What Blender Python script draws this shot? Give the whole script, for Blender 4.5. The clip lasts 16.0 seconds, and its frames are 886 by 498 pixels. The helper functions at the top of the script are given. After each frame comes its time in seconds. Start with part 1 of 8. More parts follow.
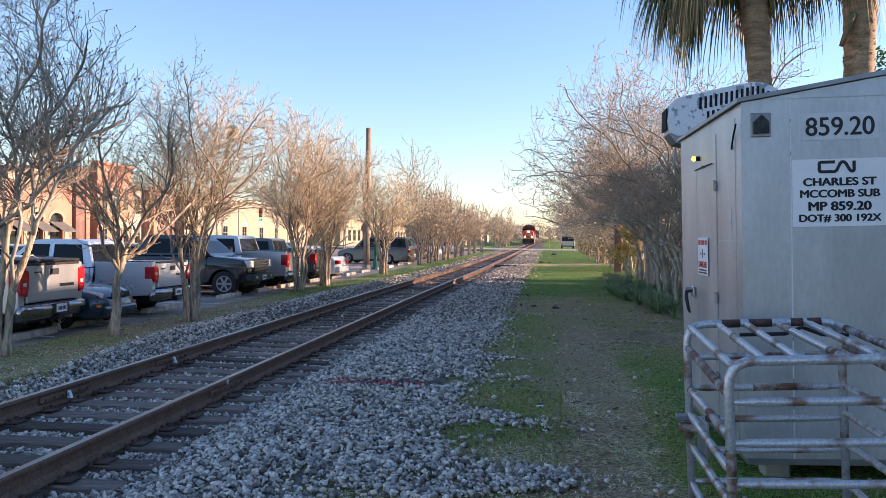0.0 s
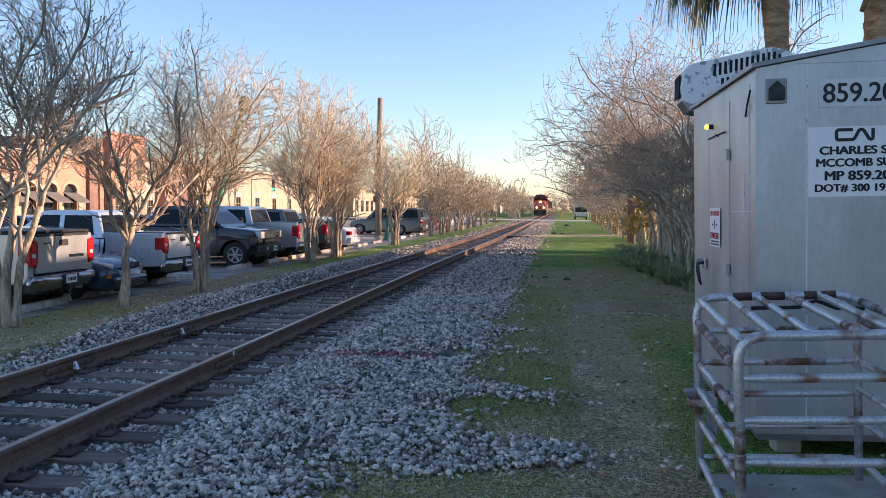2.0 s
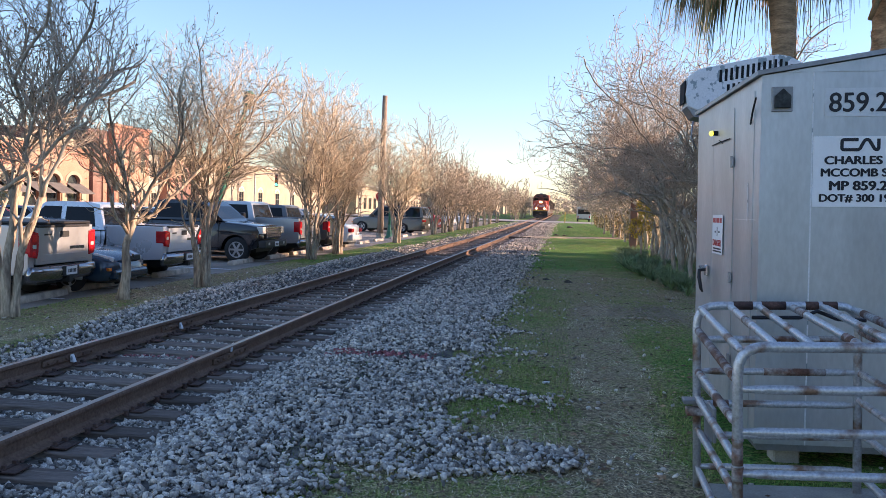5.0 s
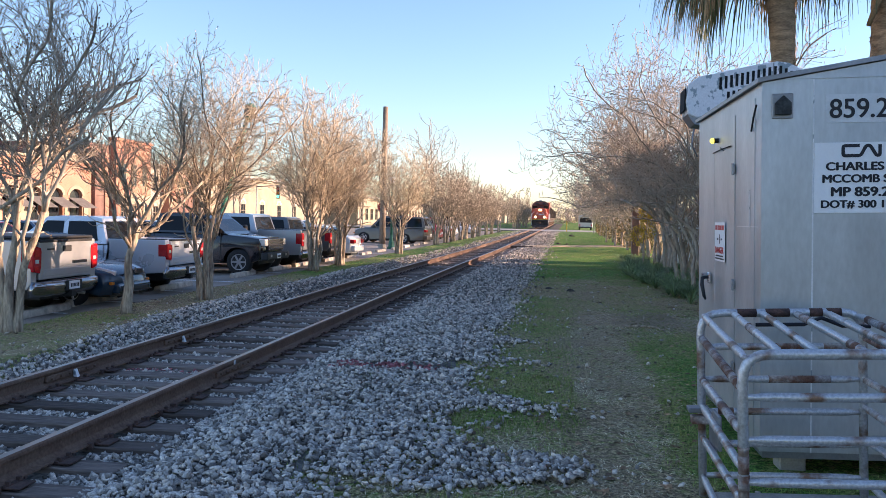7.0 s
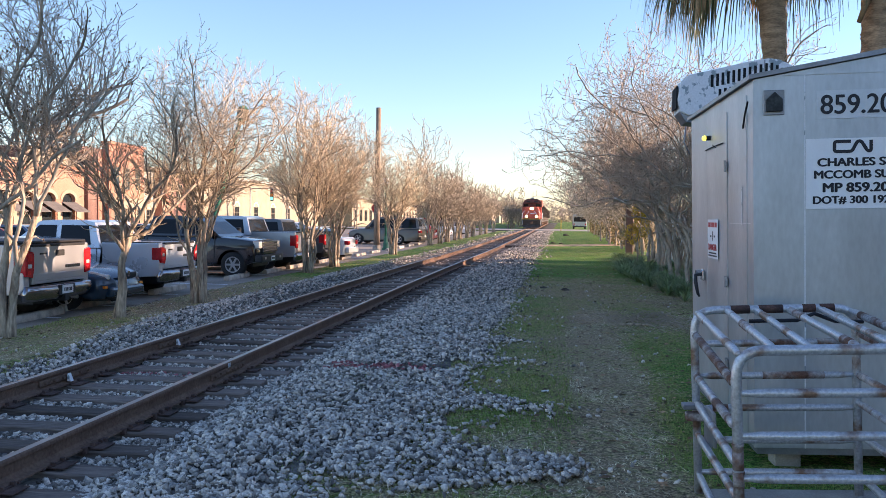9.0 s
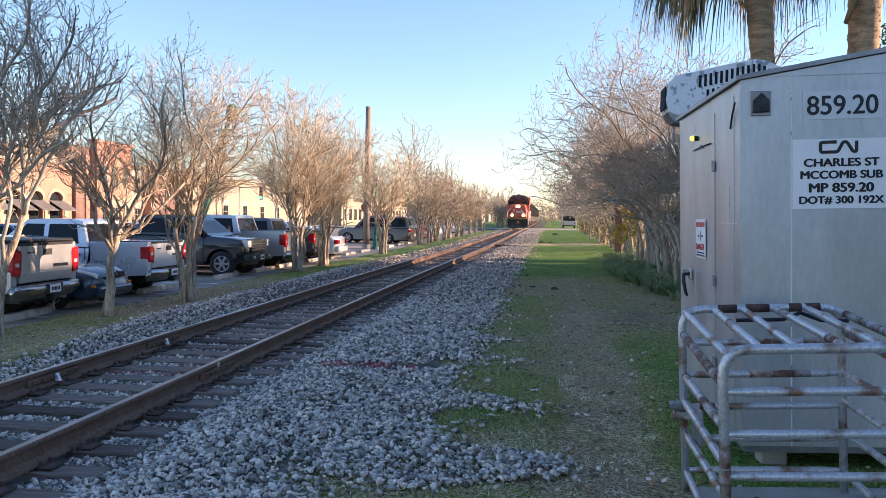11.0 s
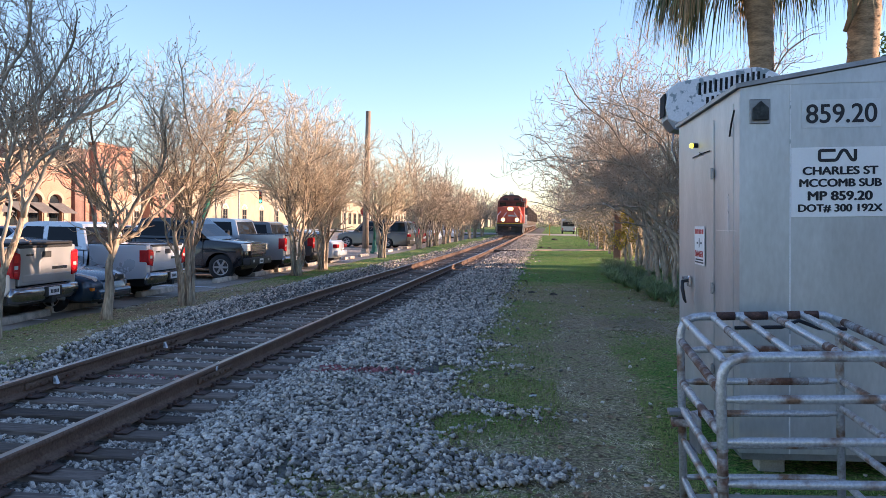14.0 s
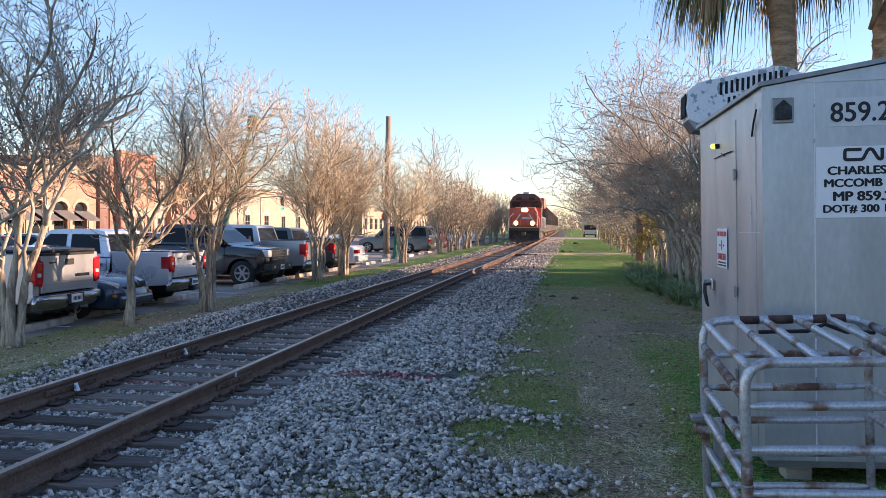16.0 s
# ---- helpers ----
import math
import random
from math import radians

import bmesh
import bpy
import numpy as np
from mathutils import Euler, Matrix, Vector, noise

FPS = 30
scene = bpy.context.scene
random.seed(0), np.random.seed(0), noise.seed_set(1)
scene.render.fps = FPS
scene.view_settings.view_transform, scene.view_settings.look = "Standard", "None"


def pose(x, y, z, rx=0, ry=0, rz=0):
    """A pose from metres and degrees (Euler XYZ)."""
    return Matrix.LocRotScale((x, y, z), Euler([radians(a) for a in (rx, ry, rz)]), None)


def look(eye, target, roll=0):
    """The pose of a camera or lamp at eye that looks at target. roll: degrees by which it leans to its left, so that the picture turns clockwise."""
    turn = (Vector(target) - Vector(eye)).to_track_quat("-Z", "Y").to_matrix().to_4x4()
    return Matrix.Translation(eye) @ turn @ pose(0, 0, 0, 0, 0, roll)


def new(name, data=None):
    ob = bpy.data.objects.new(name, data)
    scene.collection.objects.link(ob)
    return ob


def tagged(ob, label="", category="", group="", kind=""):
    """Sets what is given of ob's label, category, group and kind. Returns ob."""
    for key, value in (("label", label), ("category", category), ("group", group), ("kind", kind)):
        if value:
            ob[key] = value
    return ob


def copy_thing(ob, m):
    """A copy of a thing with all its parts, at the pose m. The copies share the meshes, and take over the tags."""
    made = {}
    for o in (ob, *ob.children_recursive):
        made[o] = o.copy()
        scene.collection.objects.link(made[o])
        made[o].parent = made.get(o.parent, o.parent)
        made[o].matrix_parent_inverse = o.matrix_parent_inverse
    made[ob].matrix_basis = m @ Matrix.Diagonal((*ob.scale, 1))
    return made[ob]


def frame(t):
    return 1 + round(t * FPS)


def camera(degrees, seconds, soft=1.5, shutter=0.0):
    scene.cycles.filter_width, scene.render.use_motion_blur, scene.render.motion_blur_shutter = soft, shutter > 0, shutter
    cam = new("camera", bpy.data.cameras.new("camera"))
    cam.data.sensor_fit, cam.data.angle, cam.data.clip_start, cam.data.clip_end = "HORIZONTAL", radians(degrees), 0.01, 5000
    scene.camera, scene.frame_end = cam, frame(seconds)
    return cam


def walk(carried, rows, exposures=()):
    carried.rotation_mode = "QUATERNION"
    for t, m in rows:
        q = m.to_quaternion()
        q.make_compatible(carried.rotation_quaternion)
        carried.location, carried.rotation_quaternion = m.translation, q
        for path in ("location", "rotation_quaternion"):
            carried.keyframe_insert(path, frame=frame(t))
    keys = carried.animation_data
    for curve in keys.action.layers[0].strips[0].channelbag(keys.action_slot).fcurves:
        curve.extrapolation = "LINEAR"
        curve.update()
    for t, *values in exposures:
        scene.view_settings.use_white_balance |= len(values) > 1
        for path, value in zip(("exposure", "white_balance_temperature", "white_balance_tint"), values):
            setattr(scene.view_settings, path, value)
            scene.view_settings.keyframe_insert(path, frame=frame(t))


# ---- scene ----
import collections

cam = camera(57.2, 16.0, soft=0.5)
walk(cam, [
    (0.0, pose(-0.062, -0.155, 1.714, 89.174, -0.688, 7.158)),
    (0.5, pose(0.004, -0.067, 1.715, 89.567, -0.745, 7.545)),
    (1.0, pose(0.048, -0.029, 1.712, 89.833, -0.879, 7.836)),
    (1.5, pose(0.046, -0.021, 1.712, 89.403, -0.856, 7.929)),
    (2.0, pose(-0.015, -0.016, 1.713, 87.110, -0.669, 8.084)),
    (2.5, pose(-0.021, 0.006, 1.715, 85.708, -0.594, 8.233)),
    (3.0, pose(-0.008, 0.011, 1.720, 85.562, -0.718, 8.274)),
    (3.5, pose(-0.005, 0.022, 1.719, 85.437, -1.192, 8.207)),
    (4.0, pose(-0.005, 0.026, 1.717, 85.484, -1.805, 8.247)),
    (4.5, pose(-0.007, 0.020, 1.726, 86.409, -1.958, 8.266)),
    (7.0, pose(-0.010, 0.022, 1.734, 87.730, -1.290, 8.397)),
    (7.5, pose(-0.012, 0.018, 1.731, 87.719, -1.154, 8.331)),
    (8.0, pose(-0.003, 0.020, 1.731, 87.790, -0.959, 8.271)),
    (8.5, pose(-0.001, 0.027, 1.731, 87.797, -0.869, 8.148)),
    (9.0, pose(-0.001, 0.029, 1.729, 87.776, -0.706, 7.998)),
    (11.5, pose(0.006, 0.010, 1.735, 87.712, -0.815, 7.199)),
    (12.0, pose(0.009, 0.009, 1.737, 87.740, -0.844, 7.202)),
    (12.5, pose(0.007, -0.000, 1.739, 87.831, -0.913, 7.147)),
    (13.0, pose(0.006, -0.007, 1.738, 87.961, -0.979, 7.142)),
    (13.5, pose(0.006, -0.002, 1.737, 88.070, -1.079, 7.141)),
    (14.0, pose(0.002, 0.005, 1.740, 88.049, -1.115, 7.219)),
    (14.5, pose(0.003, 0.005, 1.743, 88.094, -1.048, 7.460)),
    (15.0, pose(0.002, 0.004, 1.744, 88.089, -0.977, 7.766)),
    (15.5, pose(0.005, 0.012, 1.740, 88.126, -0.906, 8.172)),
    (16.0, pose(0.026, 0.079, 1.738, 88.349, -0.638, 8.721)),
], exposures=[(0.0, 1.52, 6150, 24), (0.5, 1.45, 6150, 24), (1.0, 1.41, 6150, 24), (2.0, 1.41, 6150, 24), (2.5, 1.49, 6150, 24), (3.0, 1.58, 6150, 24), (4.0, 1.59, 6150, 24), (4.5, 1.57, 6150, 24), (7.0, 1.61, 6150, 24), (15.0, 1.61, 6150, 24), (16.0, 1.55, 6150, 24)])

# ---- world, sun ----
SUN_AZ = radians(13.0)      # from +x towards +y
SUN_EL = radians(14.0)
world = bpy.data.worlds.new("world")
scene.world = world
world.use_nodes = True
wn = world.node_tree.nodes
sky = wn.new("ShaderNodeTexSky")
sky.sky_type = "NISHITA"
sky.sun_disc = False
sky.altitude = 700.0
sky.sun_elevation = SUN_EL
sky.sun_rotation = radians(90.0) - SUN_AZ
sky.air_density, sky.dust_density, sky.ozone_density = 1.25, 0.15, 3.0
world.node_tree.links.new(sky.outputs[0], wn["Background"].inputs[0])
wn["Background"].inputs[1].default_value = 0.097
sun = new("sun", bpy.data.lights.new("sun", "SUN"))
sun.data.energy, sun.data.angle, sun.data.color = 4.6, radians(0.55), (1.0, 0.72, 0.46)
sun.matrix_world = look((60 * math.cos(SUN_AZ), 60 * math.sin(SUN_AZ), 60 * math.tan(SUN_EL)), (0, 0, 0))

# ---- materials ----


def material(name, base, rough=0.7, metal=0.0, vary=0.25, scale=4.0, grain=0.15, grain_scale=60.0, bump=0.2, second=None, stretch=(1, 1, 1),
             spec=0.5, ramp_at=(0.36, 0.66), emit=None, power=0.0, coat=0.0, per_piece=0.0, rough_vary=0.1):
    """A surface with stains (scale) and grain (grain_scale); second: the colour that the stains blend to."""
    m = bpy.data.materials.new(name)
    m.use_nodes = True
    nt = m.node_tree
    n, link = nt.nodes, nt.links.new
    b = n["Principled BSDF"]
    b.inputs["Metallic"].default_value = metal
    b.inputs["Specular IOR Level"].default_value = spec
    b.inputs["Coat Weight"].default_value = coat
    co = n.new("ShaderNodeTexCoord")
    mp = n.new("ShaderNodeMapping")
    mp.inputs["Scale"].default_value = stretch
    link(co.outputs["Object"], mp.inputs[0])
    big = n.new("ShaderNodeTexNoise")
    big.inputs["Scale"].default_value, big.inputs["Detail"].default_value = scale, 5
    small = n.new("ShaderNodeTexNoise")
    small.inputs["Scale"].default_value, small.inputs["Detail"].default_value = grain_scale, 3
    link(mp.outputs[0], big.inputs[0])
    link(mp.outputs[0], small.inputs[0])
    ramp = n.new("ShaderNodeValToRGB")
    ramp.color_ramp.elements[0].position, ramp.color_ramp.elements[1].position = ramp_at
    c0 = [max(0.0, v * (1 - vary)) for v in base[:3]]
    c1 = list(second[:3]) if second else [min(1.0, v * (1 + vary)) for v in base[:3]]
    ramp.color_ramp.elements[0].color = (*c0, 1) if not second else (*base[:3], 1)
    ramp.color_ramp.elements[1].color = (*c1, 1)
    link(big.outputs[0], ramp.inputs[0])
    mul = n.new("ShaderNodeMapRange")
    mul.inputs["From Min"].default_value, mul.inputs["From Max"].default_value = 0.25, 0.75
    mul.inputs["To Min"].default_value, mul.inputs["To Max"].default_value = 1 - grain, 1 + grain
    link(small.outputs[0], mul.inputs[0])
    mix = n.new("ShaderNodeVectorMath")
    mix.operation = "SCALE"
    link(ramp.outputs[0], mix.inputs[0])
    last = mul.outputs[0]
    if per_piece:
        info = n.new("ShaderNodeObjectInfo")
        geo = n.new("ShaderNodeNewGeometry")
        add = n.new("ShaderNodeMath")
        add.operation = "ADD"
        link(info.outputs["Random"], add.inputs[0])
        link(geo.outputs["Random Per Island"], add.inputs[1])
        fr = n.new("ShaderNodeMath")
        fr.operation = "FRACT"
        link(add.outputs[0], fr.inputs[0])
        mr = n.new("ShaderNodeMapRange")
        mr.inputs["To Min"].default_value, mr.inputs["To Max"].default_value = 1 - per_piece, 1 + per_piece
        link(fr.outputs[0], mr.inputs[0])
        m2 = n.new("ShaderNodeMath")
        m2.operation = "MULTIPLY"
        link(mr.outputs[0], m2.inputs[0])
        link(last, m2.inputs[1])
        last = m2.outputs[0]
    link(last, mix.inputs["Scale"])
    link(mix.outputs[0], b.inputs["Base Color"])
    rr = n.new("ShaderNodeMapRange")
    rr.inputs["To Min"].default_value, rr.inputs["To Max"].default_value = max(0.03, rough - rough_vary), min(1.0, rough + rough_vary)
    link(big.outputs[0], rr.inputs[0])
    link(rr.outputs[0], b.inputs["Roughness"])
    if bump:
        bp = n.new("ShaderNodeBump")
        bp.inputs["Strength"].default_value, bp.inputs["Distance"].default_value = bump, 0.01
        link(small.outputs[0], bp.inputs["Height"])
        link(bp.outputs[0], b.inputs["Normal"])
    if emit:
        b.inputs["Emission Color"].default_value = (*emit, 1)
        b.inputs["Emission Strength"].default_value = power
    return m


def glass_material(name, tint=(0.02, 0.025, 0.03), rough=0.05, spec=0.6):
    m = bpy.data.materials.new(name)
    m.use_nodes = True
    b = m.node_tree.nodes["Principled BSDF"]
    b.inputs["Base Color"].default_value = (*tint, 1)
    b.inputs["Roughness"].default_value = rough
    b.inputs["Specular IOR Level"].default_value = spec
    return m


def turf_material():
    """Winter turf: green and straw mottles, with a bare trodden way through the middle."""
    m = bpy.data.materials.new("winter_turf")
    m.use_nodes = True
    nt = m.node_tree
    n, link = nt.nodes, nt.links.new
    b = n["Principled BSDF"]
    b.inputs["Roughness"].default_value = 0.95
    b.inputs["Specular IOR Level"].default_value = 0.15
    co = n.new("ShaderNodeTexCoord")
    xyz = n.new("ShaderNodeSeparateXYZ")
    link(co.outputs["Object"], xyz.inputs[0])

    def sums(op, a, c):
        q = n.new("ShaderNodeMath")
        q.operation = op
        for i, v in enumerate((a, c)):
            if isinstance(v, (int, float)):
                q.inputs[i].default_value = v
            elif v is not None:
                link(v, q.inputs[i])
        return q.outputs[0]

    def span(v, a, c, d, e):
        q = n.new("ShaderNodeMapRange")
        q.interpolation_type = "SMOOTHSTEP"
        for i, k in enumerate((a, c, d, e)):
            q.inputs[i + 1].default_value = k
        link(v, q.inputs[0])
        return q.outputs[0]

    def speckle(scale, detail):
        q = n.new("ShaderNodeTexNoise")
        q.inputs["Scale"].default_value, q.inputs["Detail"].default_value = scale, detail
        link(co.outputs["Object"], q.inputs[0])
        return q.outputs[0]

    way = sums("ABSOLUTE", sums("SUBTRACT", xyz.outputs[0], sums("MULTIPLY_ADD", xyz.outputs[1], 0.02)), None)
    n_add = way.node.inputs[0].links[0].from_node.inputs[1].links[0].from_node
    n_add.inputs[2].default_value = 0.35
    trod = span(way, 0.1, 1.0, 0.07, 0.0)
    trod = sums("MULTIPLY", trod, span(xyz.outputs[1], 18.0, 25.0, 1.0, 0.0))
    lush = sums("SUBTRACT", span(xyz.outputs[1], 21.0, 26.0, 0.0, 0.17), span(xyz.outputs[0], -6.6, -6.0, 0.05, 0.0))
    patch, fine, flake = speckle(1.1, 9), speckle(13.0, 6), speckle(75.0, 4)
    green = sums("MULTIPLY", span(xyz.outputs[0], 0.7, 1.3, 0.0, 0.13), span(xyz.outputs[1], 10.0, 13.0, 1.0, 0.0))
    lush = sums("ADD", lush, green)
    worn = sums("SUBTRACT", sums("ADD", sums("ADD", sums("MULTIPLY", sums("ADD", sums("MULTIPLY", patch, 0.55), sums("MULTIPLY", speckle(0.33, 4), 0.45)), 0.70), sums("MULTIPLY", fine, 0.60)), trod), lush)
    ramp = n.new("ShaderNodeValToRGB")
    e = ramp.color_ramp.elements
    e[0].position, e[0].color = 0.47, (0.10, 0.205, 0.036, 1)
    e[1].position, e[1].color = 0.76, (0.30, 0.225, 0.135, 1)
    mid = e.new(0.585)
    mid.color = (0.21, 0.225, 0.075, 1)
    mid = e.new(0.66)
    mid.color = (0.29, 0.245, 0.12, 1)
    link(worn, ramp.inputs[0])
    mul = n.new("ShaderNodeVectorMath")
    mul.operation = "SCALE"
    link(ramp.outputs[0], mul.inputs[0])
    link(sums("MULTIPLY", span(flake, 0.28, 0.72, 0.32, 1.75), span(speckle(28.0, 5), 0.33, 0.67, 0.55, 1.45)), mul.inputs["Scale"])
    link(mul.outputs[0], b.inputs["Base Color"])
    bp = n.new("ShaderNodeBump")
    bp.inputs["Strength"].default_value, bp.inputs["Distance"].default_value = 1.0, 0.015
    link(flake, bp.inputs["Height"])
    link(bp.outputs[0], b.inputs["Normal"])
    return m


M_GRASS = turf_material()
M_BRUSH = material("dry_brush_leaf", (0.30, 0.20, 0.10), 0.85, vary=0.4, scale=1.0, grain=0.2, bump=0, per_piece=0.6, second=(0.20, 0.19, 0.08))
M_BLADE = material("grass_blade", (0.185, 0.265, 0.055), 0.7, vary=0.4, scale=0.8, grain=0.2, bump=0, second=(0.32, 0.34, 0.11), per_piece=0.5, spec=0.2)
M_STRAW = material("dry_grass", (0.78, 0.68, 0.46), 0.85, vary=0.3, scale=2, grain=0.2, bump=0, per_piece=0.4, spec=0.2)
# dark base stands for the shade in the gaps between loose stones
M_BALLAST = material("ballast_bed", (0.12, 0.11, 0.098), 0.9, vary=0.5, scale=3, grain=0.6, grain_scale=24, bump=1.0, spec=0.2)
M_STONE = material("ballast_stone", (0.40, 0.37, 0.33), 0.82, vary=0.3, scale=9, grain=0.4, grain_scale=60, bump=0.7, per_piece=0.8, second=(0.56, 0.48, 0.39), spec=0.2)
M_STONE_WARM = material("pale_stone", (0.56, 0.50, 0.43), 0.82, vary=0.3, scale=9, grain=0.2, grain_scale=60, bump=0.3, per_piece=0.35, spec=0.2)
M_STONE_RED = material("red_marked_stone", (0.36, 0.13, 0.13), 0.85, vary=0.4, scale=9, grain=0.2, bump=0.3, per_piece=0.4, spec=0.2)
M_ASPHALT = material("asphalt", (0.29, 0.25, 0.205), 0.9, vary=0.25, scale=0.8, grain=0.35, grain_scale=90, bump=0.4)
M_CONCRETE = material("concrete", (0.34, 0.32, 0.28), 0.9, vary=0.25, scale=3, grain=0.15, grain_scale=80, bump=0.3)
M_PALE = material("stop_concrete", (0.48, 0.41, 0.325), 0.9, vary=0.3, scale=5, grain=0.15, grain_scale=80, bump=0.3)
M_TIE = material("creosote_tie", (0.14, 0.11, 0.092), 0.88, vary=0.4, scale=6, grain=0.45, grain_scale=14, bump=0.9, second=(0.24, 0.19, 0.155), stretch=(0.35, 6, 3), per_piece=0.45, spec=0.2)
M_RAIL = material("rusty_rail", (0.155, 0.095, 0.068), 0.8, vary=0.35, scale=5, grain=0.3, grain_scale=40, bump=0.35, second=(0.20, 0.13, 0.09), spec=0.2)
M_RAILTOP = material("worn_rail_head", (0.36, 0.34, 0.33), 0.34, metal=0.9, vary=0.2, scale=2, grain=0.1, bump=0.05, stretch=(6, 0.3, 1))
M_PLATE = material("rusty_plate", (0.085, 0.05, 0.038), 0.85, vary=0.4, scale=12, grain=0.3, bump=0.4, per_piece=0.3)
M_ALU = material("brushed_aluminium", (0.47, 0.50, 0.52), 0.46, metal=0.78, vary=0.16, scale=1.5, grain=0.07, grain_scale=26, bump=0.03, stretch=(1.6, 1.6, 0.55), rough_vary=0.1, second=(0.63, 0.65, 0.66), ramp_at=(0.32, 0.70))
M_ALU_DARK = material("aluminium_trim", (0.30, 0.31, 0.33), 0.45, metal=0.8, vary=0.2, scale=3, grain=0.1, bump=0.05)
M_WHITE = material("white_sign", (0.88, 0.88, 0.88), 0.45, vary=0.04, scale=2, grain=0.02, bump=0.02)
M_BLACK = material("black_print", (0.012, 0.013, 0.02), 0.5, vary=0.2, scale=6, grain=0.1, bump=0)
M_RED = material("red_print", (0.55, 0.03, 0.03), 0.5, vary=0.1, scale=6, grain=0.05, bump=0)
M_NUMPLATE = material("number_plate_grey", (0.60, 0.62, 0.64), 0.45, metal=0.6, vary=0.1, scale=4, grain=0.05, bump=0.02)
M_WORN_WHITE = material("chipped_white_paint", (0.76, 0.77, 0.78), 0.6, vary=0.1, scale=11, grain=0.1, grain_scale=45, bump=0.15, second=(0.30, 0.36, 0.38), ramp_at=(0.585, 0.615))
M_DARK = material("dark_void", (0.01, 0.01, 0.011), 0.9, vary=0.2, scale=4, grain=0.1, bump=0)
M_PIPE = material("galvanised_pipe", (0.56, 0.56, 0.57), 0.42, metal=0.6, vary=0.2, scale=5.5, grain=0.25, grain_scale=70, bump=0.25, second=(0.27, 0.165, 0.11), ramp_at=(0.53, 0.64), rough_vary=0.2)
M_PIPE_DARK = material("dark_rusty_pipe", (0.055, 0.028, 0.022), 0.85, vary=0.4, scale=14, grain=0.4, bump=0.6, second=(0.12, 0.06, 0.045))
M_PIPE_RUST = material("rusty_pipe", (0.15, 0.072, 0.045), 0.8, vary=0.4, scale=9, grain=0.4, bump=0.5, second=(0.42, 0.39, 0.37), ramp_at=(0.42, 0.60))
M_BARK = material("crape_bark", (0.20, 0.15, 0.11), 0.88, vary=0.35, scale=13, grain=0.45, grain_scale=45, bump=0.9, stretch=(1, 1, 0.16), second=(0.47, 0.385, 0.28), ramp_at=(0.36, 0.58), spec=0.2)
M_TWIG = material("pale_twig", (0.50, 0.395, 0.265), 0.85, vary=0.25, scale=1.2, grain=0.2, grain_scale=8, bump=0, spec=0.2)
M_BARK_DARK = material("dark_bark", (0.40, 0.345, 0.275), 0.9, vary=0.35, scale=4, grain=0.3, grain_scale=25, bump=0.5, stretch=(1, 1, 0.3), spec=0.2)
M_TWIG_DARK = material("dark_twig", (0.42, 0.34, 0.26), 0.9, vary=0.3, scale=1.0, grain=0.2, grain_scale=8, bump=0, spec=0.2)
M_PALM = material("palm_bark", (0.36, 0.245, 0.15), 0.9, vary=0.35, scale=3, grain=0.35, grain_scale=18, bump=0.8, stretch=(1, 1, 4))
M_FROND = material("palm_frond", (0.10, 0.12, 0.04), 0.6, vary=0.3, scale=3, grain=0.2, bump=0, per_piece=0.3)
M_FROND_DRY = material("dead_palm_frond", (0.34, 0.22, 0.11), 0.8, vary=0.3, scale=3, grain=0.2, bump=0, per_piece=0.35)
# distance haze is put into this wood's pale leaf colour
M_FAR_WOOD = material("haze_toned_wood", (0.46, 0.37, 0.30), 0.95, vary=0.3, scale=0.1, grain=0.2, grain_scale=1.0, bump=0, per_piece=0.4)
M_LEAF = material("shrub_leaf", (0.17, 0.25, 0.10), 0.6, vary=0.4, scale=1.5, grain=0.2, bump=0, per_piece=0.5)
M_LEAF_GOLD = material("yellow_leaf", (0.62, 0.42, 0.04), 0.6, vary=0.3, scale=2, grain=0.2, bump=0, per_piece=0.4)
M_LITTER = material("dead_leaf", (0.17, 0.10, 0.055), 0.85, vary=0.4, scale=4, grain=0.3, bump=0, per_piece=0.5)
M_LEAF_DRY = material("tan_dead_leaf", (0.36, 0.22, 0.12), 0.8, vary=0.3, scale=20, grain=0.3, bump=0.2, per_piece=0.4)
M_BRICK = material("warm_brick", (0.38, 0.175, 0.115), 0.9, vary=0.2, scale=1.0, grain=0.2, grain_scale=12, bump=0.3, second=(0.42, 0.22, 0.15))
M_BRICK_DARK = material("dark_brick", (0.20, 0.115, 0.09), 0.9, vary=0.25, scale=1.0, grain=0.2, grain_scale=12, bump=0.3)
M_STUCCO = material("cream_stucco", (0.33, 0.275, 0.20), 0.9, vary=0.12, scale=0.8, grain=0.08, grain_scale=20, bump=0.2)
M_AWNING = material("canvas_awning", (0.13, 0.12, 0.11), 0.85, vary=0.2, scale=2, grain=0.1, bump=0.1)
M_GLASS = glass_material("window_glass")
M_TINT = glass_material("tinted_car_glass", (0.010, 0.012, 0.015), 0.03, 0.22)
M_POLE = material("weathered_pole", (0.27, 0.20, 0.145), 0.9, vary=0.3, scale=4, grain=0.3, grain_scale=20, bump=0.5, stretch=(2, 2, 0.2))
M_GREEN = material("green_lamp_paint", (0.03, 0.16, 0.10), 0.5, vary=0.2, scale=5, grain=0.1, bump=0.05)
M_TYRE = material("tyre_rubber", (0.018, 0.018, 0.019), 0.85, vary=0.2, scale=8, grain=0.2, bump=0.2)
M_RIM = material("alloy_rim", (0.42, 0.42, 0.43), 0.35, metal=0.8, vary=0.1, scale=6, grain=0.05, bump=0)
# chrome base darkened to stand for the dark ground mirrored in it
M_BUMPER = material("dark_chrome_bumper", (0.34, 0.34, 0.35), 0.16, metal=1.0, vary=0.15, scale=3, grain=0.05, bump=0)
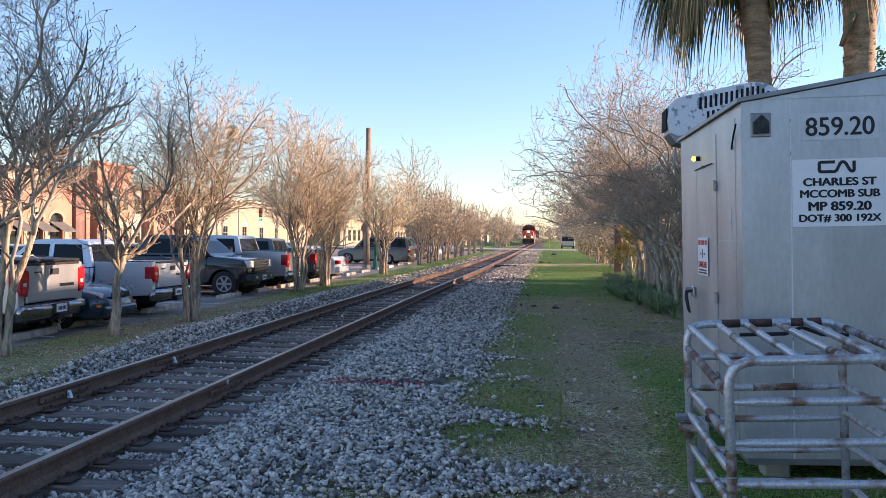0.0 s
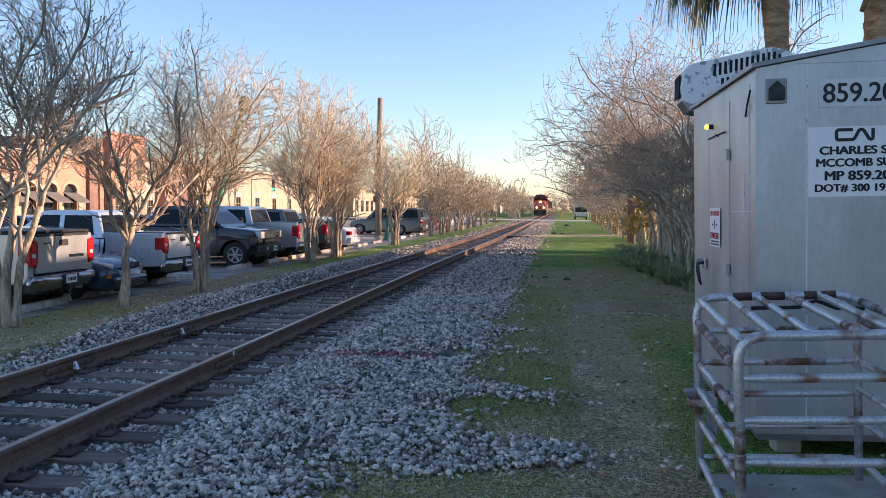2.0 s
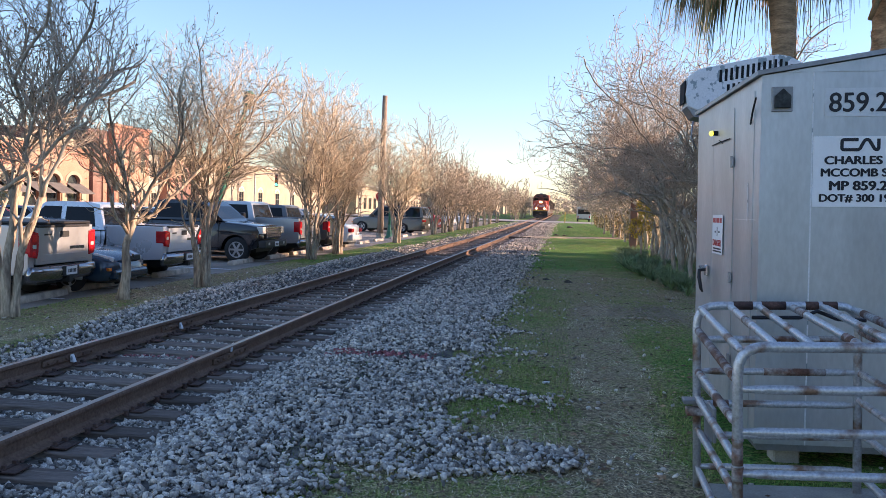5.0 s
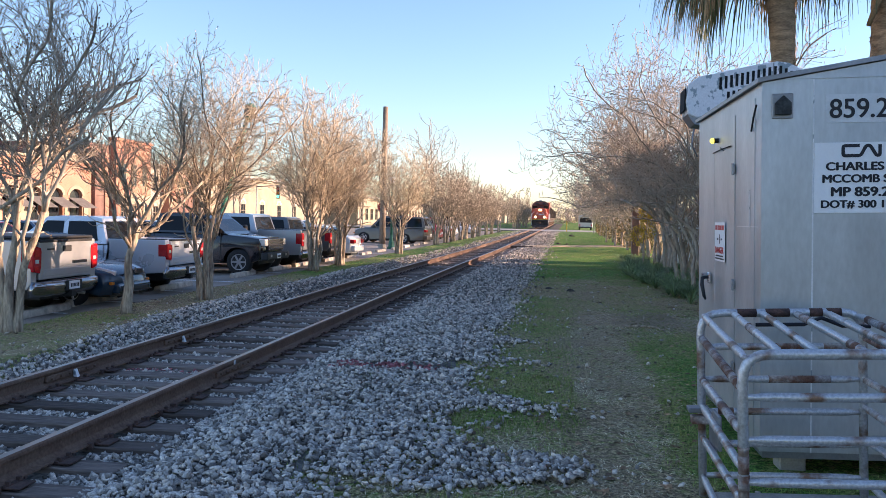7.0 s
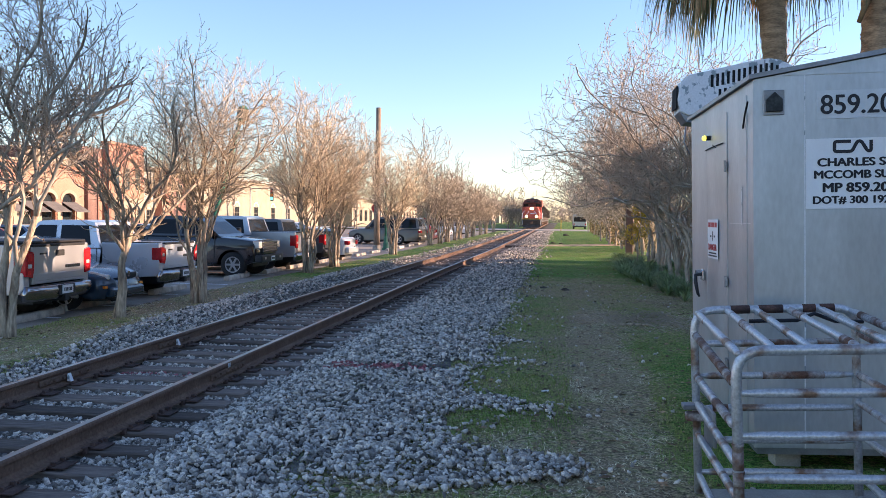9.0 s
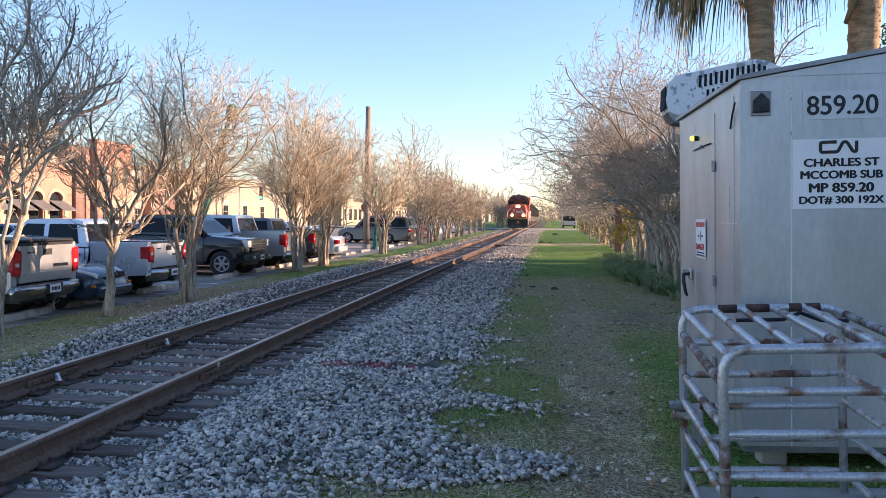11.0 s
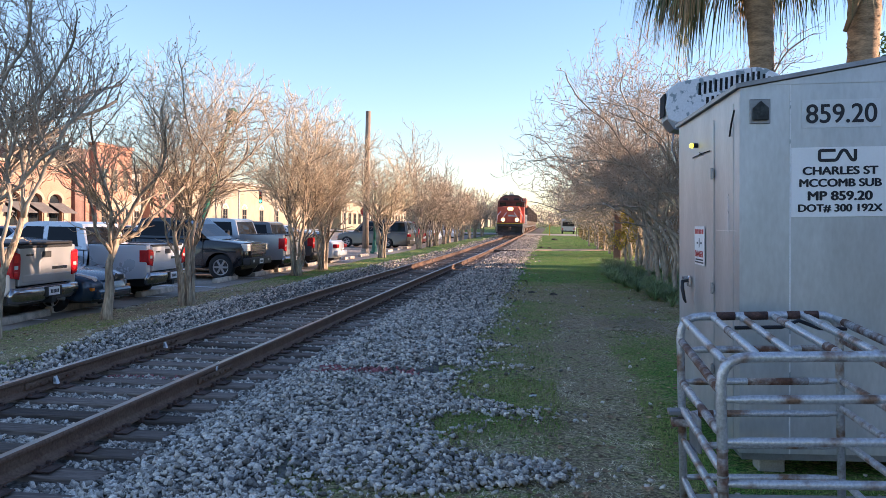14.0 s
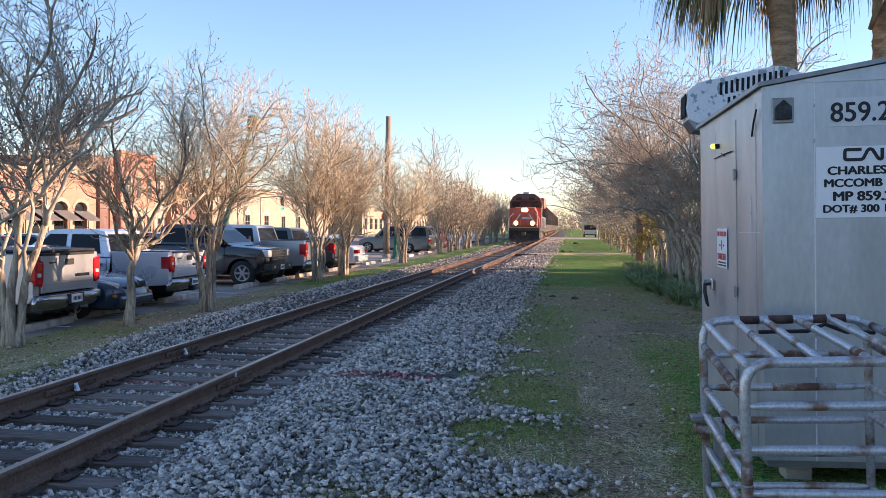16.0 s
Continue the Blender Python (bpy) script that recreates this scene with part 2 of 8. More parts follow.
M_VENT = material("dark_vent_mesh", (0.045, 0.05, 0.05), 0.7, metal=0.3, vary=0.4, scale=20, grain=0.3, bump=0.2)
M_CHROME = material("chrome", (0.62, 0.62, 0.63), 0.12, metal=1.0, vary=0.05, scale=6, grain=0.03, bump=0)
M_TRIM = material("black_trim", (0.02, 0.02, 0.021), 0.55, vary=0.2, scale=6, grain=0.1, bump=0)
M_TAIL = material("tail_lamp_red", (0.52, 0.012, 0.018), 0.15, vary=0.15, scale=12, grain=0.1, bump=0, coat=0.5)
M_TAIL_BRIGHT = material("bright_red_lens", (0.75, 0.02, 0.02), 0.12, vary=0.1, scale=30, grain=0.15, bump=0.1, coat=0.6)
M_LENS = material("clear_lens", (0.62, 0.60, 0.55), 0.12, vary=0.1, scale=12, grain=0.05, bump=0, coat=0.5)
M_AMBER = material("amber_lens", (0.65, 0.20, 0.02), 0.2, vary=0.1, scale=12, grain=0.05, bump=0)
# red brightened in colour for the lamp glow and haze on the front
M_LOCO_RED = material("locomotive_red", (0.60, 0.12, 0.065), 0.55, vary=0.2, scale=1.5, grain=0.1, bump=0.05)
# black lifted towards brown to carry the haze
M_LOCO_BLACK = material("locomotive_black", (0.075, 0.062, 0.055), 0.7, vary=0.3, scale=2, grain=0.15, bump=0.1)
# darker than the nose red: the cab's backlit look is put into colour
M_LOCO_DARK = material("backlit_maroon", (0.15, 0.05, 0.038), 0.75, vary=0.35, scale=1.2, grain=0.2, bump=0.05)
M_WAGON = material("dull_wagon_paint", (0.15, 0.115, 0.095), 0.8, vary=0.35, scale=0.6, grain=0.2, bump=0.1)
M_YELLOW = material("yellow_stripe", (0.75, 0.45, 0.03), 0.5, vary=0.1, scale=3, grain=0.05, bump=0)
M_HEADLAMP = material("lit_headlamp", (0.9, 0.8, 0.6), 0.3, bump=0, emit=(1.0, 0.74, 0.36), power=5.0)
# wide glowing disc stands for the halo round each train lamp
M_REFLECTOR = material("halo_reflector", (0.9, 0.7, 0.4), 0.3, bump=0, emit=(1.0, 0.52, 0.18), power=0.95)
M_SIGNAL_GREEN = material("lit_green_signal", (0.05, 0.6, 0.3), 0.3, bump=0, emit=(0.05, 0.9, 0.45), power=2.5)
M_LAMP_GLOW = material("lit_indicator", (0.8, 0.7, 0.1), 0.3, bump=0, emit=(0.95, 0.85, 0.06), power=1.0)
M_CAR = {
    "silver": material("silver_paint", (0.52, 0.53, 0.55), 0.30, metal=0.6, vary=0.05, scale=1, grain=0.02, bump=0, coat=0.6),
    "white_silver": material("pale_silver_paint", (0.66, 0.69, 0.74), 0.28, metal=0.35, vary=0.05, scale=1, grain=0.02, bump=0, coat=0.6),
    "teal": material("dark_teal_paint", (0.012, 0.035, 0.062), 0.2, metal=0.0, vary=0.1, scale=1, grain=0.02, bump=0, spec=0.5, coat=0.6),
    "black": material("black_paint", (0.005, 0.006, 0.009), 0.14, metal=0.0, vary=0.1, scale=1, grain=0.02, bump=0, coat=0.8),
    "grey": material("grey_paint", (0.11, 0.115, 0.125), 0.3, metal=0.5, vary=0.08, scale=1, grain=0.02, bump=0, coat=0.7),
    "white": material("white_paint", (0.72, 0.72, 0.72), 0.3, vary=0.04, scale=1, grain=0.02, bump=0, coat=0.7),
    "red": material("red_paint", (0.32, 0.015, 0.018), 0.3, metal=0.2, vary=0.08, scale=1, grain=0.02, bump=0, coat=0.7),
    "bronze": material("bronze_grey_paint", (0.12, 0.105, 0.09), 0.33, metal=0.5, vary=0.08, scale=1, grain=0.02, bump=0, coat=0.6),
    "blue": material("blue_grey_paint", (0.07, 0.11, 0.17), 0.3, metal=0.4, vary=0.08, scale=1, grain=0.02, bump=0, coat=0.6),
}

# ---- building blocks ----


def mesh_of(name, verts, faces, mats, smooth=False, index=None):
    me = bpy.data.meshes.new(name)
    me.from_pydata([tuple(v) for v in verts], [], [tuple(f) for f in faces])
    for m in (mats if isinstance(mats, (list, tuple)) else [mats]):
        me.materials.append(m)
    if index is not None:
        me.polygons.foreach_set("material_index", index)
    if smooth:
        me.polygons.foreach_set("use_smooth", [True] * len(me.polygons))
    me.update()
    return me


def part(name, bm, mat, parent=None, label="", smooth=False):
    """Links a bmesh (or a ready mesh) as one mesh object under a thing or a part."""
    if isinstance(bm, bpy.types.Mesh):
        me = bm
    else:
        me = bpy.data.meshes.new(name)
        bmesh.ops.recalc_face_normals(bm, faces=bm.faces[:])
        bm.to_mesh(me)
        bm.free()
        for m in (mat if isinstance(mat, (list, tuple)) else [mat]):
            me.materials.append(m)
        if smooth:
            me.polygons.foreach_set("use_smooth", [True] * len(me.polygons))
    ob = new(name, me)
    ob.parent = parent
    if label:
        tagged(ob, label)
    return ob


def thing(name, label, category, group="", kind="", at=None):
    ob = new(name)
    ob.empty_display_size = 0.2
    if at is not None:
        ob.matrix_basis = at
    return tagged(ob, label, category, group, kind)


def add_box(bm, x0, x1, y0, y1, z0, z1, bevel=0.0, m=None, segments=1):
    made = bmesh.ops.create_cube(bm, size=1.0)["verts"]
    bmesh.ops.transform(bm, verts=made, matrix=Matrix.LocRotScale(((x0 + x1) / 2, (y0 + y1) / 2, (z0 + z1) / 2), None, (abs(x1 - x0), abs(y1 - y0), abs(z1 - z0))))
    if bevel:
        edges = list({e for v in made for e in v.link_edges})
        res = bmesh.ops.bevel(bm, geom=edges, offset=bevel, segments=segments, affect="EDGES", profile=0.5)
        made = list({v for f in res["faces"] for v in f.verts} | {v for v in made if v.is_valid})
    if m is not None:
        bmesh.ops.transform(bm, verts=made, matrix=m)
    return bm


def box(x0, x1, y0, y1, z0, z1, bevel=0.0, m=None, segments=1):
    return add_box(bmesh.new(), x0, x1, y0, y1, z0, z1, bevel, m, segments)


def add_cyl(bm, r, depth, m, sides=16, r2=None):
    bmesh.ops.create_cone(bm, cap_ends=True, segments=sides, radius1=r, radius2=r if r2 is None else r2, depth=depth, matrix=m)
    return bm


def cyl(r, depth, m, sides=16, r2=None):
    return add_cyl(bmesh.new(), r, depth, m, sides, r2)


def tube_data(lines, sides=6):
    """Tubes along polylines [(points, radii), ...] as verts and faces."""
    verts, faces = [], []
    for pts, rad in lines:
        pts = [np.asarray(p, float) for p in pts]
        n = len(pts)
        ref = None
        start = len(verts)
        for i, p in enumerate(pts):
            d = pts[min(i + 1, n - 1)] - pts[max(i - 1, 0)]
            d = d / (math.sqrt(d[0] ** 2 + d[1] ** 2 + d[2] ** 2) + 1e-9)
            if ref is None:
                ref = np.array((1.0, 0, 0)) if abs(d[0]) < 0.8 else np.array((0, 1.0, 0))
            a = ref - d * (ref[0] * d[0] + ref[1] * d[1] + ref[2] * d[2])
            a = a / (math.sqrt(a[0] ** 2 + a[1] ** 2 + a[2] ** 2) + 1e-9)
            ref = a
            b = np.array((d[1] * a[2] - d[2] * a[1], d[2] * a[0] - d[0] * a[2], d[0] * a[1] - d[1] * a[0]))
            r = rad[i] if hasattr(rad, "__len__") else rad
            for k in range(sides):
                w = 2 * math.pi * k / sides
                v = p + r * (math.cos(w) * a + math.sin(w) * b)
                verts.append((v[0], v[1], v[2]))
        for i in range(n - 1):
            for k in range(sides):
                q = (k + 1) % sides
                faces.append((start + i * sides + k, start + i * sides + q, start + (i + 1) * sides + q, start + (i + 1) * sides + k))
        if sides > 3:
            faces.append(tuple(start + k for k in range(sides))[::-1])
            faces.append(tuple(start + (n - 1) * sides + k for k in range(sides)))
    return verts, faces


def tube(name, lines, mat, parent, sides=6, label=""):
    v, f = tube_data(lines, sides)
    return part(name, mesh_of(name, v, f, mat, smooth=True), None, parent, label)


def prism(profile, y0, y1, bevel=0.0):
    """A profile of (x, z) drawn along y."""
    bm = bmesh.new()
    a = [bm.verts.new((x, y0, z)) for x, z in profile]
    b = [bm.verts.new((x, y1, z)) for x, z in profile]
    n = len(profile)
    bm.faces.new(a)
    bm.faces.new(b[::-1])
    for i in range(n):
        bm.faces.new((a[i], b[i], b[(i + 1) % n], a[(i + 1) % n]))
    if bevel:
        bmesh.ops.bevel(bm, geom=bm.edges[:], offset=bevel, segments=2, affect="EDGES", profile=0.5)
    return bm


def smooth_step(a, b, v):
    t = np.clip((v - a) / (b - a), 0, 1)
    return t * t * (3 - 2 * t)


HALF_GAUGE, RAIL_TOP = 0.7525, 0.11


def track_x(y):
    """The track's middle line, which eases over towards the crossing."""
    return -4.335 + 0.28 * float(smooth_step(18, 48, y))


TRACK_END = 330.0


def ground_z(x, y):
    """The height of the soil: level by the cabin, a hand lower across the track, lower again under the lot."""
    return -0.13 * smooth_step(6.2, 7.6, -x) - 0.09 * smooth_step(8.35, 8.85, -x)


def bumpy(x, y):
    return ground_z(x, y) + 0.025 * noise.noise((x * 0.5, y * 0.5, 3.0)) + 0.012 * noise.noise((x * 2.1, y * 2.1, 7.0))

# ---- ground ----


def build_ground():
    xs = np.unique(np.concatenate([np.linspace(-1500, -60, 10), np.linspace(-60, -12, 14), np.arange(-12, 8.01, 0.25), np.linspace(8, 60, 12), np.linspace(60, 1500, 10)]))
    ys = np.unique(np.concatenate([np.linspace(-400, -8, 10), np.arange(-8, 24.01, 0.25), np.arange(24, 70, 1.0), np.linspace(70, 300, 24), np.linspace(300, 3000, 10)]))
    verts = []
    for y in ys:
        for x in xs:
            verts.append((x, y, bumpy(x, y) - (0.25 if -6.1 < x < -2.6 else 0.0)))
    w = len(xs)
    faces = [(j * w + i, j * w + i + 1, (j + 1) * w + i + 1, (j + 1) * w + i) for j in range(len(ys) - 1) for i in range(w - 1)]
    ob = new("ground", mesh_of("ground", verts, faces, M_GRASS, smooth=True))
    tagged(ob, "short winter grass with bare worn earth", "ground", kind="structure")


def edge_right(y):
    """The ragged edge of the ballast on the cabin's side."""
    e = -0.95 + 0.0045 * y + 0.28 * noise.noise((y * 0.45, 2.0, 0)) + 0.15 * noise.noise((y * 1.6, 5.0, 0))
    e += 0.70 * math.exp(-((y - 9.6) / 0.24) ** 2) + 0.92 * math.exp(-((y - 7.4) / 0.42) ** 2) + 0.45 * math.exp(-((y - 11.4) / 0.3) ** 2) + 1.35 * math.exp(-((y - 5.55) / 0.5) ** 2) - 0.55 * math.exp(-((y - 4.3) / 0.7) ** 2)
    return e


def edge_left(y):
    base = float(np.interp(y, (7.0, 8.5, 12.0, 14.5, 16.7, 23.0, 30.0, 40.0), (-6.0, -6.1, -6.5, -6.95, -6.75, -6.9, -6.55, -6.3)))
    return base + 0.10 * noise.noise((y * 0.4, 9.0, 0)) + 0.1 * noise.noise((y * 1.3, 4.0, 0))


def bed_z(x, y):
    """The height of the ballast: low between the rails, level with the soil beyond the tie ends."""
    soil = bumpy(x, y) + 0.012
    k = float(smooth_step(-3.1, -2.4, x) + smooth_step(5.65, 6.35, -x))
    return -0.125 + (soil + 0.125) * k + 0.012 * noise.noise((x * 2.3, y * 2.3, 1.0))


def build_ballast():
    verts, faces = [], []
    ys = np.concatenate([np.arange(-8, 30, 0.25), np.arange(30, 72, 1.0), np.linspace(72, TRACK_END, 60)])
    n = 29
    for y in ys:
        a = max(edge_left(y + d) for d in (-0.4, 0.0, 0.4)) + 0.12
        b = min(edge_right(y + d) for d in (-0.7, -0.45, -0.2, 0.0, 0.2, 0.45, 0.7)) - 0.15
        for i in range(n):
            x = a + (b - a) * i / (n - 1)
            verts.append((x, y, bed_z(x, y) - (0.04 if i in (0, n - 1) else 0.0)))
    for j in range(len(ys) - 1):
        for i in range(n - 1):
            faces.append((j * n + i, j * n + i + 1, (j + 1) * n + i + 1, (j + 1) * n + i))
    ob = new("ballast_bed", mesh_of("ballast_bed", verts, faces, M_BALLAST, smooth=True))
    return tagged(ob, "bluish grey crushed stone bed under the rails, darkened for shaded gaps", "ballast", kind="structure")


def rail_profile(head_only=False):
    h = RAIL_TOP
    if head_only:
        return [(-0.030, h - 0.004), (-0.026, h + 0.002), (0.026, h + 0.002), (0.030, h - 0.004)]
    half = [(0.0375, h - 0.012), (0.0375, h - 0.034), (0.011, h - 0.047), (0.009, h - 0.125), (0.03, h - 0.150), (0.07, h - 0.160), (0.07, h - 0.172)]
    top = [(0.030, h)]
    return [(-x, z) for x, z in reversed(half)][0:] and ([(-0.030, h)] + [(-x, z) for x, z in half] + [(x, z) for x, z in reversed(half)] + top)


TIE_TOP = RAIL_TOP - 0.182
TIE_STEP = 0.53


def sweep(profile, side):
    """A rail profile drawn along the track."""
    bm = bmesh.new()
    ys = [-8.0] + list(np.arange(16, 52, 3.0)) + [TRACK_END]
    rings = [[bm.verts.new((track_x(y) + side * HALF_GAUGE + x, y, z)) for x, z in profile] for y in ys]
    n = len(profile)
    for a, b in zip(rings, rings[1:]):
        for i in range(n):
            bm.faces.new((a[i], a[(i + 1) % n], b[(i + 1) % n], b[i]))
    return bm


def build_track():
    track = thing("railway_track", "single railway track with rusty rails on weathered wooden ties", "railway track", kind="structure")
    for side in (1, -1):
        rail = part("rail", sweep(rail_profile(), side), M_RAIL, track, "rust-brown steel rail with a worn shiny head")
        part("rail_head", sweep(rail_profile(True), side), M_RAILTOP, rail)
    rng = random.Random(4)
    bm = box(-1.28, 1.28, -0.11, 0.11, -0.15, 0, 0.012)
    for v in bm.verts:
        v.co += 0.006 * Vector((rng.uniform(-1, 1), rng.uniform(-1, 1), rng.uniform(-1, 0.4)))
    tie = part("tie", bm, M_TIE, track)
    bm = box(-0.19, 0.19, -0.09, 0.09, 0, 0.012, 0.003)
    for sx in (-1, 1):
        add_box(bm, sx * 0.085 - 0.015, sx * 0.085 + 0.015, -0.09, 0.09, 0.008, 0.022, 0.003)
        for sy in (-0.055, 0.055):
            add_box(bm, sx * 0.085 - 0.012, sx * 0.085 + 0.022, sy - 0.011, sy + 0.011, 0.012, 0.045, 0.004)
    plate = part("tie_plate", bm, M_PLATE, track)
    bm = box(-0.085, 0.085, -0.012, 0.012, -0.012, 0.004, 0.003)
    add_box(bm, 0.05, 0.095, -0.02, 0.02, -0.03, 0.02, 0.005)
    anchor = part("rail_anchor", bm, M_PLATE, track)
    first = [True, True, True]
    far_v, far_f = [], []
    y = -1.6 - 12 * TIE_STEP
    while y < TRACK_END:
        yy = y + rng.uniform(-0.03, 0.03)
        skew, dx = rng.uniform(-1.2, 1.2), rng.uniform(-0.1, 0.08)
        if y < 62:
            if first[0]:
                ob = tie
                first[0] = False
            else:
                ob = new("tie", tie.data)
                ob.parent = track
            ob.matrix_basis = pose(track_x(yy) + dx, yy, TIE_TOP + rng.uniform(-0.012, 0.0), 0, rng.uniform(-0.3, 0.3), skew)
        else:
            k = len(far_v)
            for cx in (-1.28, 1.28):
                for cy in (-0.11, 0.11):
                    for cz in (-0.1, 0):
                        far_v.append((track_x(yy) + cx, yy + cy, TIE_TOP + cz))
            far_f += [(k + 1, k + 5, k + 7, k + 3), (k, k + 4, k + 5, k + 1), (k + 4, k + 6, k + 7, k + 5), (k, k + 1, k + 3, k + 2)]
        if y < 30:
            for x in (track_x(yy) + HALF_GAUGE, track_x(yy) - HALF_GAUGE):
                if first[1]:
                    ob, first[1] = plate, False
                else:
                    ob = new("tie_plate", plate.data)
                    ob.parent = track
                ob.matrix_basis = pose(x, yy, TIE_TOP, 0, 0, 0)
                if y < 20:
                    for off in (-0.14, 0.14):
                        if first[2]:
                            ob, first[2] = anchor, False
                        else:
                            ob = new("rail_anchor", anchor.data)
                            ob.parent = track
                        ob.matrix_basis = pose(x, yy + off, TIE_TOP + 0.012, 0, 0, 0 if rng.random() < 0.5 else 180)
        y += TIE_STEP
    far = part("far_ties", mesh_of("far_ties", far_v, far_f, M_TIE), None, track)
    tagged(far, kind="stuff")
    # insulated joints with their bars and pale tags
    for x, yy in ((track_x(0) + HALF_GAUGE, 8.5), (track_x(0) - HALF_GAUGE, 7.85), (track_x(0) - HALF_GAUGE, 10.3)):
        for s in (-1, 1):
            bm = box(x + s * 0.012, x + s * 0.036, yy - 0.45, yy + 0.45, RAIL_TOP - 0.12, RAIL_TOP - 0.06, 0.004)
            for k in range(6):
                add_cyl(bm, 0.014, 0.03, pose(x + s * 0.045, yy - 0.375 + 0.15 * k, RAIL_TOP - 0.09, 0, 90, 0), 6)
            part("joint_bar", bm, M_RAIL, track)
        if x > track_x(0):
            part("joint_tag", box(x + 0.037, x + 0.0405, yy - 0.028, yy + 0.028, RAIL_TOP - 0.055, RAIL_TOP - 0.008, 0.001), M_WORN_WHITE, track, "small pale tag on the rail")
        else:
            bm = prism([(-0.012, -0.045), (0.035, -0.05), (0.0, 0.035), (-0.012, 0.03)], -0.026, 0.026, 0.004)
            tag = part("joint_tag", bm, M_WORN_WHITE, track, "pale wedge-shaped end post at the rail joint")
            tag.matrix_basis = pose(x + 0.062, yy, RAIL_TOP - 0.09)
    return track


def rock_templates(count=16, corners=range(8)):
    """Sharp broken stones: hulls of a few random points."""
    out = []
    rng = random.Random(11)
    for k in range(count):
        bm = bmesh.new()
        s = (rng.uniform(1.0, 1.5), rng.uniform(0.75, 1.1), rng.uniform(0.45, 0.8))
        for i in corners:
            p = [(1 if i & 1 << a else -1) * rng.uniform(0.45, 1.0) for a in range(3)]
            bm.verts.new((0.8 * p[0] * s[0] + rng.uniform(-0.2, 0.2), 0.8 * p[1] * s[1] + rng.uniform(-0.2, 0.2), 0.66 * p[2] * s[2] + rng.uniform(-0.12, 0.12)))
        res = bmesh.ops.convex_hull(bm, input=bm.verts[:])
        loose = [v for v in bm.verts if not v.link_faces]
        bmesh.ops.delete(bm, geom=loose, context="VERTS")
        bmesh.ops.triangulate(bm, faces=bm.faces[:])
        bmesh.ops.recalc_face_normals(bm, faces=bm.faces[:])
        bm.verts.index_update()
        out.append((np.array([v.co[:] for v in bm.verts]), np.array([[v.index for v in f.verts] for f in bm.faces])))
        bm.free()
    return out


ROCKS = rock_templates()
FAR_ROCKS = rock_templates(8, (0, 3, 5, 6, 7))


def scatter_rocks(name, places, mat, parent=None, seed=1, shapes=ROCKS):
    """One mesh of many stones; places: rows x, y, z, size."""
    rng = np.random.default_rng(seed)
    allv, allf, base = [], [], 0
    places = np.asarray(places)
    which = rng.integers(0, len(shapes), len(places))
    for k, (rv, rf) in enumerate(shapes):
        sel = places[which == k]
        if not len(sel):
            continue
        n = len(sel)
        yaw, tip, way = rng.uniform(0, np.pi, n), np.abs(rng.normal(0, 0.45, n)), rng.uniform(0, 2 * np.pi, n)
        tip = np.where(rng.random(n) < 0.18, rng.uniform(0, 1.5, n), tip)
        cw, sw, ct, st = np.cos(yaw), np.sin(yaw), np.cos(tip), np.sin(tip)
        w, x, y, z = ct * cw, st * (np.cos(way) * cw + np.sin(way) * sw), st * (np.sin(way) * cw - np.cos(way) * sw), ct * sw
        mat3 = np.stack([1 - 2 * (y * y + z * z), 2 * (x * y - z * w), 2 * (x * z + y * w), 2 * (x * y + z * w), 1 - 2 * (x * x + z * z), 2 * (y * z - x * w),
                         2 * (x * z - y * w), 2 * (y * z + x * w), 1 - 2 * (x * x + y * y)], axis=1).reshape(n, 3, 3)
        v = np.einsum("nij,kj->nki", mat3, rv) * sel[:, 3][:, None, None] + sel[:, None, :3]
        f = rf[None] + (np.arange(n) * len(rv))[:, None, None] + base
        allv.append(v.reshape(-1, 3))
        allf.append(f.reshape(-1, 3))
        base += n * len(rv)
    v, f = np.concatenate(allv), np.concatenate(allf)
    me = bpy.data.meshes.new(name)
    me.vertices.add(len(v))
    me.vertices.foreach_set("co", v.ravel())
    me.loops.add(len(f) * 3)
    me.loops.foreach_set("vertex_index", f.ravel())
    me.polygons.add(len(f))
    me.polygons.foreach_set("loop_start", np.arange(0, len(f) * 3, 3))
    me.polygons.foreach_set("loop_total", np.full(len(f), 3))
    me.materials.append(mat)
    me.update(calc_edges=True)
    ob = new(name, me)
    ob.parent = parent
    return ob


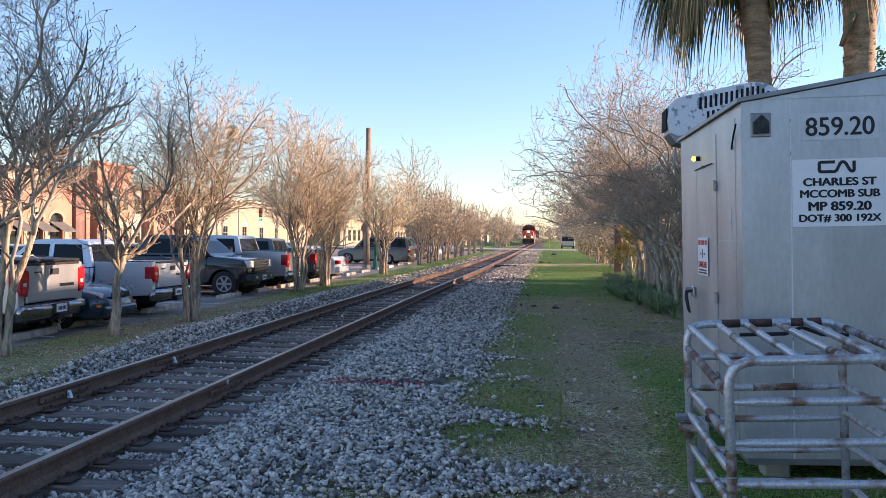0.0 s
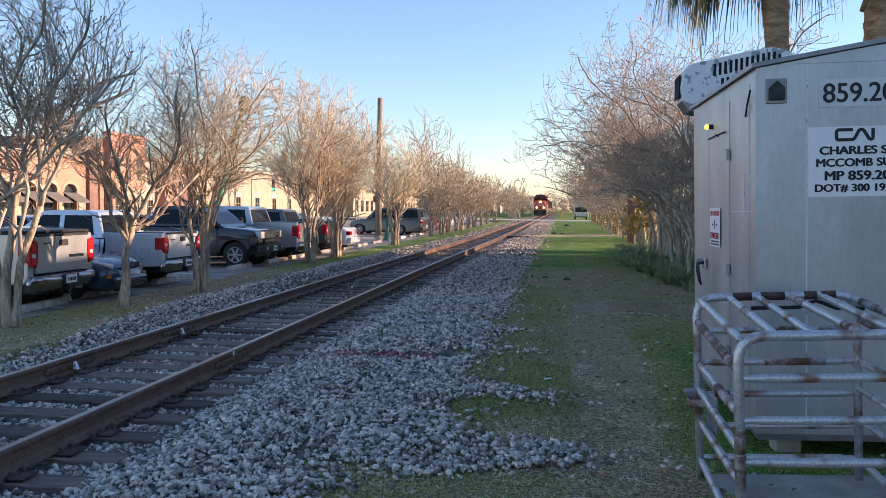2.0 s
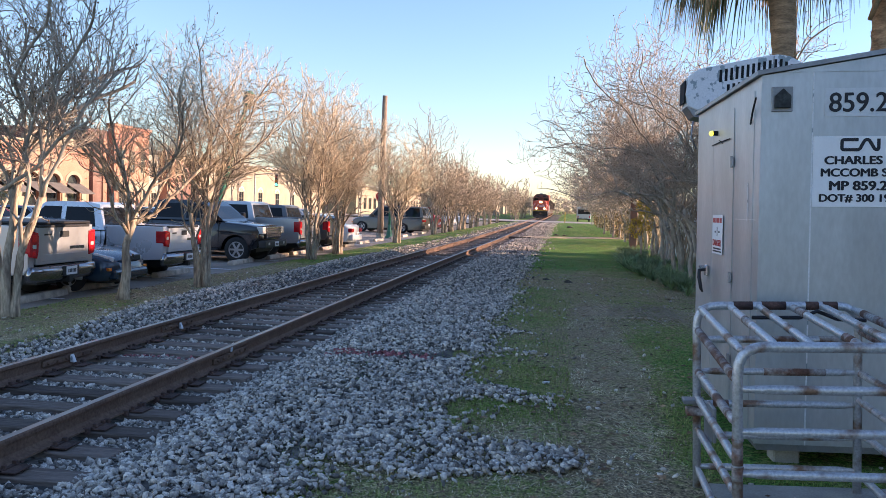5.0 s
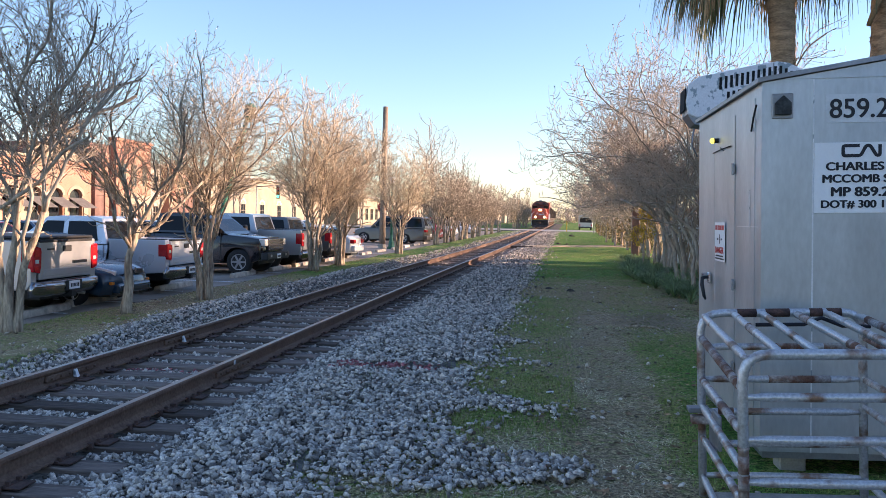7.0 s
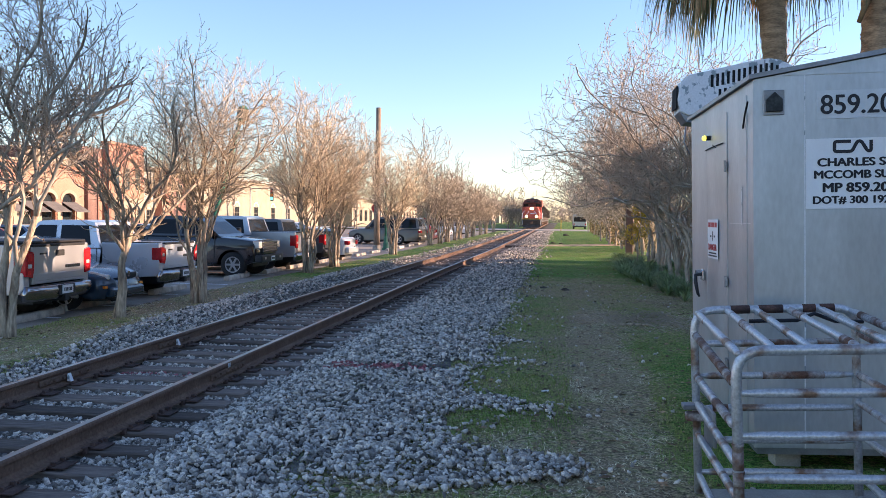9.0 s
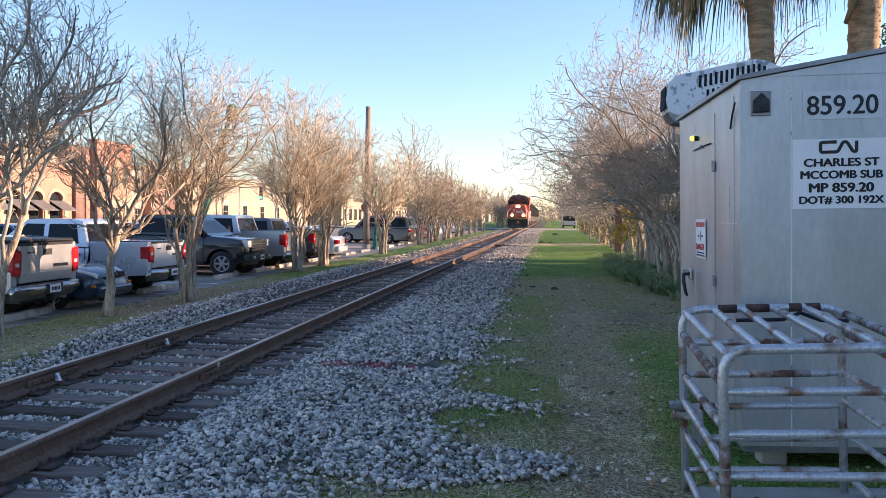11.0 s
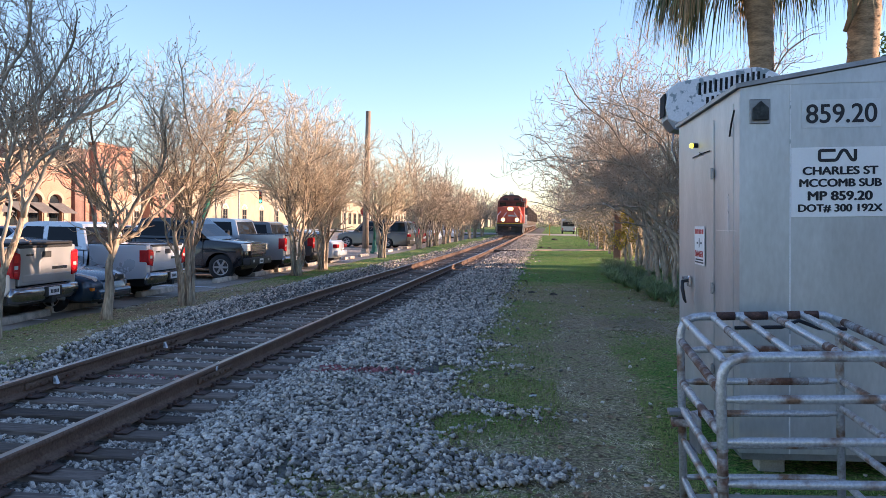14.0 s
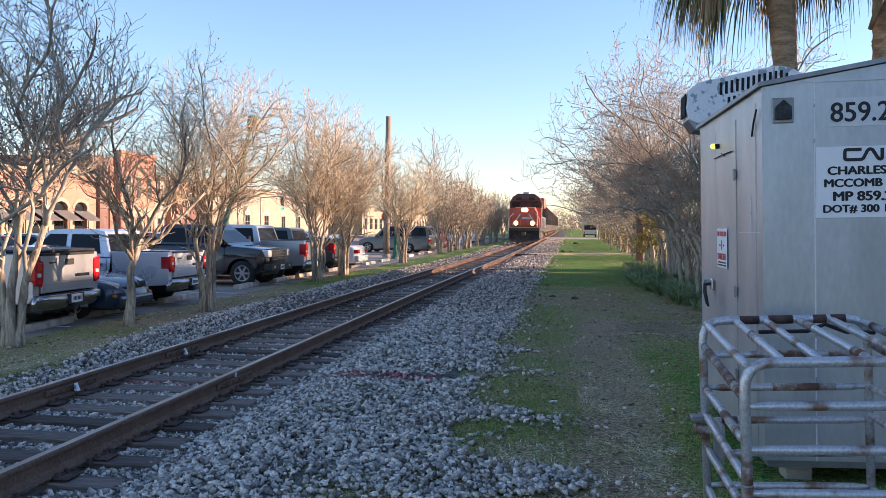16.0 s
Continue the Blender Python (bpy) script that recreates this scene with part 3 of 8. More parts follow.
def build_stones(bed):
    rng = random.Random(21)
    grey, warm, red = [], [], []
    for y0, y1, density, size in ((2.6, 9, 1120, 0.0226), (9, 16, 660, 0.0248), (16, 28, 210, 0.030), (28, 46, 80, 0.037), (46, 72, 24, 0.045), (72, 112, 9, 0.06)):
        for _ in range(int((y1 - y0) * 7.9 * density)):
            y = rng.uniform(y0, y1)
            x = rng.uniform(-7.4, 1.0)
            a, b = edge_left(y), edge_right(y)
            if x < a or x > b:
                d = max(a - x, x - b)
                if rng.random() > (0.22 if x > -3 else 0.07) * math.exp(-d / 0.16):
                    continue
                z = bumpy(x, y)
            else:
                z = bed_z(x, y)
                e = min(x - a, b - x)
                if rng.random() > 0.62 + e / 0.3:
                    continue
                patch = noise.noise((x * 0.9, y * 0.9, 21.0))
                if x > -2.3 and y < 11 and patch > 0.22 and rng.random() < min(1, (patch - 0.2) * 5):
                    continue
            u = x - track_x(y)
            if abs(abs(u) - HALF_GAUGE) < 0.085:
                continue
            on_tie = -1.25 < u < 1.25
            if on_tie:
                ph = ((y + 1.6) / TIE_STEP) % 1.0
                if (ph < 0.25 or ph > 0.75) and rng.random() > 0.03:
                    continue
                z -= 0.012
            s = size * (0.55 + 1.0 * rng.random() ** 1.6)
            row = (x, y, z + s * 0.25 + rng.uniform(0, 0.018), s)
            if abs(y - (9.15 + 0.05 * x)) < 0.17 and -5.0 < x < -1.35 and rng.random() < 0.65 and not (-3.5 < x < -2.6):
                red.append(row)
            elif rng.random() < 0.12:
                warm.append(row)
            else:
                grey.append(row)
    near = sorted((r for r in grey if -2.6 < r[0] < 0.6 and r[1] > 3.6 and r[3] > 0.024), key=lambda r: r[1])[:260]
    near_ids = set(near)
    rest = [r for r in grey if r not in near_ids]
    tagged(scatter_rocks("loose_ballast", [q for q in rest if q[1] < 17], M_STONE, bed, 2), kind="stuff")
    tagged(scatter_rocks("far_ballast", [q for q in rest if q[1] >= 17], M_STONE, bed, 4, FAR_ROCKS), kind="stuff")
    tagged(scatter_rocks("pale_ballast", warm, M_STONE_WARM, bed, 3), "pale tan stones among the ballast", kind="stuff")
    tagged(scatter_rocks("marked_ballast", red, M_STONE_RED, bed, 5), "stones sprayed with faded red paint", kind="stuff")
    meshes = [mesh_of("stone", rv, rf, M_STONE) for rv, rf in ROCKS]
    for i, (x, y, z, s) in enumerate(near):
        ob = new("stone", meshes[i % len(meshes)])
        ob.parent = bed
        ob.matrix_basis = pose(x, y, z, rng.uniform(-22, 22), rng.uniform(-22, 22), rng.uniform(0, 360)) @ Matrix.Scale(s, 4)


def build_lot():
    """The parking lot: asphalt, a kerb edge, painted lines and wheel stops."""
    z = -0.202
    verts = []
    ys = np.arange(-10, 121, 2.0)
    for y in ys:
        e = -8.75 + 0.08 * noise.noise((y * 0.5, 1, 1))
        verts += [(-62, y, z), (e, y, z), (e + 0.05, y, z - 0.06)]
    faces = [(3 * j + i, 3 * j + i + 1, 3 * j + i + 4, 3 * j + i + 3) for j in range(len(ys) - 1) for i in (0, 1)]
    lot = new("parking_lot", mesh_of("parking_lot", verts, faces, M_ASPHALT))
    tagged(lot, "worn grey asphalt parking lot", "parking lot", kind="structure")
    for y in (10.9, 13.75, 15.8, 18.4, 21.4, 25.2, 28.0, 30.9, 34.5, 37.4, 40.3):
        bm = box(-13.6, -9.0, y - 0.05, y + 0.05, z + 0.004, z + 0.008)
        part("bay_line", bm, M_WORN_WHITE, lot, "worn white painted bay line")
    return lot


def wheel_stop_bm():
    prof = [(-0.09, 0), (0.09, 0), (0.075, 0.10), (0.055, 0.13), (-0.055, 0.13), (-0.075, 0.10)]
    bm = prism(prof, -0.9, 0.9, 0.008)
    return bm


def build_wheel_stops():
    ob = part("wheel_stop", wheel_stop_bm(), M_PALE)
    tagged(ob, "pale concrete wheel stop on the asphalt edge", "wheel stop", "wheel stops along the lot")
    ob.matrix_basis = pose(-9.35, 13.5, -0.202, 0, 0, 4)
    for i, y in enumerate((15.6, 19.1, 23.6, 26.7, 29.2, 32.8, 36.0, 39.0, 42.5, 46, 49.5, 53, 56.5)):
        copy_thing(ob, pose(-9.55 - 0.03 * (i % 3), y, -0.202, 0, 0, (-2, 1, 2, -1)[i % 4]))


build_ground()
BED = build_ballast()
build_track()
build_lot()
build_wheel_stops()

# ---- the signal cabin ----
CX0, CX1, CY0, CY1, CZ0, CZ1 = 1.347, 3.75, 5.905, 8.25, 0.17, 2.722
RIDGE = 2.912


def text_mesh(body, size, depth=0.0008, bold=0.0, squeeze=1.0):
    cu = bpy.data.curves.new("lettering", "FONT")
    cu.body, cu.size, cu.extrude, cu.offset = body, size, depth, bold
    cu.align_x, cu.align_y = "CENTER", "CENTER"
    ob = bpy.data.objects.new("lettering", cu)
    scene.collection.objects.link(ob)
    bpy.context.view_layer.update()
    me = bpy.data.meshes.new_from_object(ob.evaluated_get(bpy.context.evaluated_depsgraph_get()))
    bpy.data.objects.remove(ob)
    me.transform(Matrix.Diagonal((squeeze, 1, 1, 1)))
    return me


def lettering(body, width, height, x, z, y, parent, mat=None, facing=0, bold=0.003):
    """Raised letters fitted to a width and a height, upright, facing -y (0) or -x (90)."""
    me = text_mesh(body, 0.1)
    if bold:
        bm = bmesh.new()
        for dx, dy in ((-bold, 0), (bold, 0), (0, -bold * 0.6), (0, bold * 0.6)):
            k = len(bm.verts)
            bm.from_mesh(me)
            bm.verts.ensure_lookup_table()
            bmesh.ops.translate(bm, verts=bm.verts[k:], vec=(dx, dy, 0.00005 * (k > 0) * dx / bold))
        bm.to_mesh(me)
        bm.free()
    xs = [v.co.x for v in me.vertices]
    ys = [v.co.y for v in me.vertices]
    w, h = max(xs) - min(xs), max(ys) - min(ys)
    cx, cy = (max(xs) + min(xs)) / 2, (max(ys) + min(ys)) / 2
    me.transform(Matrix.Diagonal((width / w, height / h, 1, 1)) @ Matrix.Translation((-cx, -cy, 0)))
    me.materials.clear()
    me.materials.append(mat or M_BLACK)
    ob = part("lettering", me, None, parent)
    ob.matrix_basis = pose(x, y, z, 90, 0, 0) if not facing else pose(x, y, z, 90, 0, -90)
    return ob


def build_cabin():
    cabin = thing("signal_cabin", "brushed aluminium railway signal cabin with a low gable roof", "signal cabin", at=pose(2.0, CY0, 1.7, 0, 0, 0.98) @ pose(0, 0, 0, 0, -1.75, 0) @ pose(-2.0, -CY0, -1.7))
    ax, bx = CX0, CX1
    mid = (ax + bx) / 2
    bm = prism([(ax, CZ0), (bx, CZ0), (bx, CZ1), (mid, RIDGE), (ax, CZ1)], CY0, CY1)
    part("body", bm, M_ALU, cabin)
    # roof sheet with overhang
    o = 0.035
    k = (RIDGE - CZ1) / (mid - ax)
    prof = [(ax - o, CZ1 - o * k + 0.006), (mid, RIDGE + 0.006), (bx + o, CZ1 - o * k + 0.006), (bx + o, CZ1 - o * k + 0.036), (mid, RIDGE + 0.04), (ax - o, CZ1 - o * k + 0.036)]
    part("roof", prism(prof, CY0 - 0.03, CY1 + 0.03), M_ALU_DARK, cabin, "grey sheet roof with a folded edge")
    # fascia strip under the roof and upright seams on the front
    part("fascia", prism([(ax + 0.13, 2.741), (bx - 0.13, 2.741), (mid, RIDGE - 0.003)], CY0 - 0.005, CY0 + 0.001), M_ALU, cabin)
    for x in (1.683, 2.53, 3.39):
        part("seam", box(x - 0.004, x + 0.004, CY0 - 0.005, CY0 + 0.001, CZ0, 2.738), M_WORN_WHITE, cabin, "thin pale sealed seam")
    part("corner_trim", box(ax - 0.004, ax + 0.006, CY0 - 0.004, CY0 + 0.02, CZ0, CZ1 - 0.06), M_ALU, cabin)
    part("skirt", box(ax + 0.02, bx - 0.02, CY0 + 0.02, CY1 - 0.02, CZ0 - 0.05, CZ0 + 0.0), M_ALU_DARK, cabin)
    for x in (ax + 0.25, bx - 0.25):
        for y in (CY0 + 0.2, CY1 - 0.2):
            part("leg", box(x - 0.09, x + 0.09, y - 0.09, y + 0.09, -0.05, CZ0 - 0.05, 0.01), M_CONCRETE, cabin, "short concrete foot")
    # vent
    vx, vz = 1.479, 2.559
    vent = part("vent", box(vx - 0.07, vx + 0.07, CY0 - 0.012, CY0, vz - 0.085, vz + 0.085, 0.004), M_ALU_DARK, cabin, "small square vent with a pentagon hood")
    bm = prism([(-0.052, -0.062), (0.052, -0.062), (0.052, 0.02), (0.0, 0.07), (-0.052, 0.02)], -0.03, 0, 0.004)
    hood = part("hood", bm, M_VENT, vent)
    hood.location = (vx, CY0 - 0.012, vz)
    # number board
    num = part("number_board", box(1.758, 2.278, CY0 - 0.004, CY0, 2.438, 2.630), M_NUMPLATE, cabin, "dull grey board with black milepost numbers")
    lettering("859.20", 0.467, 0.132, 2.019, 2.534, CY0 - 0.0062, num, bold=0.0016)
    # large white sign
    sign = part("sign", box(1.690, 2.335, CY0 - 0.006, CY0, 1.825, 2.304, 0.001), M_WHITE, cabin, "white crossing identification sign with black letters")
    y = CY0 - 0.0082
    lettering("CHARLES ST", 0.498, 0.058, 2.012, 2.1425, y, sign, bold=0.0045)
    lettering("MCCOMB SUB", 0.543, 0.057, 2.0125, 2.059, y, sign, bold=0.0045)
    lettering("MP 859.20", 0.428, 0.066, 2.011, 1.970, y, sign, bold=0.0045)
    lettering("DOT# 300 192X", 0.558, 0.059, 2.012, 1.8835, y, sign, bold=0.0045)
    build_mark(sign, 1.9925, 2.247, y)
    # the door side, facing the track
    x = ax - 0.003
    door = part("door", box(x - 0.002, x + 0.003, CY0 + 0.805, CY1 - 0.28, CZ0 + 0.03, CZ1 - 0.13), M_ALU, cabin)
    part("door_edge", box(x - 0.0035, x + 0.001, CY0 + 0.797, CY0 + 0.804, CZ0 + 0.02, CZ1 - 0.12), M_ALU, door)
    part("side_trim", box(x - 0.0035, x + 0.002, CY0 + 0.175, CY0 + 0.179, CZ0, CZ1 - 0.08), M_ALU, cabin)
    part("side_trim", box(x - 0.0035, x + 0.002, 7.485, 7.50, CZ0, CZ1 - 0.13), M_ALU, door)
    for z in (0.62, 1.27, 2.18):
        bm = box(x - 0.016, x - 0.002, CY0 + 0.775, CY0 + 0.825, z - 0.035, z + 0.035, 0.003)
        add_cyl(bm, 0.010, 0.09, pose(x - 0.018, CY0 + 0.795, z), 10)
        part("hinge", bm, M_ALU_DARK, door, "steel hinge")
    bm = box(x - 0.035, x - 0.012, 7.56, 7.66, 1.21, 1.31, 0.008)
    add_cyl(bm, 0.022, 0.07, pose(x - 0.05, 7.61, 1.285, 0, 90, 0), 10)
    part("lock_plate", bm, M_CHROME, door, "chrome lock plate")
    tube("handle", [([(x - 0.03, 7.60, 1.27), (x - 0.085, 7.60, 1.26), (x - 0.09, 7.575, 1.2), (x - 0.075, 7.56, 1.1), (x - 0.06, 7.57, 1.07)], [0.016, 0.018, 0.018, 0.015, 0.009])], M_BLACK, door, 8, "curved black lever handle")
    dsign = part("danger_sign", box(x - 0.0155, x - 0.0125, 7.0, 7.40, 1.43, 1.76, 0.0006), M_WHITE, door, "white danger notice with red lettering")
    for yy0, yy1 in ((7.03, 7.10), (7.12, 7.21), (7.23, 7.28), (7.30, 7.37)):
        part("print_bar", box(x - 0.0172, x - 0.0156, yy0, yy1, 1.695, 1.735), M_RED, dsign)
    lettering("DANGER", 0.33, 0.055, x - 0.018, 1.525, 7.20, dsign, M_RED, facing=90)
    for k, (w, z) in enumerate(((0.30, 1.475), (0.34, 1.452))):
        part("print_bar", box(x - 0.0172, x - 0.0156, 7.20 - w / 2, 7.20 + w / 2, z - 0.006, z + 0.006), M_BLACK, dsign)
    bm = box(x - 0.0172, x - 0.0156, 7.19, 7.21, 1.58, 1.66)
    add_box(bm, x - 0.0172, x - 0.0156, 7.10, 7.15, 1.61, 1.625)
    add_box(bm, x - 0.0172, x - 0.0156, 7.25, 7.30, 1.61, 1.625)
    part("symbol", bm, M_BLACK, dsign)
    # indicator lamp on a bracket
    lamp = part("indicator_lamp", cyl(0.021, 0.04, pose(x - 0.02, 7.33, 2.462, 0, 90, 0), 14), M_DARK, cabin)
    bm = bmesh.new()
    bmesh.ops.create_uvsphere(bm, u_segments=14, v_segments=8, radius=0.023, matrix=pose(x - 0.05, 7.335, 2.462))
    part("lens", bm, M_LAMP_GLOW, lamp, "lit yellow-green lens", smooth=True)
    tube("bracket", [([(x - 0.012, 7.50, 2.368), (x - 0.016, 7.15, 2.372), (x - 0.012, 6.80, 2.370)], 0.005), ([(x, 7.10, 2.355), (x - 0.03, 7.12, 2.385)], 0.004)], M_DARK, cabin, 6, "thin dark bracket")
    tube("gutter_stay", [([(x - 0.005, 6.17, 2.42), (x - 0.02, 6.05, 2.50), (x - 0.02, 5.97, 2.58)], 0.007)], M_DARK, cabin, 6)
    tube("gutter_stay", [([(x, 8.33, 2.4), (x - 0.05, 8.36, 2.52), (x - 0.03, 8.36, 2.68)], 0.008)], M_ALU_DARK, cabin, 6)
    for (ya, yb, za, zb) in ((6.62, 6.28, 1.73, 1.78), (6.27, 5.98, 1.76, 1.73), (6.24, 6.22, 2.0, 1.72)):
        part("scratch", box(x - 0.0024, x - 0.0005, min(ya, yb), max(ya, yb), min(za, zb), max(za, zb) if abs(ya - yb) < 0.05 else min(za, zb) + 0.005), M_WORN_WHITE, cabin)
    return cabin


def build_mark(sign, cx, cz, y):
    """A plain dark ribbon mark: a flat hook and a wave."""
    def stroke(pts, w):
        bm = bmesh.new()
        n = len(pts)
        rows = []
        for i, p in enumerate(pts):
            a, b = Vector(pts[max(i - 1, 0)]), Vector(pts[min(i + 1, n - 1)])
            d = (b - a).normalized()
            nn = Vector((-d.y, d.x)) * w / 2
            rows.append((bm.verts.new((cx + p[0] + nn.x, y, cz + p[1] + nn.y)), bm.verts.new((cx + p[0] - nn.x, y, cz + p[1] - nn.y))))
        for a, b in zip(rows, rows[1:]):
            bm.faces.new((a[0], a[1], b[1], b[0]))
        geo = bmesh.ops.extrude_face_region(bm, geom=bm.faces[:])
        bmesh.ops.translate(bm, verts=[v for v in geo["geom"] if isinstance(v, bmesh.types.BMVert)], vec=(0, 0.0016, 0))
        return bm

    def rounded(pts, r=0.016):
        out = [pts[0]]
        for i in range(1, len(pts) - 1):
            p, a, b = Vector(pts[i]), Vector(pts[i - 1]), Vector(pts[i + 1])
            u, v = (a - p).normalized(), (b - p).normalized()
            s, e = p + u * min(r, (a - p).length / 2), p + v * min(r, (b - p).length / 2)
            for k in range(6):
                t = k / 5
                q = s * (1 - t) ** 2 + p * 2 * t * (1 - t) + e * t * t
                out.append((q.x, q.y))
        out.append(pts[-1])
        return out

    part("mark", stroke(rounded([(-0.012, 0.034), (-0.118, 0.034), (-0.118, -0.034), (-0.005, -0.034), (0.03, 0.034), (0.055, 0.034), (0.095, -0.034), (0.118, -0.034), (0.118, 0.04)]), 0.022), M_BLACK, sign, "dark ribbon-shaped company mark")


def build_cooler():
    """The sun-bleached, slotted cover that leans out over the eave."""
    unit = thing("rooftop_cooler", "chipped white slotted air-conditioner cover above the cabin's eave", "air conditioner")
    y0, y1 = 8.40, 8.80
    lower = [(1.10, 2.92), (1.13, 2.80), (1.22, 2.76), (1.42, 2.80), (1.60, 2.62), (2.10, 2.66), (2.42, 3.08), (2.40, 3.16)]
    upper = [(2.30, 3.24), (2.17, 3.30), (2.05, 3.315), (1.84, 3.285), (1.22, 3.165), (1.13, 3.10)]
    part("housing", prism(lower + upper, y0, y1, 0.012), M_WORN_WHITE, unit)
    part("end_grille", box(1.088, 1.106, y0 + 0.04, y1 - 0.05, 2.84, 3.06, 0.004), M_DARK, unit, "dark end grille")
    part("underside", prism([(1.12, 2.80), (1.20, 2.70), (1.5, 2.66), (1.60, 2.74), (1.22, 2.762)], y0 + 0.02, y1 - 0.02), M_ALU_DARK, unit, "grey sheet-metal base")
    part("bracket", box(1.45, 2.3, CY1 - 0.01, y0 + 0.05, 2.5, 2.7, 0.01), M_ALU_DARK, unit)

    def on_front(x, v):
        lo = 2.80 + (x - 1.2) * 0.20
        hi = 3.165 + (x - 1.22) * 0.185
        return lo + (hi - lo) * v
    for row in range(2):
        for i in range(16):
            x = 1.46 + 0.0565 * i + 0.085 * row
            if x > 2.26:
                continue
            v0, v1 = (0.52, 0.86) if row == 0 else (0.08, 0.42)
            z0, z1 = on_front(x, v0), min(on_front(x, v1), 3.27 - max(0, x - 2.08) * 0.45)
            if z1 - z0 > 0.02:
                part("slot", box(x - 0.0145, x + 0.0145, y0 - 0.004, y0 + 0.002, z0, z1), M_DARK, unit)
    part("cover_seam", box(2.00, 2.012, y0 - 0.006, y0, 2.95, 3.30), M_ALU_DARK, unit)
    unit.matrix_basis = pose(1.76, 0, 0.01) @ Matrix.Diagonal((0.9, 1, 1, 1)) @ pose(-1.76, 0, 0)
    return unit


build_cabin()
build_cooler()

# ---- pipe guard by the cabin ----


def bent(a, c, b, r=0.12, n=6):
    """Points of a rounded corner at c between a and b."""
    a, b, c = Vector(a), Vector(b), Vector(c)
    u, v = (a - c).normalized(), (b - c).normalized()
    s, e = c + u * r, c + v * r
    return [tuple(s * (1 - t) ** 2 + c * 2 * t * (1 - t) + e * t * t) for t in (i / (n - 1) for i in range(n))]


SLOPE = pose(1.3, 4.6, 0.7) @ pose(0, 0, 0, 0, -2.8, 0) @ pose(-1.3, -4.6, -0.7)     # the slab has settled towards the track


def build_guard():
    g = thing("pipe_guard", "rust-streaked galvanised pipe cage standing on a tilted concrete pad", "pipe guard", at=SLOPE)
    R = 0.0255
    fx0, fx1, fy, fz = 0.862, 1.822, 3.99, 1.140
    rx0, rx1, ry, rz = 0.884, 1.843, 5.30, 1.184

    def pipe(name, a, b, r=R * 0.86, rust=(), sides=10, pinched=True):
        """A pipe between two uprights, hammered narrower at its welded ends."""
        a, b = Vector(a), Vector(b)
        e = 0.07 / (b - a).length
        ts = (0.0, e * 0.8, e * 1.5, 0.5, 1 - e * 1.5, 1 - e * 0.8, 1.0) if pinched else (0.0, 0.5, 1.0)
        ob = tube(name, [([a.lerp(b, t) for t in ts], [r * (0.74 if pinched and (t < e or t > 1 - e) else 1.0) for t in ts])], M_PIPE, g, sides)
        for t0, t1 in rust:
            tube("rust_patch", [([a.lerp(b, t0), a.lerp(b, (t0 + t1) / 2), a.lerp(b, t1)], r + 0.0012)], M_PIPE_RUST, ob, sides, "flaking brown rust")
        return ob

    for x0, x1, y, z in ((fx0, fx1, fy, fz), (rx0, rx1, ry, rz)):
        loop = [(x0, y, 0.02)] + bent((x0, y, 0.0), (x0, y, z), (x1, y, z), 0.13) + bent((x0, y, z), (x1, y, z), (x1, y, 0), 0.13) + [(x1, y, 0.02)]
        ob = tube("end_frame", [(loop, R)], M_PIPE, g, 12)
        if y == ry:
            for a, b in ((0.23, 0.35), (0.405, 0.555), (0.675, 0.755), (0.78, 0.87)):
                tube("rust_patch", [([(x0 + a * (x1 - x0), y, z), (x0 + (a + b) / 2 * (x1 - x0), y, z), (x0 + b * (x1 - x0), y, z)], R + 0.001)], M_PIPE_DARK, ob, 12, "dark brown flaking rust")
        else:
            for za, zb in ((0.50, 0.555), (0.575, 0.66)):
                tube("rust_patch", [([(x0, y, za), (x0, y, (za + zb) / 2), (x0, y, zb)], R + 0.0012)], M_PIPE_RUST, ob, 12, "flaking brown rust")
            for zc in (0.56, 0.695):
                part("sleeve", cyl(R + 0.003, 0.012, pose(x0, y, zc), 14), M_PIPE_RUST, ob)
        drop = 0.2025 if y == fy else 0.2035
        for k in range(5):
            zz = z - drop * (k + 1) - (0.008 if y == ry else 0.0)
            rust = {(0, True): ((0.45, 0.66), (0.76, 0.92)), (1, True): ((0.42, 0.8),), (2, True): ((0.1, 0.2),), (3, False): ((0.55, 0.7),)}.get((k, y == ry), ())
            pipe("cross_rail", (x0, y, zz), (x1, y, zz), rust=rust)
    bars = ((0.022, 0.015), (0.203, 0.186), (0.383, 0.36), (0.584, 0.586), (0.775, 0.763), (0.965, 0.955))
    for i, (tr, tf) in enumerate(bars):
        a = (fx0 + tf * (fx1 - fx0), fy, fz - (0.018 if i in (0, 5) else 0.0))
        b = (rx0 + tr * (rx1 - rx0), ry, rz - (0.018 if i in (0, 5) else 0.0))
        pipe("top_bar", a, b, rust=((0.1, 0.85),) if i == 5 else ((0.72, 0.93), (0.1, 0.2)) if i == 3 else ((0.45, 0.6),) if i == 1 else ())
    for x0, x1 in ((fx0, rx0), (fx1, rx1)):
        for k, (za, zb) in enumerate(((0.975, 1.036), (0.765, 0.774), (0.588, 0.602), (0.425, 0.404), (0.13, 0.153))):
            pipe("side_rail", (x0, fy, za), (x1, ry, zb), rust=((0.05, 0.95),) if k == 0 else ((0.1, 0.45), (0.85, 0.95)) if k == 1 else ())
    # iron hook lying across the top and the hasp plates at the side
    tube("hook", [([(1.20, 5.22, 1.12), (1.48, 5.22, 1.12), (1.58, 5.22, 1.16), (1.70, 5.22, 1.11), (1.86, 5.22, 1.105)], 0.012)], M_BLACK, g, 8, "dark bent iron bar")
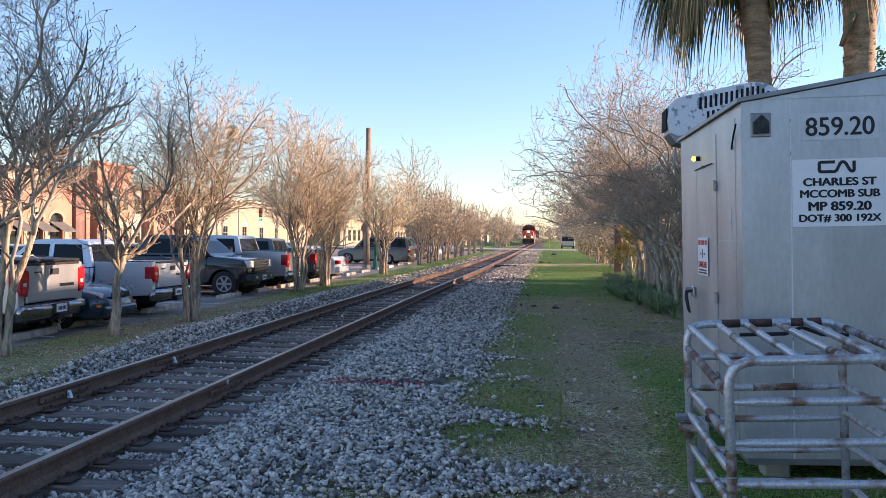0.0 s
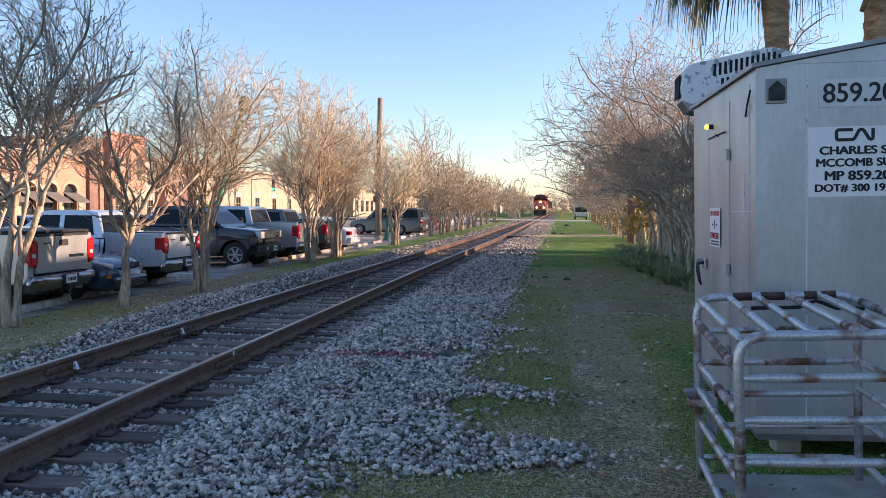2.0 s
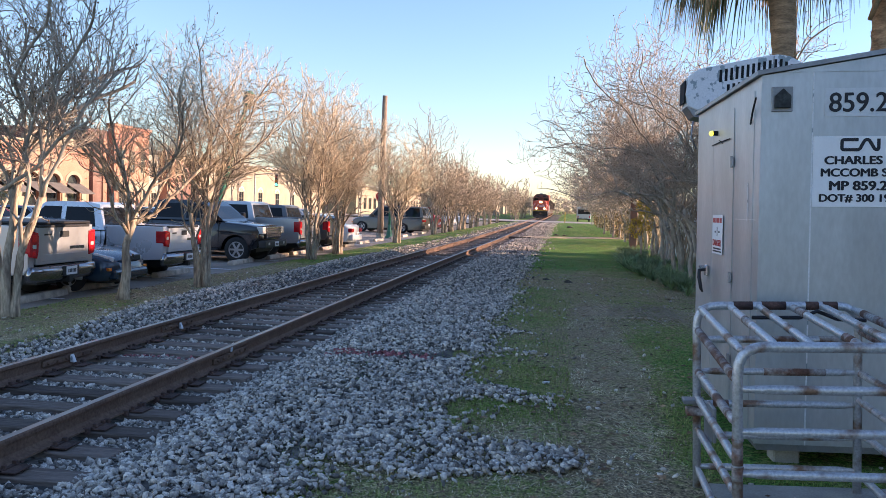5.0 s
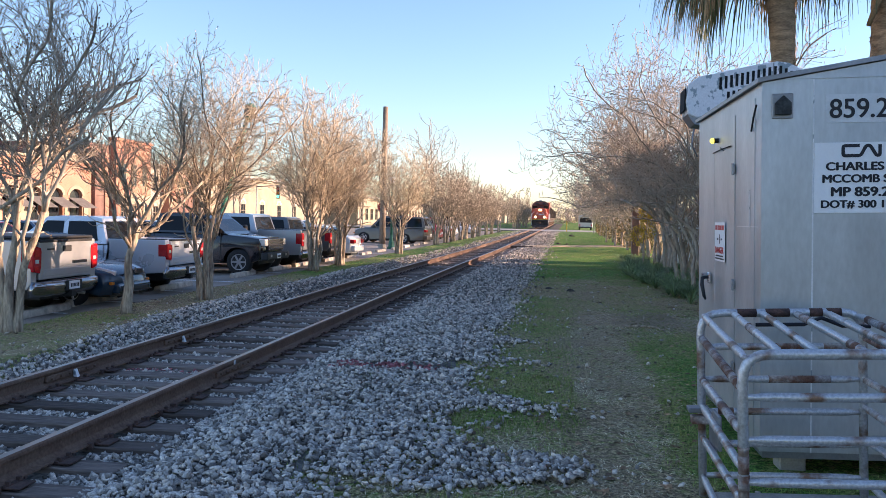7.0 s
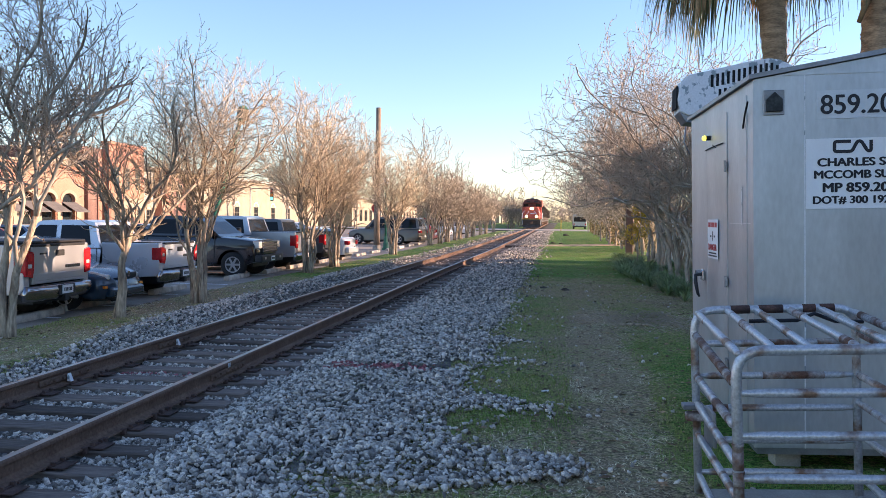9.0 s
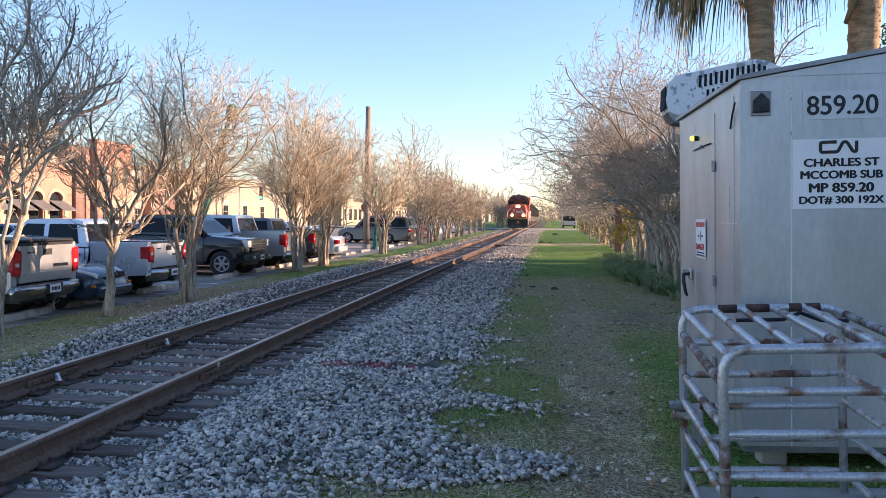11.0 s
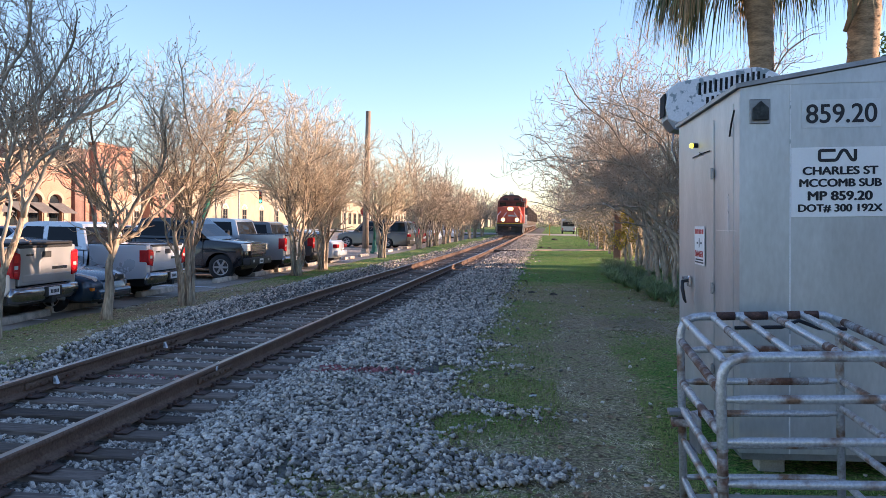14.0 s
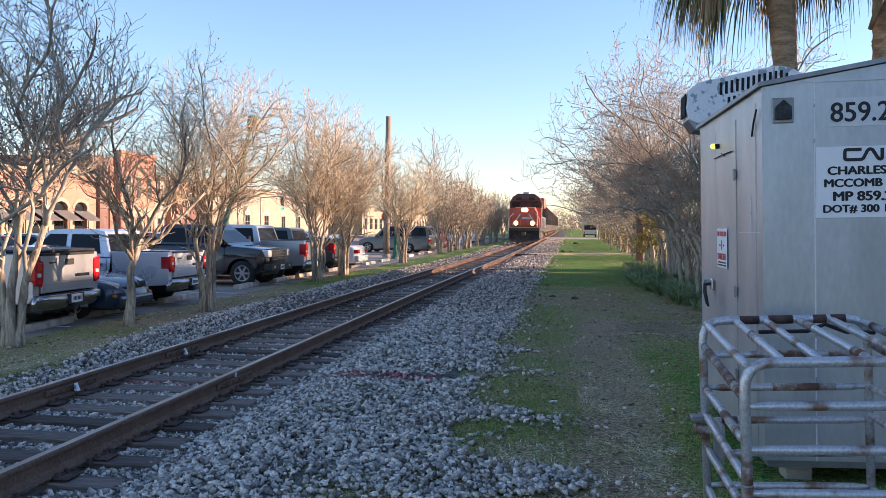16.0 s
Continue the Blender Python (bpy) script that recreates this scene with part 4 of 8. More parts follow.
    part("hasp", box(0.885, 0.905, 4.75, 4.95, 0.46, 0.66, 0.004), M_ALU_DARK, g, "dark steel hasp plate")
    part("hasp", box(0.90, 0.92, 4.98, 5.14, 0.38, 0.62, 0.004), M_ALU_DARK, g)
    part("latch_bar", box(0.79, 0.92, 5.20, 5.30, 0.575, 0.605, 0.005), M_ALU_DARK, g, "bent steel latch bar")
    part("latch_bar", box(0.81, 0.92, 5.21, 5.29, 0.50, 0.55, 0.005), M_PIPE_RUST, g)
    # the pipe valve it protects
    v = thing("pipe_valve", "dark iron valve and riser inside the pipe cage", "valve", at=SLOPE)
    tube("riser", [([(2.05, 4.7, 0.0), (2.05, 4.7, 0.5), (2.05, 4.75, 0.62)], 0.05)], M_PIPE, v, 10)
    tube("wheel", [([(2.05 + 0.12 * math.cos(a), 4.72 + 0.12 * math.sin(a), 0.68) for a in (i * math.pi / 8 for i in range(17))], 0.012)], M_RAIL, v, 8)


def build_pad():
    pad = part("concrete_pad", box(0.80, 3.4, 2.2, 5.40, -0.22, 0.02, 0.012), M_CONCRETE)
    pad.matrix_basis = SLOPE
    tagged(pad, "flat concrete pad with grit and dead leaves", "concrete pad", kind="structure")


build_pad()
build_guard()

# ---- trees ----


def grow(rng, start, direction, length, radius, depth, lines, k):
    """One limb and all that grows from it; k: spread, up, wiggle, children, shrink, taper, min_r, droop."""
    steps = max(3, int(length / 0.22)) if depth > 1 else 2
    pts, rads = [np.array(start)], [radius]
    d = np.array(direction, float)
    curl = np.array((rng.gauss(0, 1), rng.gauss(0, 1), 0)) * k["wiggle"] * (0.15 if depth >= k["top"] else 0.5)
    for i in range(steps):
        w = k["wiggle"] * (0.3 if depth >= k["top"] else 0.6 if depth > 3 else 1.0)
        d = d + curl / steps * 2 + np.array((rng.gauss(0, w), rng.gauss(0, w), rng.gauss(0, w) + (k["up"] - k["droop"] * (depth < 4)) * 0.25))
        d /= math.sqrt(d.dot(d))
        pts.append(pts[-1] + d * length / steps)
        rads.append(max(k["min_r"], radius * (1 - (1 - k["taper"]) * (i + 1) / steps)))
    lines.append((pts, rads, depth))
    if depth == 0:
        return
    count = rng.randint(*k["children"]) if depth < k["top"] else 2
    for c in range(count):
        at = rng.uniform(k["bare"] if depth >= k["top"] else 0.3, 1.0) if c else 1.0
        i = min(len(pts) - 1, max(1, int(at * (len(pts) - 1))))
        base = pts[i] - pts[i - 1]
        base /= math.sqrt(base.dot(base))
        rnd = np.array((rng.gauss(0, 1), rng.gauss(0, 1), rng.gauss(0, 0.7)))
        rnd -= base * rnd.dot(base)
        rnd /= math.sqrt(rnd.dot(rnd)) + 1e-6
        s = k["spread"] * (0.55 if depth >= k["top"] else 1.25) * rng.uniform(0.6, 1.35) if c else k["spread"] * rng.uniform(0.15, 0.4)
        nd = base + rnd * s + np.array((0, 0, k["up"] - k["droop"] * (depth < 4)))
        nd /= math.sqrt(nd.dot(nd))
        grow(rng, pts[i], nd, length * (k["shrink"] if c and depth < k["top"] else k["lead"]) * rng.uniform(0.75, 1.25), max(k["min_r"], rads[i] * (0.7 if c else 0.82)), depth - 1, lines, k)


def tree_meshes(seed, stems, stem_len, stem_r, lean, depth, trunk_mat, twig_mat, seeds=0.0, **k):
    rng = random.Random(seed)
    k = {"bare": 0.7, "top": depth, "lead": 0.84, **k}
    lines = []
    for s in range(stems):
        w = 2 * math.pi * (s + rng.uniform(-0.3, 0.3)) / stems
        ln = lean * rng.uniform(0.4, 1.4)
        d = np.array((math.cos(w) * ln, math.sin(w) * ln, 1.0))
        d /= math.sqrt(d.dot(d))
        r = stem_r * rng.uniform(0.75, 1.15)
        off = 0.0 if stems == 1 else stem_r * (1.0 if stems < 4 else 1.45)
        grow(rng, (math.cos(w) * off, math.sin(w) * off, -0.06), d, stem_len * rng.uniform(0.8, 1.2), r, depth, lines, k)
    thick = [(p, [r[0] * 1.45] + list(r[1:])) for p, r, d in lines if d >= depth]
    mid = [(p, r) for p, r, d in lines if depth - 2 <= d < depth]
    thin = [(p, r) for p, r, d in lines if d < depth - 2]
    trunk = [mesh_of("stem", *tube_data([q], 9), trunk_mat, smooth=True) for q in thick]
    v, f = tube_data(mid, 5)
    v2, f2 = tube_data(thin, 3)
    n = len(v)
    f2 = [tuple(i + n for i in q) for q in f2]
    v = v + v2
    f3 = []
    if seeds:
        for p, r, d in lines:
            if d == 0 and rng.random() < seeds:
                c = p[-1]
                s = rng.uniform(0.012, 0.022)
                b = len(v)
                v += [(c[0] + s, c[1], c[2]), (c[0] - s, c[1], c[2]), (c[0], c[1] + s, c[2]), (c[0], c[1] - s, c[2]), (c[0], c[1], c[2] + s * 1.4), (c[0], c[1], c[2] - s)]
                f3 += [(b, b + 2, b + 4), (b + 2, b + 1, b + 4), (b + 1, b + 3, b + 4), (b + 3, b, b + 4), (b + 2, b, b + 5), (b + 1, b + 2, b + 5), (b + 3, b + 1, b + 5), (b, b + 3, b + 5)]
    crown = mesh_of("crown", v, f + f2 + f3, [trunk_mat, twig_mat, M_LITTER], smooth=True, index=[0] * len(f) + [1] * len(f2) + [2] * len(f3))
    return trunk, crown


def plant(name, meshes, m, label, category, group, crown_label=""):
    tree = thing(name, label, category, group, at=m)
    for stem in meshes[0]:
        part("stem" if len(meshes[0]) > 1 else "trunk", stem, None, tree)
    part("crown", meshes[1], None, tree, crown_label)
    return tree


def thicket(seed, stems, blobs, base_r, limbs=3, reach=(1.7, 0.85, 0.42, 0.2), gaps=(0.26, 0.15, 0.10), kink=(0.16, 0.20, 0.24, 0.26), up=(0.05, 0.07, 0.10, 0.10), tip=0.0038,
            trunk_mat=None, twig_mat=None, limb_mat=None, seeds=0.0, stray=0.3, spread=(34, 58), first=(16, 44), from_stem=0.55):
    """A bare tree: stems, then limbs, branches, twigs and twiglets that fork off at angles and fill the crown.
    stems: polylines from the root; blobs: ellipsoids x, y, z, rx, ry, rz that bound the crown."""
    rng = random.Random(seed)
    taken = collections.Counter()
    cell = 0.32

    def outside(p):
        return min(sum(((p[i] - q[i]) / q[i + 3]) ** 2 for i in range(3)) for q in blobs) > 1.0

    def key(p):
        return (int(p[0] / cell // 1), int(p[1] / cell // 1), int(p[2] / cell // 1))

    top = len(reach)
    lines, pods, wait, trunk = [], [], collections.deque(), []
    for line in stems:
        pts, n = [], len(line)
        for k in range(n - 1):
            p, q = Vector(line[k]), Vector(line[k + 1])
            m = max(1, int((q - p).length / 0.15))
            pts += [p.lerp(q, i / m) for i in range(m)]
        pts.append(Vector(line[-1]))
        pts = [p + noise.noise_vector(p * 1.6 + Vector((seed * 0.37, len(trunk) * 3.1, 0))) * 0.09 * min(1.0, max(0.0, p.z)) for p in pts]
        n = len(pts)
        r0 = base_r * rng.uniform(0.8, 1.12)
        rad = [r0 * (1 - 0.45 * i / (n - 1)) * (1.45 if i == 0 else 1.14 if i == 1 else 1.0) for i in range(n)]
        v, f = tube_data([([tuple(p) for p in pts], rad)], 12)
        bark = [Vector(p) + noise.noise_vector(Vector((p[0] * 14, p[1] * 14, p[2] * 2.2))) * 0.16 * base_r for p in v]
        trunk.append(mesh_of("stem", bark, f, trunk_mat, smooth=True))
        d = (pts[-1] - pts[-2]).normalized()
        turn0 = rng.uniform(0, 6.28)
        for c in range(limbs):
            i = n - 1 if c < 2 else int((from_stem + (1 - from_stem) * rng.random()) * (n - 1))
            wait.append((0, pts[i], d, rad[i] * (0.78 if c < 2 else 0.6), 0.5 if c == 0 else 1.0, turn0 + c * 2.4))
    while wait:
        level, p, d, r, open_, turn = wait.popleft()
        length = reach[level] * rng.uniform(0.7, 1.25)
        a = Vector((0, 0, 1)) if abs(d.z) < 0.9 else Vector((1, 0, 0))
        e1 = d.cross(a).normalized()
        e2 = d.cross(e1)
        best, choice = None, None
        for k in range(3):
            w = turn + 2.1 * k + rng.uniform(-0.4, 0.4)
            t = radians(rng.uniform(*(first if level == 0 else spread))) * open_
            nd = d * math.cos(t) + (e1 * math.cos(w) + e2 * math.sin(w)) * math.sin(t)
            far = p + nd * length * 0.8
            cost = taken[key(far)] + taken[key(p + nd * length * 0.4)] * 0.5 + (40 if outside(far) else 0) + (6 if nd.z < -0.35 else 0) + (25 if level == 0 and nd.z < 0.12 else 0) + rng.random() * 2
            if best is None or cost < best:
                best, choice = cost, nd
        d = choice
        step = (0.21, 0.14, 0.105, 0.09)[min(level, 3)] * (1 if top == 4 else 1.3)
        steps = max(2, int(length / step))
        pts, rad = [p], [r]
        sway = Vector((rng.gauss(0, 1), rng.gauss(0, 1), rng.gauss(0, 0.6))) * kink[level] * 0.25
        inside = level > 0
        for i in range(steps):
            k = kink[level]
            d = (d + sway + Vector((rng.gauss(0, k), rng.gauss(0, k), rng.gauss(0, k) + up[level]))).normalized()
            p = p + d * step
            pts.append(p)
            rad.append(max(tip, r * (1 - 0.55 * (i + 1) / steps)))
            taken[key(p)] += 1
            if outside(p):
                if (inside or i > 0.35 * steps) and rng.random() > stray:
                    break
            else:
                inside = True
        lines.append((level, pts, rad))
        if level + 1 < top:
            travel, turn = rng.uniform(0.3, 1.0) * gaps[level], rng.uniform(0, 6.28)
            for i in range(1, len(pts)):
                travel += step
                last = i == len(pts) - 1
                while travel > gaps[level] or last:
                    travel -= gaps[level]
                    turn += 2.4
                    d2 = (pts[i] - pts[i - 1]).normalized()
                    wait.append((level + 1, pts[i], d2, max(tip, rad[i] * 0.62), 0.5 if last else 1.0, turn))
                    if last:
                        break
        elif rng.random() < seeds:
            pods.append(pts[-1])
    groups = {7: [], 4: [], 3: []}
    for level, pts, rad in lines:
        groups[7 if rad[0] > 0.028 else 4 if rad[0] > 0.010 else 3].append(([tuple(p) for p in pts], rad))
    v, f = tube_data(groups[7], 7)
    w, g = tube_data(groups[4], 4)
    f += [tuple(i + len(v) for i in q) for q in g]
    v += w
    w, g = tube_data(groups[3], 3)
    g = [tuple(i + len(v) for i in q) for q in g]
    v += w
    seed_faces = []
    for c in pods:
        z, b = rng.uniform(0.009, 0.019), len(v)
        v += [(c[0] + z, c[1], c[2]), (c[0] - z, c[1], c[2]), (c[0], c[1] + z, c[2]), (c[0], c[1] - z, c[2]), (c[0], c[1], c[2] + z * 1.4), (c[0], c[1], c[2] - z)]
        seed_faces += [(b, b + 2, b + 4), (b + 2, b + 1, b + 4), (b + 1, b + 3, b + 4), (b + 3, b, b + 4), (b + 2, b, b + 5), (b + 1, b + 2, b + 5), (b + 3, b + 1, b + 5), (b, b + 3, b + 5)]
    crown = mesh_of("crown", v, f + g + seed_faces, [limb_mat or trunk_mat, twig_mat, M_LITTER], smooth=True, index=[0] * len(f) + [1] * len(g) + [2] * len(seed_faces))
    return trunk, crown


def stems_of(seed, number, height, gap, lean, bend=0.12):
    """Starting polylines of a clump of stems that rise side by side."""
    rng = random.Random(seed)
    out = []
    for i in range(number):
        w = 2 * math.pi * (i + rng.uniform(-0.3, 0.3)) / number
        ca, sa = math.cos(w), math.sin(w)
        h = height * rng.uniform(0.8, 1.15)
        ln = lean * rng.uniform(0.5, 1.4)
        line = []
        for k in range(6):
            t = k / 5
            line.append((ca * (gap + ln * h * t * t) + bend * t * (1 - t) * rng.uniform(-1, 1), sa * (gap + ln * h * t * t) + bend * t * (1 - t) * rng.uniform(-1, 1), -0.06 + (h + 0.06) * t))
        out.append(line)
    return out


def leaf_cloud(name, blobs, count, size, mat, parent=None, seed=3, droop=0.0):
    """Many small leaves spread through ellipsoids (x, y, z, rx, ry, rz), as one mesh."""
    rng = np.random.default_rng(seed)
    vs = []
    for (x, y, z, rx, ry, rz) in blobs:
        n = int(count)
        d = rng.normal(size=(n, 3))
        d /= np.linalg.norm(d, axis=1)[:, None]
        d *= (rng.uniform(0.35, 1.0, n) ** 0.5)[:, None]
        c = d * (rx, ry, rz) + (x, y, z)
        a = rng.normal(size=(n, 3))
        a /= np.linalg.norm(a, axis=1)[:, None]
        a[:, 2] -= droop
        b = np.cross(a, rng.normal(size=(n, 3)))
        b /= np.linalg.norm(b, axis=1)[:, None]
        s = (size * rng.uniform(0.6, 1.4, n))[:, None]
        vs.append(np.stack([c - a * s, c - b * s * 0.45, c + a * s, c + b * s * 0.45], axis=1).reshape(-1, 3))
    v = np.concatenate(vs)
    f = np.arange(len(v)).reshape(-1, 4)
    me = mesh_of(name, v.tolist(), f.tolist(), mat)
    return part(name, me, None, parent)


def build_left_trees():
    mats = dict(trunk_mat=M_BARK, twig_mat=M_TWIG)
    # shade on the first tree's limbs and twigs is put into darker bark colours
    shade_toned = thicket(301, [[(0, 0, -0.06), (0.02, 0, 0.5), (0.07, 0.03, 1.0), (0.12, 0.05, 1.5), (0.2, 0.1, 2.1)], [(-0.12, 0.1, -0.06), (-0.16, 0.15, 0.6), (-0.3, 0.1, 1.7)], [(0.08, 0.08, -0.06), (0.2, 0.1, 0.9), (0.5, 0.05, 1.75)]],
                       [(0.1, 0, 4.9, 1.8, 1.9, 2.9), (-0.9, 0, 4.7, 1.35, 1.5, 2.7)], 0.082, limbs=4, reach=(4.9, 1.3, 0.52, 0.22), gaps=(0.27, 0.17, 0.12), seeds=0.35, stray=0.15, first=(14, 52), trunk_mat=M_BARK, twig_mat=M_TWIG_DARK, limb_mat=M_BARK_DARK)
    slim = thicket(302, [[(0, 0, -0.06), (0.05, 0, 0.5), (0.06, 0, 1.0), (0.14, 0.02, 1.5)]],
                   [(0.1, 0, 3.5, 1.5, 1.4, 1.5), (0.5, 0.1, 4.2, 1.1, 1.0, 1.1)], 0.082, limbs=9, reach=(2.9, 0.95, 0.42, 0.2), gaps=(0.24, 0.14, 0.105), first=(16, 50), seeds=0.12, from_stem=0.8, **mats)
    clump = [thicket(310 + q, stems_of(40 + q, 5, 1.9, 0.12, 0.16), [(0, 0, 3.75, 2.0, 2.0, 1.75), (0, 0, 4.9, 1.4, 1.4, 1.2)], 0.062, limbs=4, reach=(3.2, 1.05, 0.46, 0.2), gaps=(0.27, 0.155, 0.105), seeds=0.1, first=(18, 62), **mats) for q in range(2)]
    full = [thicket(316 + q, stems_of(46 + q, 6, 1.8, 0.12, 0.16), [(0, 0, 3.6, 2.05, 2.05, 1.75), (0, 0, 4.6, 1.5, 1.5, 1.25)], 0.060, limbs=4, reach=(3.1, 1.05, 0.46, 0.22), gaps=(0.29, 0.18, 0.14), tip=0.0064, first=(18, 64), **mats) for q in range(2)]
    far = [thicket(320 + q, stems_of(50 + q, 6, 1.7, 0.11, 0.16), [(0, 0, 3.3, 1.9, 1.9, 1.65), (0, 0, 4.0, 1.4, 1.4, 1.1)], 0.062, limbs=4, reach=(2.8, 1.0, 0.42), gaps=(0.40, 0.24), tip=0.0135, first=(18, 62), **mats) for q in range(3)]
    light = thicket(327, stems_of(53, 5, 1.7, 0.11, 0.16), [(0, 0, 3.3, 1.9, 1.9, 1.65), (0, 0, 4.0, 1.4, 1.4, 1.1)], 0.07, limbs=3, reach=(2.8, 1.1, 0.5), gaps=(0.55, 0.36), tip=0.022, first=(18, 62), **mats)
    label, group = "bare multi-stemmed crape myrtle with smooth pale bark", "crape myrtles along the lot"
    rows = [(shade_toned, -8.15, 11.0, 1.0, 0), (slim, -7.78, 13.65, 1.0, 0), (clump[0], -7.45, 16.2, 0.98, 40), (full[0], -8.05, 25.7, 1.08, 10), (full[1], -8.15, 29.2, 1.0, 200), (full[0], -7.95, 39.2, 1.05, 120)]
    rows += [(far[i % 3] if y < 100 else light, -8.35 + 0.1 * (i % 2), y, s, 77 * i) for i, (y, s) in enumerate(((53.5, 1.12), (57.5, 1.05), (62, 1.1), (66, 1.05), (70, 1.1), (75, 1.05), (81, 1.1), (88, 1.05), (96, 1.05), (106, 1.1), (140, 1.15), (148, 1.15), (158, 1.2), (172, 1.2), (188, 1.2)))]
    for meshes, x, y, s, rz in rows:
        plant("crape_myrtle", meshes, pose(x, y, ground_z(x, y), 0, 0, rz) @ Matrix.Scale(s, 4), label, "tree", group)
    # taller and farther trees behind the lot
    tall = thicket(66, [[(0, 0, -0.1), (0.05, 0, 2.0), (0.0, 0.1, 4.0), (0.1, 0, 5.2)]], [(0, 0, 8.6, 3.3, 3.3, 3.2)], 0.17, limbs=7, reach=(6.0, 2.6, 1.1), gaps=(1.1, 0.8), tip=0.02, stray=0.5, from_stem=0.75, trunk_mat=M_BARK_DARK, twig_mat=M_TWIG)
    for x, y, s, rz in ((-13.5, 84, 1.0, 0), (-15, 44, 0.5, 80), (-21, 50, 0.55, 160), (-20, 62, 0.6, 260), (-19, 75, 0.6, 20), (-14, 113, 0.9, 120), (-22, 100, 0.8, 300), (-33, 80, 0.55, 140), (-30, 92, 0.55, 250), (-28, 112, 0.6, 75)):
        plant("street_tree", tall, pose(x, y, -0.2, 0, 0, rz) @ Matrix.Scale(s, 4), "bare upright street tree beyond the parked cars", "tree", "street trees behind the lot")
    # bare woods at the far end
    rng = random.Random(77)
    wood = [thicket(330 + q, [[(0, 0, -0.1), (0.1, 0, 1.5), (0, 0.1, 3.0)]], [(0, 0, 6.0, 3.6, 3.6, 3.6)], 0.24, limbs=5, reach=(5.0, 2.0, 1.0), gaps=(1.5, 1.1), tip=0.06, from_stem=0.7, trunk_mat=M_BARK_DARK, twig_mat=M_TWIG_DARK) for q in range(2)]
    for i in range(16):
        side = -1 if i % 2 else 1
        y = 205 + (i // 2) * 20 + rng.uniform(-4, 4)
        x = side * rng.uniform(6, 12 + 0.22 * (y - 200)) - 2
        if y > 345:
            x = rng.uniform(-50, 40)
        plant("distant_tree", wood[(i // 2) % 2], pose(x, y, 0, 0, 0, rng.uniform(0, 360)) @ Matrix.Scale(rng.uniform(0.8, 1.25), 4), "bare winter tree in the hazy distance", "tree", "distant bare trees")
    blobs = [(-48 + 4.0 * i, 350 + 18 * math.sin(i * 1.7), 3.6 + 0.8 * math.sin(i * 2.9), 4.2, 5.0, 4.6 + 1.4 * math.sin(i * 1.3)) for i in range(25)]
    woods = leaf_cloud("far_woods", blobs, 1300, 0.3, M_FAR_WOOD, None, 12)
    tagged(woods, "brown bare woods closing the distance, haze put into their pale colour", "woods", kind="stuff")


